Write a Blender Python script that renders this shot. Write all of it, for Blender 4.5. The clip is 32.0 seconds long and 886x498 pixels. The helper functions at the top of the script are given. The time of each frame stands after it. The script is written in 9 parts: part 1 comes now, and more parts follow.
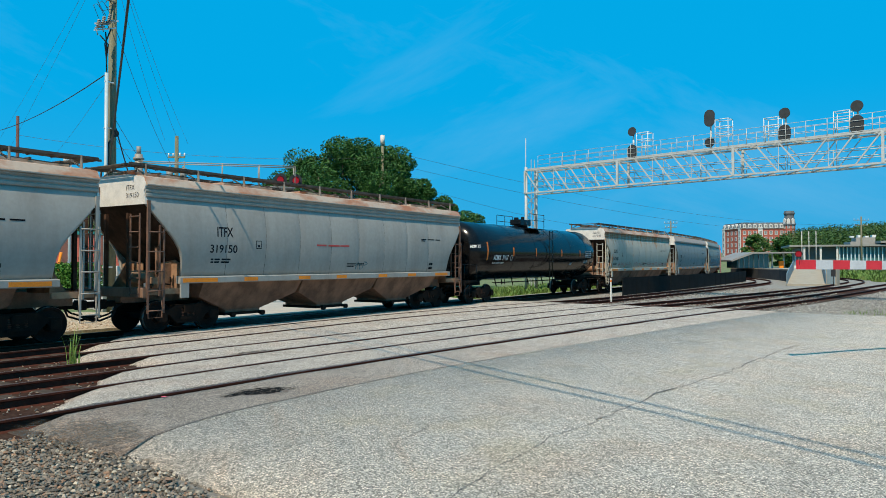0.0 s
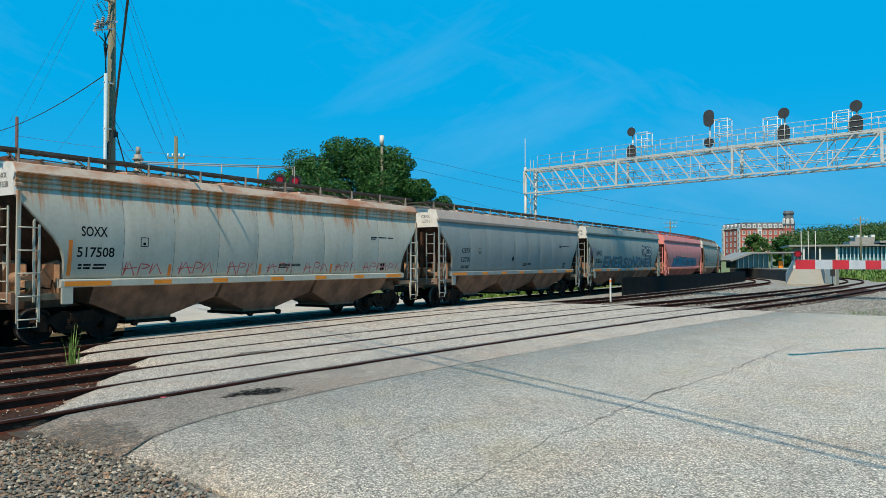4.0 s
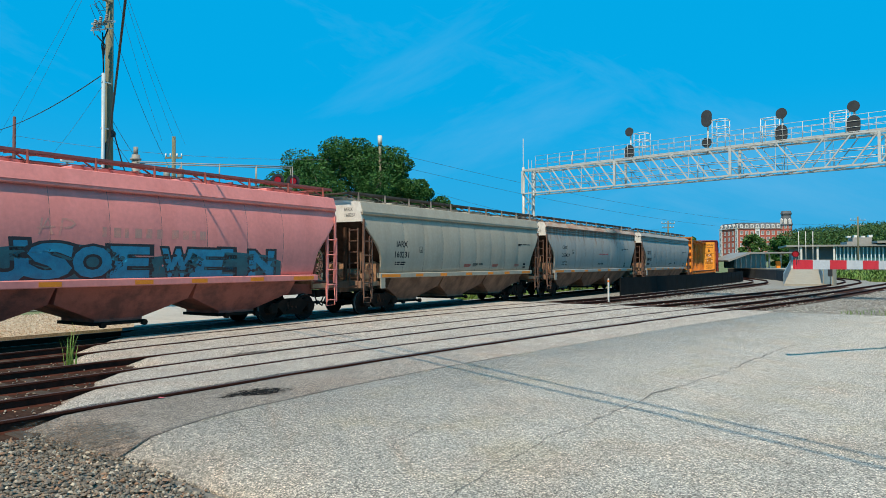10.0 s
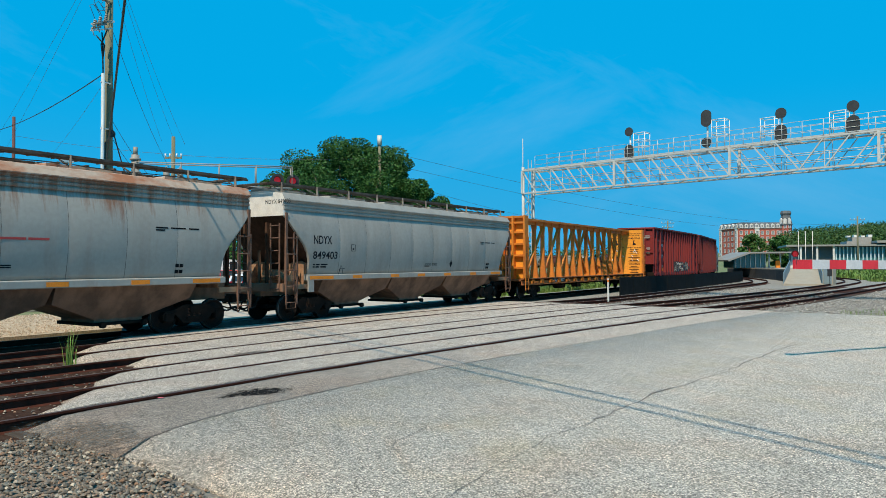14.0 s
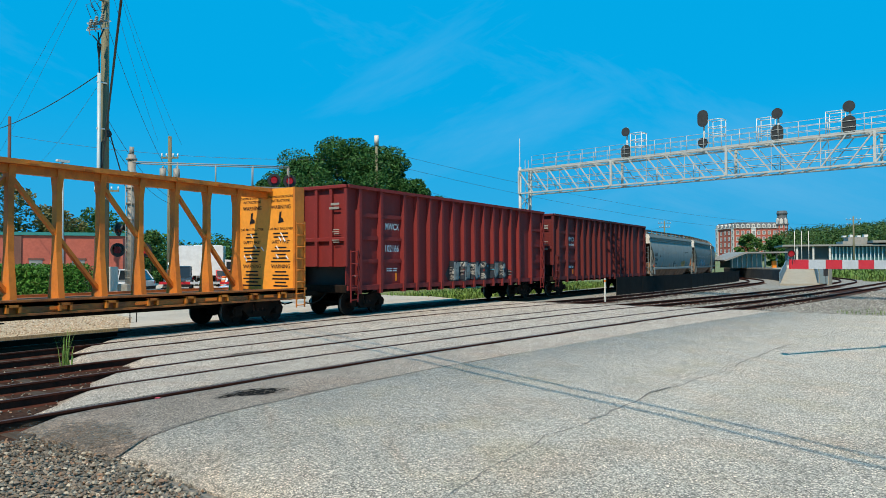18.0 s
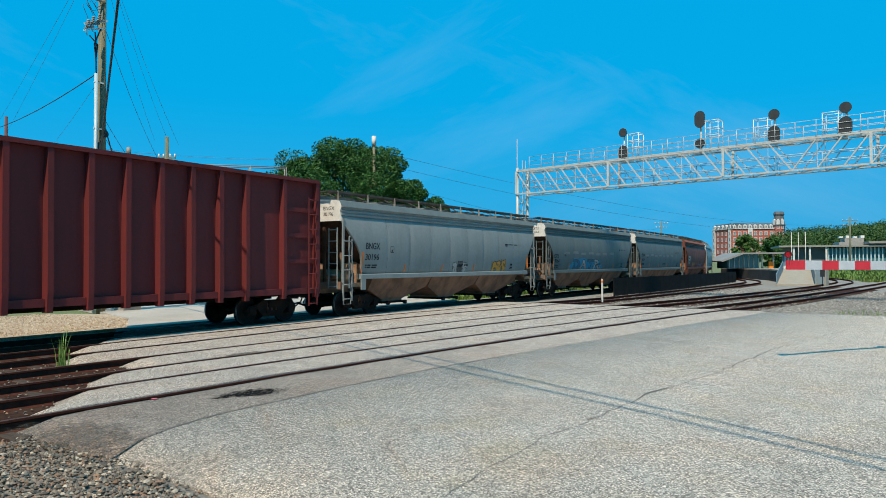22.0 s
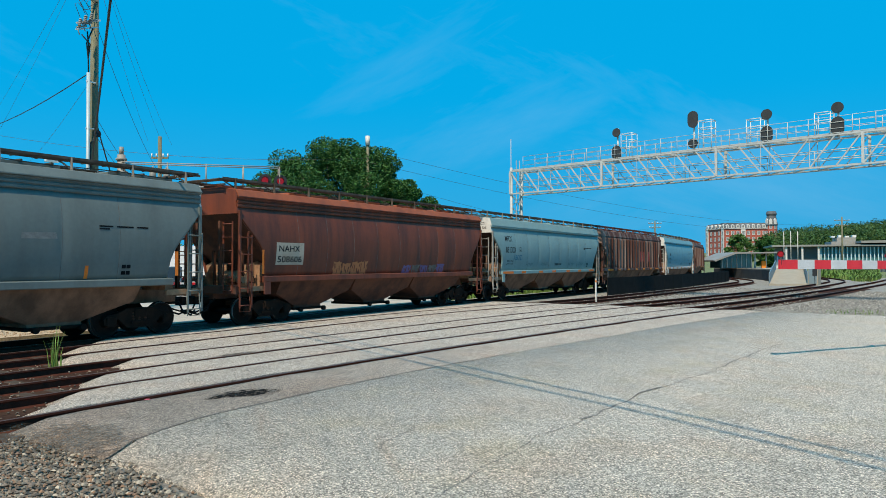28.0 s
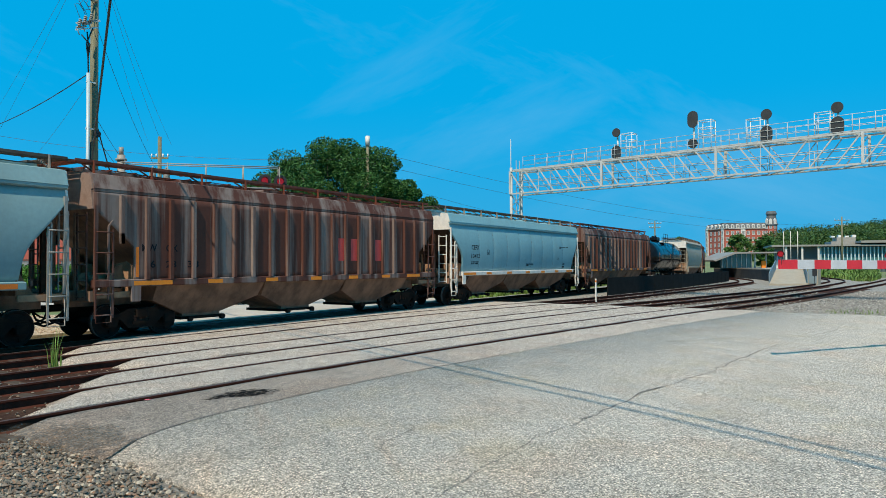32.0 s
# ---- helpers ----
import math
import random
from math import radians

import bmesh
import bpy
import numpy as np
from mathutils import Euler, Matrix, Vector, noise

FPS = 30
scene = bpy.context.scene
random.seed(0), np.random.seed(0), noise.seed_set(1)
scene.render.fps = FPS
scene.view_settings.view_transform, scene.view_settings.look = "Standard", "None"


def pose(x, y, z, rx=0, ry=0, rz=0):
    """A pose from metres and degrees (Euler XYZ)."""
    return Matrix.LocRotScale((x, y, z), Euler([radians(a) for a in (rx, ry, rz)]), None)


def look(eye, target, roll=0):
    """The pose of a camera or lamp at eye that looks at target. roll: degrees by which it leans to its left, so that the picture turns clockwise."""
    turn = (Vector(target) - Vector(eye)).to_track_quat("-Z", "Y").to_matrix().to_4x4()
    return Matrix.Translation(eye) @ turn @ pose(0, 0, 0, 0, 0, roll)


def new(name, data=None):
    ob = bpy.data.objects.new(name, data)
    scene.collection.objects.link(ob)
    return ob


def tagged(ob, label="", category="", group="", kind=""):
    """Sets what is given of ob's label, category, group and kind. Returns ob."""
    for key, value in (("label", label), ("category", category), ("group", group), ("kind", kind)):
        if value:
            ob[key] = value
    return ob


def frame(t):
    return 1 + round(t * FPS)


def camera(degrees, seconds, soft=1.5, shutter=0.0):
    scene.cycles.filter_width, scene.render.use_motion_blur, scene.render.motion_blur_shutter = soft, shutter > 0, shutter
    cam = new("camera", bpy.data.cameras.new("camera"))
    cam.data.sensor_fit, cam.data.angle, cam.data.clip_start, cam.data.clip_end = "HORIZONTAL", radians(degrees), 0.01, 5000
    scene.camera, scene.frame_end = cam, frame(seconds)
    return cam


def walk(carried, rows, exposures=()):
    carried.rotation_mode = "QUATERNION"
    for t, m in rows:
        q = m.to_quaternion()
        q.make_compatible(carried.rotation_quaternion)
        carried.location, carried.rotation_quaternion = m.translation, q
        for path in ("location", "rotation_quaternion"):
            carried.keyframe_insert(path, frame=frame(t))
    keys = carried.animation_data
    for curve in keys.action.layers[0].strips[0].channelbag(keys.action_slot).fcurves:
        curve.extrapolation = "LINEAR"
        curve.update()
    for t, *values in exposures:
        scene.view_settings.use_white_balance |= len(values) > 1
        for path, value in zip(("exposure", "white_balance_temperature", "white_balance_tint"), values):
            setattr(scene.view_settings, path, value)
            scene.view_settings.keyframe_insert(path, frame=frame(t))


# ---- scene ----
PATH = [
    (0.0, 91.092, -0.003, -57.072),
    (0.5, 91.093, 0.001, -57.078),
    (1.0, 91.095, 0.017, -57.094),
    (1.5, 91.096, 0.028, -57.095),
    (2.0, 91.096, 0.029, -57.085),
    (2.5, 91.098, 0.040, -57.093),
    (3.0, 91.101, 0.055, -57.101),
    (3.5, 91.104, 0.059, -57.103),
    (5.5, 91.142, 0.035, -57.183),
    (6.0, 91.116, 0.038, -57.185),
    (6.5, 91.118, 0.041, -57.189),
    (7.0, 91.133, 0.038, -57.191),
    (7.5, 91.117, 0.041, -57.189),
    (8.0, 91.108, 0.052, -57.195),
    (8.5, 91.127, 0.069, -57.202),
    (9.0, 91.138, 0.080, -57.209),
    (9.5, 91.129, 0.078, -57.239),
    (10.0, 91.123, 0.058, -57.269),
    (10.5, 91.133, 0.030, -57.271),
    (11.0, 91.139, 0.015, -57.274),
    (11.5, 91.136, 0.019, -57.282),
    (12.0, 91.145, 0.029, -57.280),
    (12.5, 91.156, 0.058, -57.277),
    (13.0, 91.153, 0.099, -57.285),
    (13.5, 91.137, 0.106, -57.295),
    (14.0, 91.118, 0.086, -57.293),
    (14.5, 91.111, 0.075, -57.287),
    (16.5, 91.136, 0.115, -57.320),
    (17.0, 91.123, 0.101, -57.351),
    (17.5, 91.120, 0.097, -57.425),
    (18.0, 91.118, 0.106, -57.536),
    (18.5, 91.117, 0.109, -57.607),
    (19.0, 91.128, 0.106, -57.626),
    (19.5, 91.148, 0.104, -57.640),
    (20.0, 91.161, 0.102, -57.654),
    (20.5, 91.164, 0.094, -57.669),
    (21.0, 91.166, 0.087, -57.688),
    (21.5, 91.169, 0.084, -57.703),
    (22.0, 91.165, 0.082, -57.748),
    (22.5, 91.155, 0.091, -57.892),
    (23.0, 91.156, 0.106, -58.070),
    (23.5, 91.168, 0.115, -58.145),
    (24.0, 91.168, 0.128, -58.145),
    (24.5, 91.163, 0.134, -58.154),
    (25.0, 91.166, 0.132, -58.174),
    (25.5, 91.162, 0.135, -58.177),
    (27.5, 91.148, 0.134, -58.219),
    (28.0, 91.151, 0.142, -58.234),
    (28.5, 91.153, 0.149, -58.231),
    (29.0, 91.152, 0.154, -58.231),
    (29.5, 91.147, 0.160, -58.248),
    (30.0, 91.142, 0.163, -58.250),
    (30.5, 91.147, 0.168, -58.239),
    (31.0, 91.157, 0.176, -58.235),
    (31.5, 91.159, 0.177, -58.237),
    (32.0, 91.158, 0.172, -58.240),
]
EYE = (0.0, 0.0, 2.05)
SPEED = 9.85            # metres a second, towards -x
CENTRE = 19.06          # the train's track, on its straight
BEND, RADIUS = 60.0, 250.0

cam = camera(63.8, 32.0, soft=0.8)
walk(cam, [(t, pose(*EYE, rx, ry, rz)) for t, rx, ry, rz in PATH])

# ---- world, sun, exposure ----
SUN_TO = Vector((-0.93, -0.20, 1.25)).normalized()
elev = math.asin(SUN_TO.z)
world = bpy.data.worlds.new("sky")
scene.world = world
world.use_nodes = True
wn = world.node_tree
wn.nodes.clear()


def wnode(kind, **kw):
    n = wn.nodes.new(kind)
    for k, v in kw.items():
        n.inputs[k].default_value = v
    return n


sky = wn.nodes.new("ShaderNodeTexSky")
sky.sky_type, sky.sun_disc, sky.sun_elevation = "NISHITA", False, elev
sky.sun_rotation = math.atan2(SUN_TO.x, SUN_TO.y)
sky.ozone_density, sky.air_density, sky.dust_density, sky.altitude = 2.0, 1.0, 0.0, 5000
gm = wnode("ShaderNodeGamma", Gamma=0.04)
wn.links.new(sky.outputs[0], gm.inputs[0])
hs = wn.nodes.new("ShaderNodeMixRGB")
hs.blend_type = "MULTIPLY"
hs.inputs[0].default_value = 1
hs.inputs[2].default_value = (0.0, 3.85, 7.6, 1)
wn.links.new(gm.outputs[0], hs.inputs[1])
# red falls off faster above the haze than green and blue
sr = wn.nodes.new("ShaderNodeSeparateColor")
wn.links.new(sky.outputs[0], sr.inputs[0])
rp_ = wn.nodes.new("ShaderNodeMath")
rp_.operation = "POWER"
rp_.inputs[1].default_value = 1.6
wn.links.new(sr.outputs[0], rp_.inputs[0])
rm = wn.nodes.new("ShaderNodeMath")
rm.operation = "MULTIPLY"
rm.inputs[1].default_value = 0.007
wn.links.new(rp_.outputs[0], rm.inputs[0])
cc_ = wn.nodes.new("ShaderNodeCombineColor")
wn.links.new(rm.outputs[0], cc_.inputs[0])
ad_ = wn.nodes.new("ShaderNodeMixRGB")
ad_.blend_type = "ADD"
ad_.inputs[0].default_value = 1
wn.links.new(hs.outputs[0], ad_.inputs[1])
wn.links.new(cc_.outputs[0], ad_.inputs[2])
hs = ad_
tc = wn.nodes.new("ShaderNodeTexCoord")


def streaks(angle, stretch, size, seed, low, high, most):
    """Thin cirrus drawn out along one slant of the sky, breaking up in loose patches."""
    u, v = (wn.nodes.new("ShaderNodeVectorMath") for _ in range(2))
    for n, axis in ((u, (0.545, -0.839, 0.0)), (v, (0.0, 0.0, 1.0))):
        n.operation = "DOT_PRODUCT"
        n.inputs[1].default_value = axis
        wn.links.new(tc.outputs["Generated"], n.inputs[0])
    flat = wn.nodes.new("ShaderNodeCombineXYZ")
    wn.links.new(u.outputs["Value"], flat.inputs[0])
    wn.links.new(v.outputs["Value"], flat.inputs[1])
    mp = wn.nodes.new("ShaderNodeMapping")
    mp.vector_type = "TEXTURE"
    mp.inputs["Location"].default_value = (seed, seed * 0.7, 0)
    mp.inputs["Rotation"].default_value = (0, 0, radians(angle))
    mp.inputs["Scale"].default_value = (stretch, 1.0, 1.0)
    wn.links.new(flat.outputs[0], mp.inputs["Vector"])
    cn = wnode("ShaderNodeTexNoise", Scale=size, Detail=9.0, Roughness=0.66, Distortion=0.35)
    wn.links.new(mp.outputs[0], cn.inputs["Vector"])
    pn = wnode("ShaderNodeTexNoise", Scale=3.1, Detail=2.0)
    wn.links.new(mp.outputs[0], pn.inputs["Vector"])
    mu = wn.nodes.new("ShaderNodeMath")
    mu.operation = "MULTIPLY"
    wn.links.new(cn.outputs["Fac"], mu.inputs[0])
    wn.links.new(pn.outputs["Fac"], mu.inputs[1])
    cr = wn.nodes.new("ShaderNodeValToRGB")
    cr.color_ramp.elements[0].position, cr.color_ramp.elements[1].position = low, high
    cr.color_ramp.elements[1].color = (most, most, most, 1)
    wn.links.new(mu.outputs[0], cr.inputs[0])
    return cr


veil = streaks(-24, 4.5, 7.0, 0.35, 0.30, 0.50, 0.20)
fans = streaks(18, 5.0, 6.0, 1.9, 0.30, 0.50, 0.20)
cr = wn.nodes.new("ShaderNodeMixRGB")
cr.blend_type = "LIGHTEN"
cr.inputs[0].default_value = 1
wn.links.new(veil.outputs[0], cr.inputs[1])
wn.links.new(fans.outputs[0], cr.inputs[2])
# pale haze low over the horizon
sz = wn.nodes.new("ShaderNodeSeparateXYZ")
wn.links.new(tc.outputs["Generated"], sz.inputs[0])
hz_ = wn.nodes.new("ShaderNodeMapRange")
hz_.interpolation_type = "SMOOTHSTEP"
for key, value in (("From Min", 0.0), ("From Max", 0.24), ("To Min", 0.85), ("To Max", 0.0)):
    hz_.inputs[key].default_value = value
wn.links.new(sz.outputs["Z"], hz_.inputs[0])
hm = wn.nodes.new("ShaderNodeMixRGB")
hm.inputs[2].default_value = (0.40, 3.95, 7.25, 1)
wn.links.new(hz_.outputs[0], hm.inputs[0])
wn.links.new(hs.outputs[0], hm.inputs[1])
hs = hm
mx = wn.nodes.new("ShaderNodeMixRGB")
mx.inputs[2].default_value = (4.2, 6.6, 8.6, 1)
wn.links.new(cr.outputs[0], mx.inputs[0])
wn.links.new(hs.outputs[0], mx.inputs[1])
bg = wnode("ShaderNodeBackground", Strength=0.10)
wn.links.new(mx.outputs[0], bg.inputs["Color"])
wo = wn.nodes.new("ShaderNodeOutputWorld")
wn.links.new(bg.outputs[0], wo.inputs[0])

sun = new("sun", bpy.data.lights.new("sun", "SUN"))
sun.data.energy, sun.data.angle, sun.data.color = 5.0, radians(0.53), (1.0, 0.87, 0.68)
sun.matrix_world = look(SUN_TO * 80, (0, 0, 0))
scene.view_settings.exposure = 0.0


# ---- materials ----
MATS = {}


def material(name, colour, rough=0.7, metal=0.0, second=None, mix=0.5, scale=2.0, stretch=(1, 1, 1), fine=40.0,
             grain=0.12, bump=0.15, island=0.0, coat=0.0, edge=(0.42, 0.62), emit=0.0, random_tone=0.0, rough_grain=False, runs=None, palette=None, chips=0.0, tints=None, wear=0.0, fade=None):
    """Paint or stone: a base colour, a second one in stains of its own shape, fine grain and relief."""
    if name in MATS:
        return MATS[name]
    m = bpy.data.materials.new(name)
    m.use_nodes = True
    nt = m.node_tree
    b = nt.nodes["Principled BSDF"]
    link = nt.links.new
    tcd = nt.nodes.new("ShaderNodeTexCoord")
    mpp = nt.nodes.new("ShaderNodeMapping")
    mpp.inputs["Scale"].default_value = stretch
    link(tcd.outputs["Object"], mpp.inputs[0])
    n1 = nt.nodes.new("ShaderNodeTexNoise")
    n1.inputs["Scale"].default_value, n1.inputs["Detail"].default_value, n1.inputs["Roughness"].default_value = scale, 6, 0.65
    link(mpp.outputs[0], n1.inputs["Vector"])
    ramp = nt.nodes.new("ShaderNodeValToRGB")
    ramp.color_ramp.elements[0].position, ramp.color_ramp.elements[1].position = edge
    ramp.color_ramp.elements[1].color = (mix, mix, mix, 1)
    link(n1.outputs["Fac"], ramp.inputs[0])
    m1 = nt.nodes.new("ShaderNodeMixRGB")
    m1.inputs[1].default_value = (*colour, 1)
    m1.inputs[2].default_value = (*(second or [c * 0.75 for c in colour]), 1)
    link(ramp.outputs[0], m1.inputs[0])
    if runs:
        # rust runs that start at the roof edge and thin out downwards
        mq = nt.nodes.new("ShaderNodeMapping")
        mq.inputs["Scale"].default_value = (2.6, 1.0, 0.10)
        link(tcd.outputs["Object"], mq.inputs[0])
        nq = nt.nodes.new("ShaderNodeTexNoise")
        nq.inputs["Scale"].default_value, nq.inputs["Detail"].default_value, nq.inputs["Roughness"].default_value = 1.5, 8, 0.7
        link(mq.outputs[0], nq.inputs["Vector"])
        sp = nt.nodes.new("ShaderNodeSeparateXYZ")
        link(tcd.outputs["Object"], sp.inputs[0])
        mz = nt.nodes.new("ShaderNodeMapRange")
        mz.inputs["From Min"].default_value, mz.inputs["From Max"].default_value = 2.3, 4.1
        mz.inputs["To Min"].default_value, mz.inputs["To Max"].default_value = -0.28, 0.12
        link(sp.outputs["Z"], mz.inputs[0])
        ad = nt.nodes.new("ShaderNodeMath")
        link(nq.outputs["Fac"], ad.inputs[0])
        link(mz.outputs[0], ad.inputs[1])
        rq = nt.nodes.new("ShaderNodeValToRGB")
        rq.color_ramp.elements[0].position, rq.color_ramp.elements[1].position = 0.50, 0.66
        link(ad.outputs[0], rq.inputs[0])
        mm = nt.nodes.new("ShaderNodeMixRGB")
        mm.inputs[2].default_value = (*runs, 1)
        link(rq.outputs[0], mm.inputs[0])
        link(m1.outputs[0], mm.inputs[1])
        m1 = mm
    n2 = nt.nodes.new("ShaderNodeTexNoise")
    n2.inputs["Scale"].default_value, n2.inputs["Detail"].default_value = fine, 3
    mr_lo, mr_hi = (0.36, 0.64) if rough_grain else (0.25, 0.75)
    if rough_grain:
        n2.inputs["Detail"].default_value, n2.inputs["Roughness"].default_value = 5, 0.85
    link(tcd.outputs["Object"], n2.inputs["Vector"])
    mr = nt.nodes.new("ShaderNodeMapRange")
    mr.inputs["From Min"].default_value, mr.inputs["From Max"].default_value = mr_lo, mr_hi
    mr.inputs["To Min"].default_value, mr.inputs["To Max"].default_value = 1 - grain, 1 + grain
    link(n2.outputs["Fac"], mr.inputs[0])
    m2 = nt.nodes.new("ShaderNodeMixRGB")
    m2.blend_type = "MULTIPLY"
    m2.inputs[0].default_value = 1
    link(m1.outputs[0], m2.inputs[1])
    link(mr.outputs[0], m2.inputs[2])
    out = m2
    if island or random_tone:
        src = nt.nodes.new("ShaderNodeNewGeometry" if island else "ShaderNodeObjectInfo")
        mi = nt.nodes.new("ShaderNodeMapRange")
        amount = island or random_tone
        mi.inputs["To Min"].default_value, mi.inputs["To Max"].default_value = 1 - amount, 1 + amount
        link(src.outputs["Random Per Island" if island else "Random"], mi.inputs[0])
        m3 = nt.nodes.new("ShaderNodeMixRGB")
        m3.blend_type = "MULTIPLY"
        m3.inputs[0].default_value = 1
        link(out.outputs[0], m3.inputs[1])
        link(mi.outputs[0], m3.inputs[2])
        out = m3
    if chips:
        # broken stone showing in worn asphalt: cells of their own tone
        vo = nt.nodes.new("ShaderNodeTexVoronoi")
        vo.inputs["Scale"].default_value = 72.0
        link(tcd.outputs["Object"], vo.inputs["Vector"])
        sv = nt.nodes.new("ShaderNodeSeparateColor")
        link(vo.outputs["Color"], sv.inputs[0])
        mv = nt.nodes.new("ShaderNodeValToRGB")
        for i, (p, c) in enumerate(((0.0, 0.26), (0.30, 0.62), (0.62, 1.05), (1.0, 2.0))):
            e = mv.color_ramp.elements[i] if i < 2 else mv.color_ramp.elements.new(p)
            e.position, e.color = p, (c, c, c, 1)
        link(sv.outputs[0], mv.inputs[0])
        mb = nt.nodes.new("ShaderNodeMixRGB")
        mb.blend_type = "MULTIPLY"
        mb.inputs[0].default_value = chips
        link(out.outputs[0], mb.inputs[1])
        link(mv.outputs[0], mb.inputs[2])
        out = mb
        # coarser clumps of stone and binder
        for size, spread in ((22.0, 0.17), (6.5, 0.08)):
            nc = nt.nodes.new("ShaderNodeTexNoise")
            nc.inputs["Scale"].default_value, nc.inputs["Detail"].default_value, nc.inputs["Roughness"].default_value = size, 4, 0.8
            link(tcd.outputs["Object"], nc.inputs["Vector"])
            mc = nt.nodes.new("ShaderNodeMapRange")
            mc.inputs["From Min"].default_value, mc.inputs["From Max"].default_value = 0.36, 0.64
            mc.inputs["To Min"].default_value, mc.inputs["To Max"].default_value = 1 - spread, 1 + spread
            link(nc.outputs["Fac"], mc.inputs[0])
            mk_ = nt.nodes.new("ShaderNodeMixRGB")
            mk_.blend_type = "MULTIPLY"
            mk_.inputs[0].default_value = 1
            link(out.outputs[0], mk_.inputs[1])
            link(mc.outputs[0], mk_.inputs[2])
            out = mk_
    if wear:
        # long tyre-worn bands in the direction of the traffic
        mw = nt.nodes.new("ShaderNodeMapping")
        mw.vector_type = "TEXTURE"
        mw.inputs["Rotation"].default_value, mw.inputs["Scale"].default_value = (0, 0, radians(47)), (7.0, 0.55, 1.0)
        link(tcd.outputs["Object"], mw.inputs[0])
        nw = nt.nodes.new("ShaderNodeTexNoise")
        nw.inputs["Scale"].default_value, nw.inputs["Detail"].default_value, nw.inputs["Roughness"].default_value = 1.0, 6, 0.7
        link(mw.outputs[0], nw.inputs["Vector"])
        rw = nt.nodes.new("ShaderNodeValToRGB")
        for i, (p, c) in enumerate(((0.30, (0.88, 0.90, 0.91)), (0.47, (1.0, 1.0, 1.0)), (0.60, (1.03, 1.0, 0.97)), (0.72, (1.0, 0.87, 0.78)))):
            e = rw.color_ramp.elements[i] if i < 2 else rw.color_ramp.elements.new(p)
            e.position, e.color = p, (*c, 1)
        link(nw.outputs["Fac"], rw.inputs[0])
        mw2 = nt.nodes.new("ShaderNodeMixRGB")
        mw2.blend_type = "MULTIPLY"
        mw2.inputs[0].default_value = wear
        link(out.outputs[0], mw2.inputs[1])
        link(rw.outputs[0], mw2.inputs[2])
        out = mw2
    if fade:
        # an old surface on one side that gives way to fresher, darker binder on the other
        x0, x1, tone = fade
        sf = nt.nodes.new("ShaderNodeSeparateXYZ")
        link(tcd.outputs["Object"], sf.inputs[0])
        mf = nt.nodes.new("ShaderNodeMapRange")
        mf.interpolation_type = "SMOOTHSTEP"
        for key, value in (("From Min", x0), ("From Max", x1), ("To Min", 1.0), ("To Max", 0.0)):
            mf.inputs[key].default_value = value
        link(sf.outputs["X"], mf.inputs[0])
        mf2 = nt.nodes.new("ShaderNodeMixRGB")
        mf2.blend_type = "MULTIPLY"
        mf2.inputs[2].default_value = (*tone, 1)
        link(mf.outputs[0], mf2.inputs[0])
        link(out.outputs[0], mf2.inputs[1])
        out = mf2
    for k, (tone, big, amount) in enumerate(tints or ()):
        nb = nt.nodes.new("ShaderNodeTexNoise")
        nb.noise_dimensions = "4D"
        nb.inputs["Scale"].default_value, nb.inputs["Detail"].default_value, nb.inputs["W"].default_value = big, 5, 3.7 * k
        link(tcd.outputs["Object"], nb.inputs["Vector"])
        rb = nt.nodes.new("ShaderNodeValToRGB")
        rb.color_ramp.elements[0].position, rb.color_ramp.elements[1].position = 0.52, 0.74
        rb.color_ramp.elements[1].color = (amount, amount, amount, 1)
        link(nb.outputs["Fac"], rb.inputs[0])
        mt = nt.nodes.new("ShaderNodeMixRGB")
        mt.blend_type = "MULTIPLY"
        mt.inputs[2].default_value = (*tone, 1)
        link(rb.outputs[0], mt.inputs[0])
        link(out.outputs[0], mt.inputs[1])
        out = mt
    if palette:
        src = nt.nodes.new("ShaderNodeNewGeometry")
        pr = nt.nodes.new("ShaderNodeValToRGB")
        pr.color_ramp.interpolation = "CONSTANT"
        for i, c in enumerate(palette):
            e = pr.color_ramp.elements[i] if i < 2 else pr.color_ramp.elements.new(i / len(palette))
            e.position, e.color = i / len(palette), (*c, 1)
        link(src.outputs["Random Per Island"], pr.inputs[0])
        link(pr.outputs[0], m1.inputs[1])
    link(out.outputs[0], b.inputs["Base Color"])
    b.inputs["Roughness"].default_value, b.inputs["Metallic"].default_value = rough, metal
    b.inputs["Coat Weight"].default_value = coat
    if rough >= 0.65 and max(colour) < 0.11 and not metal:
        # soot, rust and dust have next to no gloss
        b.inputs["Specular IOR Level"].default_value = 0.08
    if emit:
        b.inputs["Emission Color"].default_value, b.inputs["Emission Strength"].default_value = (*colour, 1), emit
    if bump:
        bp = nt.nodes.new("ShaderNodeBump")
        bp.inputs["Strength"].default_value, bp.inputs["Distance"].default_value = bump, 0.02
        link(n2.outputs["Fac"], bp.inputs["Height"])
        link(bp.outputs[0], b.inputs["Normal"])
    MATS[name] = m
    return m


def leaf_material(name, colour, second):
    m = material(name, colour, 0.6, second=second, mix=1.0, scale=0.5, fine=6, grain=0.25, bump=0, island=0.35, edge=(0.35, 0.65))
    m.node_tree.nodes["Principled BSDF"].inputs["Specular IOR Level"].default_value = 0.2
    return m


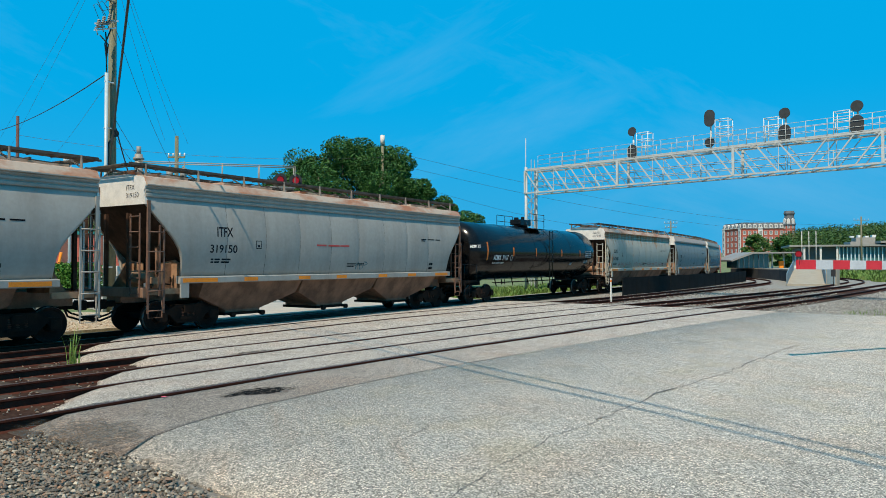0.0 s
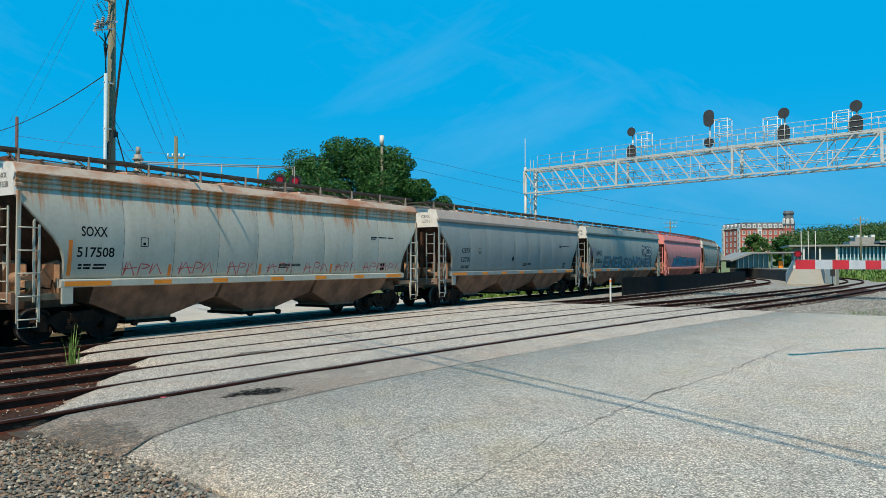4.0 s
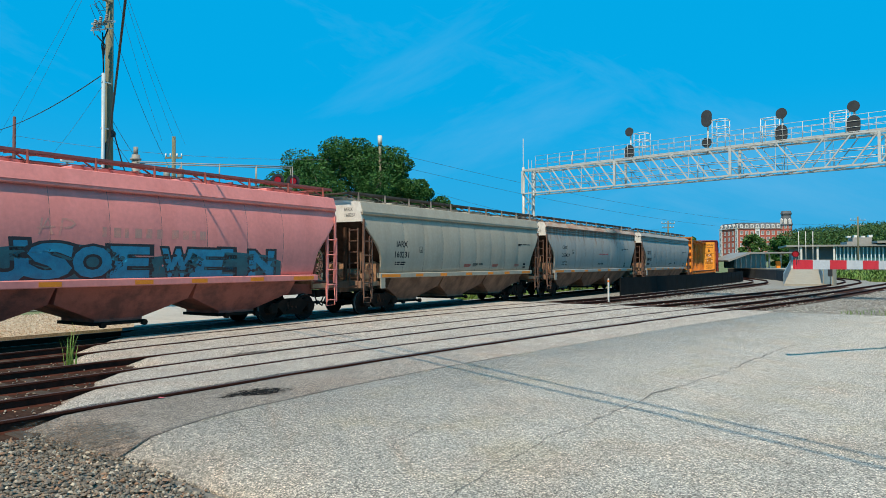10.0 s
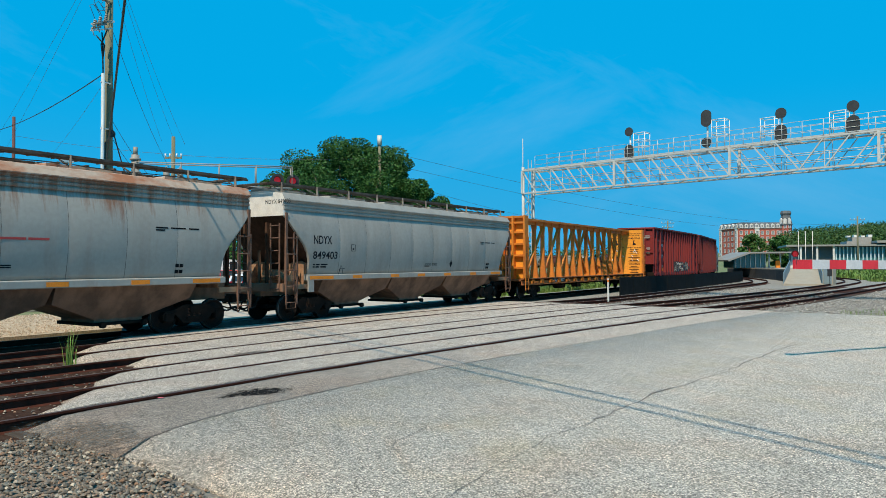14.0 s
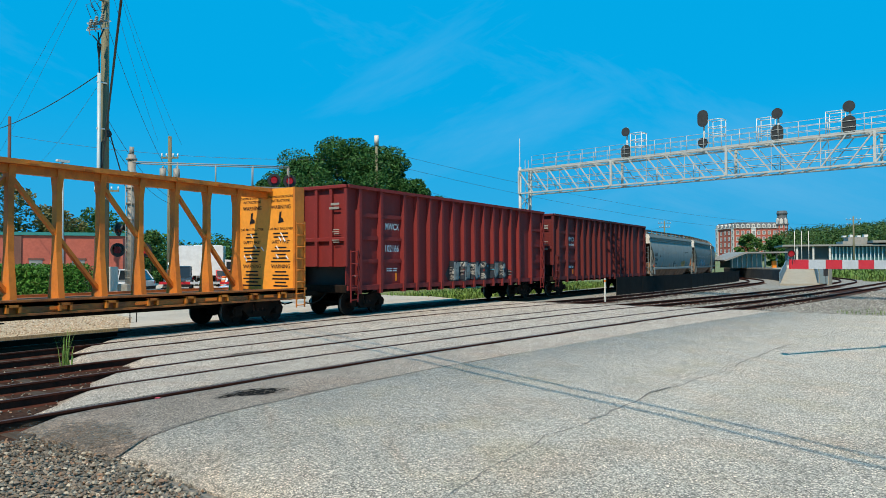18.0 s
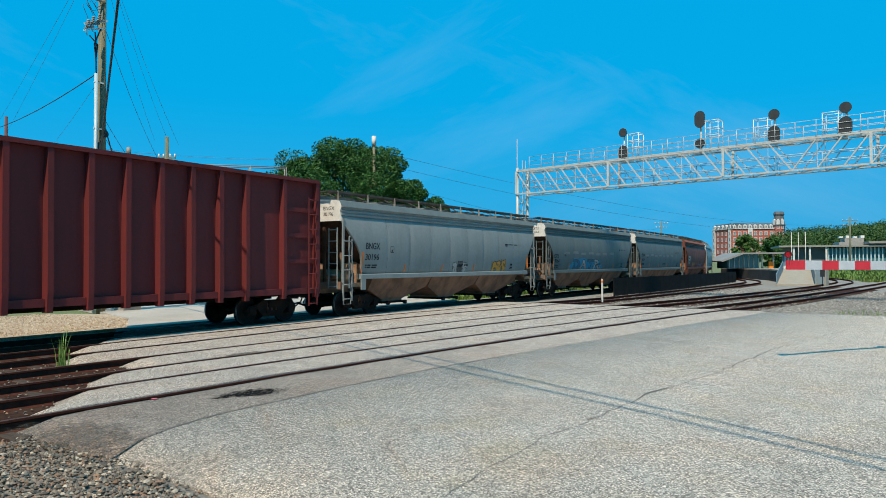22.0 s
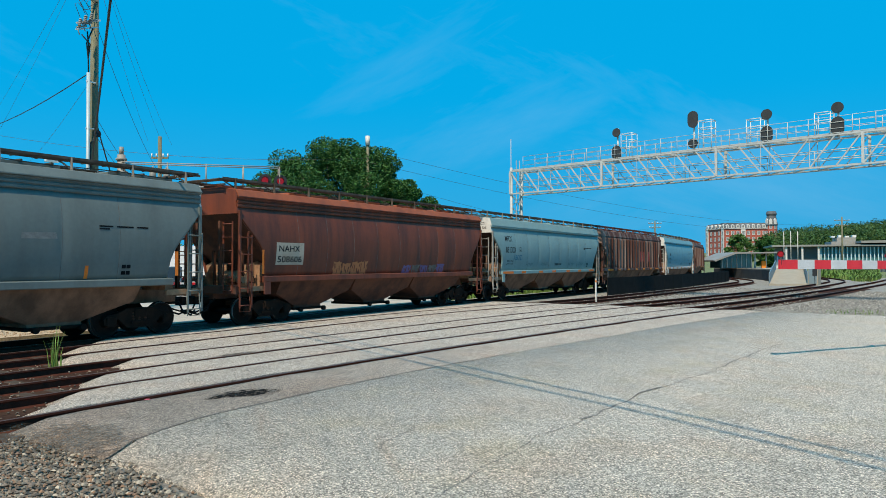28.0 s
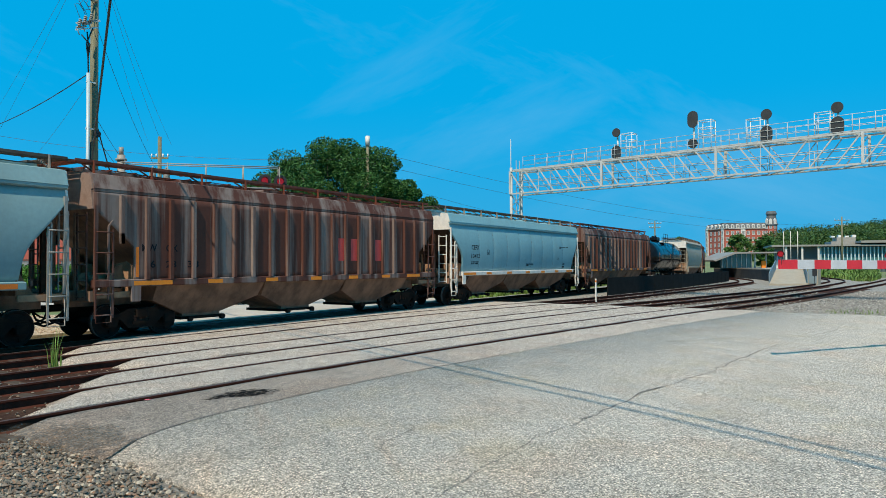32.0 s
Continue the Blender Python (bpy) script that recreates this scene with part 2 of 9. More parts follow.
steel = material("galvanised steel", (0.72, 0.71, 0.66), 0.5, 0.1, second=(0.54, 0.53, 0.49), scale=3)
dark_steel = material("grimy running gear", (0.013, 0.0105, 0.0085), 0.9, 0.0, second=(0.030, 0.018, 0.012), scale=3, mix=0.7)
wheel_steel = material("wheel steel", (0.018, 0.014, 0.012), 0.8, 0.0, second=(0.034, 0.02, 0.014), scale=5)
rail_side = material("rusty rail", (0.085, 0.027, 0.017), 0.9, 0.0, second=(0.03, 0.013, 0.009), scale=6)
rail_head = material("worn rail head", (0.085, 0.05, 0.038), 0.6, 0.2, second=(0.075, 0.034, 0.022), scale=6, stretch=(0.2, 3, 1))
black_paint = material("black paint", (0.02, 0.02, 0.021), 0.5)
steel_dull = material("weathered grey steel", (0.30, 0.285, 0.25), 0.6, 0.1, second=(0.20, 0.185, 0.16), scale=3)
white_paint = material("white paint", (0.68, 0.64, 0.57), 0.55, second=(0.48, 0.45, 0.40), scale=3)
red_paint = material("red sheeting", (0.62, 0.02, 0.03), 0.4)
grey_sheet = material("white sheeting", (0.55, 0.56, 0.57), 0.45)
yellow_strip = material("reflector yellow", (0.82, 0.235, 0.008), 0.7)
orange_strip = material("reflector orange", (0.78, 0.18, 0.010), 0.7)
letter_black = material("black lettering", (0.016, 0.017, 0.02), 0.8)
letter_white = material("white lettering", (0.75, 0.75, 0.73), 0.6)
rubber = material("rubber", (0.02, 0.02, 0.02), 0.7)
glass_dark = material("dark glass", (0.02, 0.025, 0.03), 0.08, grain=0, bump=0)
concrete = material("pale concrete", (0.36, 0.31, 0.235), 0.85, second=(0.28, 0.24, 0.18), scale=1.5, fine=25)
wood_pole = material("weathered pole wood", (0.20, 0.188, 0.115), 0.9, second=(0.075, 0.072, 0.042), scale=2, stretch=(3, 3, 0.3), fine=30, grain=0.25)
creosote = material("creosoted tie", (0.06, 0.045, 0.035), 0.9, second=(0.11, 0.09, 0.075), scale=3, stretch=(3, 0.4, 3))
lamp_red = material("red lamp glow", (0.8, 0.012, 0.02), 0.3, emit=0.22, grain=0, bump=0)
lamp_off = material("unlit red lens", (0.18, 0.008, 0.01), 0.15, grain=0, bump=0)


# ---- mesh helpers ----
class Geo:
    """Vertices and faces of one mesh."""

    def __init__(self):
        self.v, self.f, self.s, self.m, self.mi = [], [], [], [], 0

    def face(self, idx, smooth=False):
        self.f.append(tuple(idx)), self.s.append(smooth), self.m.append(self.mi)

    def poly(self, pts):
        n = len(self.v)
        self.v += [tuple(p) for p in pts]
        self.face(range(n, n + len(pts)))

    def box(self, x0, x1, y0, y1, z0, z1, bevel=0.0):
        if bevel:
            b = bevel
            secs = [[(x, y0 + i, z0 + i), (x, y1 - i, z0 + i), (x, y1 - i, z1 - i), (x, y0 + i, z1 - i)] for x, i in
                    ((x0, b), (x0 + b, 0), (x1 - b, 0), (x1, b))]
            return self.loft(secs, cap=True)
        n = len(self.v)
        self.v += [(x, y, z) for x in (x0, x1) for y in (y0, y1) for z in (z0, z1)]
        for q in ((0, 1, 3, 2), (4, 6, 7, 5), (0, 4, 5, 1), (2, 3, 7, 6), (0, 2, 6, 4), (1, 5, 7, 3)):
            self.face([n + i for i in q])

    def loft(self, secs, cap=False, closed=True, smooth=False):
        n, k = len(self.v), len(secs[0])
        for s in secs:
            self.v += [tuple(p) for p in s]
        for i in range(len(secs) - 1):
            for j in range(k if closed else k - 1):
                a, b = n + i * k + j, n + i * k + (j + 1) % k
                self.face((a, b, b + k, a + k), smooth)
        if cap:
            self.face([n + j for j in reversed(range(k))])
            self.face([n + (len(secs) - 1) * k + j for j in range(k)])

    def tube(self, p, q, r, n=8, r2=None, cap=True, smooth=True):
        p, q = Vector(p), Vector(q)
        d = (q - p).normalized()
        a = d.orthogonal().normalized()
        b = d.cross(a)
        secs = []
        for c, rad in ((p, r), (q, r if r2 is None else r2)):
            secs.append([c + a * (rad * math.cos(i * math.tau / n)) + b * (rad * math.sin(i * math.tau / n)) for i in range(n)])
        self.loft(secs, cap, smooth=smooth)

    def path(self, pts, r, n=6):
        """One bent rod through the points."""
        pts = [Vector(p) for p in pts]
        a = (pts[1] - pts[0]).orthogonal().normalized()
        secs = []
        for i, p in enumerate(pts):
            d = (pts[min(i + 1, len(pts) - 1)] - pts[max(i - 1, 0)]).normalized()
            a = (a - d * a.dot(d)).normalized()
            b = d.cross(a)
            secs.append([p + a * (r * math.cos(k * math.tau / n)) + b * (r * math.sin(k * math.tau / n)) for k in range(n)])
        self.loft(secs, True, smooth=True)

    def bar(self, p, q, w, t, up=(0, 0, 1)):
        """A flat or square bar from p to q, w wide across up, t thick along it."""
        p, q = Vector(p), Vector(q)
        d = (q - p).normalized()
        side = d.cross(Vector(up))
        side = side.normalized() if side.length > 1e-4 else Vector((1, 0, 0))
        u = side.cross(d).normalized()
        secs = [[c + side * (i * w / 2) + u * (j * t / 2) for i, j in ((-1, -1), (1, -1), (1, 1), (-1, 1))] for c in (p, q)]
        self.loft(secs, True)

    def disc(self, c, axis, r, t, n=20):
        c, d = Vector(c), Vector(axis).normalized()
        self.tube(c - d * (t / 2), c + d * (t / 2), r, n)

    def mesh(self, name, mats):
        me = bpy.data.meshes.new(name)
        me.from_pydata(self.v, [], self.f)
        me.polygons.foreach_set("use_smooth", self.s)
        for m in (mats if isinstance(mats, (list, tuple)) else [mats]):
            me.materials.append(m)
        if any(self.m):
            me.polygons.foreach_set("material_index", self.m)
        me.update()
        return me


def recalc(me):
    bm = bmesh.new()
    bm.from_mesh(me)
    bmesh.ops.recalc_face_normals(bm, faces=bm.faces)
    bm.to_mesh(me)
    bm.free()
    return me


def part(name, geo, mats, parent=None, label="", at=None):
    """Links one mesh object, under a thing or part where one is given."""
    me = geo if isinstance(geo, bpy.types.Mesh) else recalc(geo.mesh(name, mats))
    ob = new(name, me)
    if parent:
        ob.parent = parent
    if at is not None:
        ob.matrix_basis = at
    return tagged(ob, label)


def thing(name, label, category, group="", kind="", at=None):
    ob = new(name)
    ob.empty_display_size = 0.3
    if at is not None:
        ob.matrix_basis = at
    return tagged(ob, label, category, group, kind)


TEXTS = {}


def raw_text(body, swell):
    if (body, swell) not in TEXTS:
        cu = bpy.data.curves.new("lettering", "FONT")
        cu.body, cu.size, cu.resolution_u = body, 1.0, 3
        cu.align_x, cu.offset = "LEFT", swell
        ob = new("lettering", cu)
        TEXTS[(body, swell)] = bpy.data.meshes.new_from_object(ob.evaluated_get(bpy.context.evaluated_depsgraph_get()))
        bpy.data.objects.remove(ob)
    return TEXTS[(body, swell)]


# all lettering is shaped first, while the scene is still small
for word in ("MWCX MW CX 46 28 38 102166 102585 10412 12701 13064 160231 30196 31078 319150 355423 508516 508606 517508 684 849403 851303 857 BNGX CEFX CSYX IARX ITFX MFCX MWCX NAHX NDYX SOXX TACO TTZX").split():
    raw_text(word, 0.018)
for word in ("ADMX  31117", "NDYX 849403", "LOADING & UNLOADING", "INSTRUCTIONS", "WARNING", "CAR MAY FALL OVER", "SAFETY FIRST", "LD LMT  224000", "LT WT     62000", "LD LMT  226800", "LT WT     59200", "ABOZ"):
    raw_text(word, 0.018)
for letter in "MUSOEWENDITRKCA":
    for swell in (0.0, 0.06, 0.027, 0.08, 0.036, 0.10, 0.045, 0.12, 0.054):
        raw_text(letter, swell)


def text_mesh(body, size, mat, wide=1.0, swell=0.0):
    key = (body, size, mat.name, wide, swell)
    if key not in TEXTS:
        me = raw_text(body, swell).copy()
        me.materials.clear()
        me.materials.append(mat)
        for v in me.vertices:
            v.co.x *= wide * size
            v.co.y *= size
        TEXTS[key] = me
    return TEXTS[key]


def spline(pts, step=1.5):
    """A smooth line through plan points."""
    p = [Vector((*q, 0)) for q in pts]
    p = [p[0] * 2 - p[1]] + p + [p[-1] * 2 - p[-2]]
    out = []
    for i in range(1, len(p) - 2):
        n = max(2, int((p[i + 1] - p[i]).length / step))
        for j in range(n):
            t = j / n
            a, b, c, d = p[i - 1:i + 3]
            out.append(0.5 * (2 * b + (c - a) * t + (2 * a - 5 * b + 4 * c - d) * t * t + (3 * b - a - 3 * c + d) * t ** 3))
    out.append(p[-2])
    return out


def offset_line(line, d):
    out = []
    for i, p in enumerate(line):
        q = line[min(i + 1, len(line) - 1)] - line[max(i - 1, 0)]
        out.append(p + Vector((-q.y, q.x, 0)).normalized() * d)
    return out


def y_at(line, x):
    for a, b in zip(line[:-1], line[1:]):
        if a.x <= x <= b.x and b.x > a.x:
            return a.y + (b.y - a.y) * (x - a.x) / (b.x - a.x)
    return line[0].y if x < line[0].x else line[-1].y


def train_point(s):
    if s <= BEND:
        return Vector((s, CENTRE, 0))
    a = (s - BEND) / RADIUS
    return Vector((BEND + RADIUS * math.sin(a), CENTRE + RADIUS * (1 - math.cos(a)), 0))

# ---- ground, tracks, crossing ----
asphalt_old = material("old pale asphalt", (0.492, 0.431, 0.353), 0.95, second=(0.425, 0.371, 0.303), mix=0.7, scale=0.9, fine=70, grain=0.35, bump=0.8, rough_grain=True, chips=1.0, tints=[((1.0, 0.86, 0.76), 0.55, 0.8), ((0.80, 0.82, 0.82), 0.8, 0.7), ((1.0, 0.93, 0.74), 0.9, 0.6)], wear=0.9)
asphalt_new = material("darker crossing asphalt", (0.435, 0.373, 0.306), 0.95, second=(0.36, 0.306, 0.252), mix=0.8, scale=1.1, fine=70, grain=0.35, bump=0.8, rough_grain=True, chips=0.9, tints=[((1.0, 0.84, 0.76), 0.7, 0.7), ((0.70, 0.70, 0.70), 0.8, 0.7)], wear=0.5)
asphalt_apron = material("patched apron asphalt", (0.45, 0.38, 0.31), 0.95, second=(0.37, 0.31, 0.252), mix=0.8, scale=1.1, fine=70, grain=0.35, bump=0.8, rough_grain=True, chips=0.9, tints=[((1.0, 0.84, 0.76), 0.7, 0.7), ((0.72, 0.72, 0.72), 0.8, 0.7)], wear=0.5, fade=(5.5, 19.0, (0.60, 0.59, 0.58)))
# the shade under the train is put into this strip's dark colour
shaded_asphalt = material("crossing asphalt darkened as train shade", (0.10, 0.08, 0.065), 0.95, second=(0.05, 0.04, 0.035), mix=0.8, scale=1.1, fine=70, grain=0.35, bump=0.8, rough_grain=True, chips=0.6)
asphalt_far = material("far asphalt", (0.46, 0.41, 0.34), 0.92, second=(0.36, 0.32, 0.265), mix=0.8, scale=0.4, fine=40, grain=0.25)
ballast_mat = material("grey ballast", (0.21, 0.185, 0.15), 0.95, second=(0.10, 0.078, 0.058), mix=0.8, scale=9, fine=26, grain=0.5, bump=0.9)
sand_mat = material("sandy gravel", (0.47, 0.36, 0.235), 0.95, second=(0.33, 0.25, 0.16), mix=0.8, scale=5, fine=22, grain=0.35, bump=0.6)
grass_ground = material("grassy ground", (0.115, 0.155, 0.045), 0.95, second=(0.20, 0.19, 0.09), mix=0.9, scale=0.35, fine=14, grain=0.4)
stone_mat = material("ballast stone", (0.235, 0.23, 0.215), 0.9, second=(0.13, 0.11, 0.095), mix=0.5, scale=8, island=0.3, fine=60, palette=[(0.205, 0.165, 0.118), (0.11, 0.095, 0.074), (0.30, 0.235, 0.165), (0.175, 0.12, 0.078), (0.235, 0.185, 0.138), (0.26, 0.145, 0.082), (0.135, 0.128, 0.10), (0.37, 0.31, 0.23)])
groove_mat = material("tarred flangeway", (0.045, 0.045, 0.048), 0.85, second=(0.025, 0.025, 0.027), scale=9)

# plan of the three empty tracks (their centre lines)
GAUGE = 1.505
TRACK_A = spline([(-60, 16.6), (-20, 16.5), (8, 16.4), (22, 16.4), (33, 15.05), (41, 13.9), (53, 13.2), (70, 12.6), (84, 12.9), (96, 15.6), (110, 21.5), (130, 34)])
TRACK_B = spline([(-60, 14.6), (-20, 14.0), (6, 13.35), (16, 12.75), (25, 11.95), (34, 10.7), (45, 8.7), (60, 6.5), (75, 5.0), (90, 4.4), (104, 6.2), (118, 11.0), (135, 20.5)])
TRACK_C = spline([(-60, 13.2), (-20, 11.9), (5, 10.55), (12, 10.05), (20, 9.05), (28, 7.85), (35, 6.65), (45, 5.0), (58, 3.3), (70, 1.9), (88, 0.0), (110, -1.4), (135, -1.0)])
TRAIN_LINE = [train_point(-70 + i * 2.0) for i in range(66)] + [train_point(62 + i * 4.0) for i in range(110)]


def plan_sheet(name, pts, z, mat, label, thick=0.25):
    """A flat area with a plan outline and thickness."""
    g = Geo()
    n = len(pts)
    g.v = [(x, y, z) for x, y in pts] + [(x, y, z - thick) for x, y in pts]
    g.face(range(n))
    for i in range(n):
        g.face((i, (i + 1) % n, n + (i + 1) % n, n + i))
    ob = part(name, g, mat)
    return tagged(ob, label, name.split("_")[0], kind="structure")


# ground: one sheet to the horizon, rising to a wooded hill far behind the platform
def ground_height(x, y):
    h = -0.17
    d = math.hypot(x - 620, y + 60)
    if x > 150:
        h += 26 * max(0, 1 - d / 380) ** 1.5 * min(1, (x - 150) / 120)
    return h


g = Geo()
xs = [-900, -300, -100, -30, 0, 30, 60, 100, 150, 190, 230, 270, 310, 350, 400, 450, 500, 560, 620, 700, 800, 1000, 1500, 3500]
ys = [-1500, -600, -400, -300, -220, -160, -110, -70, -40, -10, 20, 50, 90, 140, 200, 300, 500, 900, 2500]
g.v = [(x, y, ground_height(x, y)) for x in xs for y in ys]
for i in range(len(xs) - 1):
    for j in range(len(ys) - 1):
        a = i * len(ys) + j
        g.face((a, a + len(ys), a + len(ys) + 1, a + 1), True)
tagged(part("ground", g, grass_ground), "grassy, dusty open ground reaching to a wooded hill", "ground", kind="structure")


def wavy(a, b, n=14, amp=0.12, seed=0):
    r = random.Random(seed)
    out = []
    for i in range(n):
        t = i / n
        out.append((a[0] + (b[0] - a[0]) * t + r.uniform(-amp, amp), a[1] + (b[1] - a[1]) * t + r.uniform(-amp, amp)))
    return out


# ballast beds beside and beyond the crossing
plan_sheet("ballast_bed", [(-60, 3.4), (1.2, 3.0), (3.2, 3.6)] + wavy((4.3, 4.6), (11.5, 21.6), 10, 0.1, 3) + [(11.5, 21.6), (-60, 23)], -0.16, ballast_mat,
           "crushed grey stone ballast round the rails", 0.3)
yard_mat = material("pale yard ballast", (0.28, 0.258, 0.218), 0.95, second=(0.19, 0.168, 0.138), mix=0.8, scale=9, fine=26, grain=0.5, bump=0.9)
plan_sheet("ballast_yard", [(32.6, -2.0), (31.0, 0.4), (33.0, 2.6), (33.4, 21.8), (60, 21.9), (100, 26), (140, 44), (150, 40), (132, 15), (118, 8.4), (104, 3.6), (94, 2.0), (104, 0.9), (118, 0.5), (118, -3.2), (72, -3.4), (46, -7.0)],
           -0.16, yard_mat, "grey stone ballast between curving tracks", 0.3)
plan_sheet("gravel_lot", [(-10, 21.8), (14.4, 21.4), (15.5, 23.0), (18.0, 27.2), (17.0, 29.5), (4.0, 32.0), (-10, 33)], -0.05, sand_mat, "pale sandy gravel beside the crossing road", 0.2)

# rail: head, web and foot, swept along a line
RAIL_PROFILE = [(-0.036, 0.0), (0.036, 0.0), (0.037, -0.03), (0.012, -0.045), (0.010, -0.14), (0.075, -0.165), (-0.075, -0.165), (-0.010, -0.14), (-0.012, -0.045), (-0.037, -0.03)]


def sweep(line, profile, z):
    secs = []
    for i, p in enumerate(line):
        q = line[min(i + 1, len(line) - 1)] - line[max(i - 1, 0)]
        n = Vector((-q.y, q.x, 0)).normalized()
        secs.append([p + n * a + Vector((0, 0, z + b)) for a, b in profile])
    return secs


TIE = Geo()
TIE.box(-0.115, 0.115, -1.3, 1.3, -0.17, 0.0, 0.012)
TIE_MESH = recalc(TIE.mesh("tie", creosote))


bed_mat = material("rusty dirt between rails", (0.038, 0.018, 0.012), 0.95, second=(0.075, 0.045, 0.03), scale=3, fine=20, grain=0.4, bump=0.6)


# bed colour blackened to carry the shade beneath the train
shaded_bed = material("track bed blackened as train shade", (0.022, 0.017, 0.013), 0.95, second=(0.05, 0.036, 0.026), scale=3, fine=20, grain=0.4, bump=0.6)


def railway(line, label, spans, top=0.012, step=0.55, bed=None):
    t = thing("railway_track", label, "railway track", group="tracks", kind="structure")
    for d in (-GAUGE / 2, GAUGE / 2):
        g = Geo()
        secs = sweep(offset_line(line, d), RAIL_PROFILE, top)
        k = len(RAIL_PROFILE)
        g.loft(secs, True)
        for i in range(len(g.f)):
            g.m[i] = 1 if i % k == 0 and i < (len(secs) - 1) * k else 0
        part("rail", g, [rail_side, rail_head], t)
    for x0, x1 in spans:
        g = Geo()
        seg = [p for p in line if x0 - 1 < p.x < x1 + 12]
        if len(seg) > 1:
            g.loft(sweep(seg, [(-1.25, -0.152), (1.25, -0.152), (1.35, -0.25), (-1.35, -0.25)], 0), True)
            part("track_bed", g, bed or bed_mat, t)
    run, last = 0.0, -1e9
    for a, b in zip(line[:-1], line[1:]):
        d = b - a
        ang = math.degrees(math.atan2(d.y, d.x))
        n = 0
        while last + step < run + d.length:
            last = max(last + step, run)
            p = a + d * ((last - run) / d.length)
            if any(x0 < p.x < x1 for x0, x1 in spans):
                part("tie", TIE_MESH, None, t, at=pose(p.x, p.y, top - 0.155, 0, 0, ang + 2.0 * math.sin(p.x * 7)))
        run += d.length
    return t


railway(TRACK_A, "empty railway track with rusty rails, sunk in the crossing asphalt", [(-4, 9.5), (34, 70)])
railway(TRACK_B, "empty railway track curving off towards a platform", [(-4, 7.5), (34, 62)])
railway(TRACK_C, "empty railway track nearest the parking lot, rails rusty", [(-4, 5), (34.5, 58)])
railway(TRAIN_LINE, "railway track under the freight train, rails polished", [(-3, 11), (34, 62)], bed=shaded_bed)

# crossing surface: strips of asphalt between the rails, with flangeways left open
rails = [offset_line(TRACK_C, -GAUGE / 2), offset_line(TRACK_C, GAUGE / 2), offset_line(TRACK_B, -GAUGE / 2), offset_line(TRACK_B, GAUGE / 2),
         offset_line(TRACK_A, -GAUGE / 2), offset_line(TRACK_A, GAUGE / 2), offset_line(TRAIN_LINE, -GAUGE / 2), offset_line(TRAIN_LINE, GAUGE / 2)]
starts = [(5.0, 6.3), (6.6, 7.6), (9.0, 9.2), (8.5, 8.8), (9.2, 10.0), (10.3, 11.4), (12.2, 12.8)]
ends = [(33.8, 33.9), (33.9, 34.0), (33.8, 34.2), (34.0, 34.2), (34.4, 34.6), (34.6, 34.6), (34.4, 34.4)]


def strip(name, low, high, gap_low, gap_high, xa, xb, mat, label, seed, z=0.0):
    r = random.Random(seed)
    g = Geo()
    rows, m = 9, 60
    for i in range(m + 1):
        t = i / m
        for j in range(rows + 1):
            u = j / rows
            a = xa[0] + (xa[1] - xa[0]) * u
            b = xb[0] + (xb[1] - xb[0]) * u
            x = a + (b - a) * t
            if i in (0, m):
                x += r.uniform(-0.12, 0.12)
            y0, y1 = low(x) + gap_low + 0.012 * noise.noise((x * 2.3, seed, 0)), high(x) - gap_high + 0.012 * noise.noise((x * 2.3, seed + 9, 0))
            y = y0 + (y1 - y0) * u
            dz = 0.012 * noise.noise((x * 0.7, y * 0.7, 3.1)) + (-0.135 if i in (0, m) else -0.016 if i in (1, m - 1) else 0)
            g.v.append((x, y, z + dz + 0.006 * math.sin(math.pi * u)))
    k = rows + 1
    for i in range(m):
        for j in range(rows):
            a = i * k + j
            g.face((a, a + k, a + k + 1, a + 1), True)
    n = len(g.v)
    ring = [i * k for i in range(m + 1)] + [m * k + j for j in range(1, k)] + [i * k + rows for i in range(m - 1, -1, -1)] + [j for j in range(rows - 1, 0, -1)]
    g.v += [(g.v[i][0], g.v[i][1], -0.16) for i in ring]
    for i in range(len(ring)):
        g.face((ring[i], ring[(i + 1) % len(ring)], n + (i + 1) % len(ring), n + i))
    return tagged(part(name, g, mat), label, "road", kind="structure")


for i in range(7):
    strip("crossing_pavement", lambda x, l=rails[i]: y_at(l, x), lambda x, l=rails[i + 1]: y_at(l, x), 0.10 if i % 2 else 0.17 if i == 0 else 0.13, 0.11 if i % 2 else 0.07,
          starts[i], ends[i], shaded_asphalt if i == 6 else asphalt_new, "worn asphalt strip between crossing rails", 20 + i)

# the tarred bed under rails inside the crossing
plan_sheet("flangeway_bed", [(6.3, 8.9), (33.6, 4.5), (34.2, 21.4), (13.8, 21.2), (10.9, 16.9), (10.3, 13.6), (8.2, 11.2)], -0.045, groove_mat, "dark tarred grooves beside the rails", 0.1)

edge_low = spline([(4.9, 7.4), (6.1, 7.7), (7.6, 7.75), (10.3, 7.7), (12.8, 7.45), (16.4, 7.0), (24.0, 5.9), (33.4, 4.2)], 1.0)
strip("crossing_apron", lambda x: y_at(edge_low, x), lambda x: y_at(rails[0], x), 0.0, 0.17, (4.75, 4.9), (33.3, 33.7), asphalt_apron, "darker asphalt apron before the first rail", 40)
strip("parking_pavement", lambda x: -40 + 0.0 * x, lambda x: y_at(edge_low, x), 0.0, 0.004, (-1.5, 4.8), (28.0, 33.2), asphalt_old, "pale weathered asphalt with cracks and stains", 41)
plan_sheet("parking_lot", [(-60, -40), (-0.7, -40), (4.6, 3.3), (3.3, 3.6), (2.4, 3.3), (1.0, 2.9), (-60, 2.6)], -0.03, asphalt_old, "pale weathered asphalt lot by the tracks")
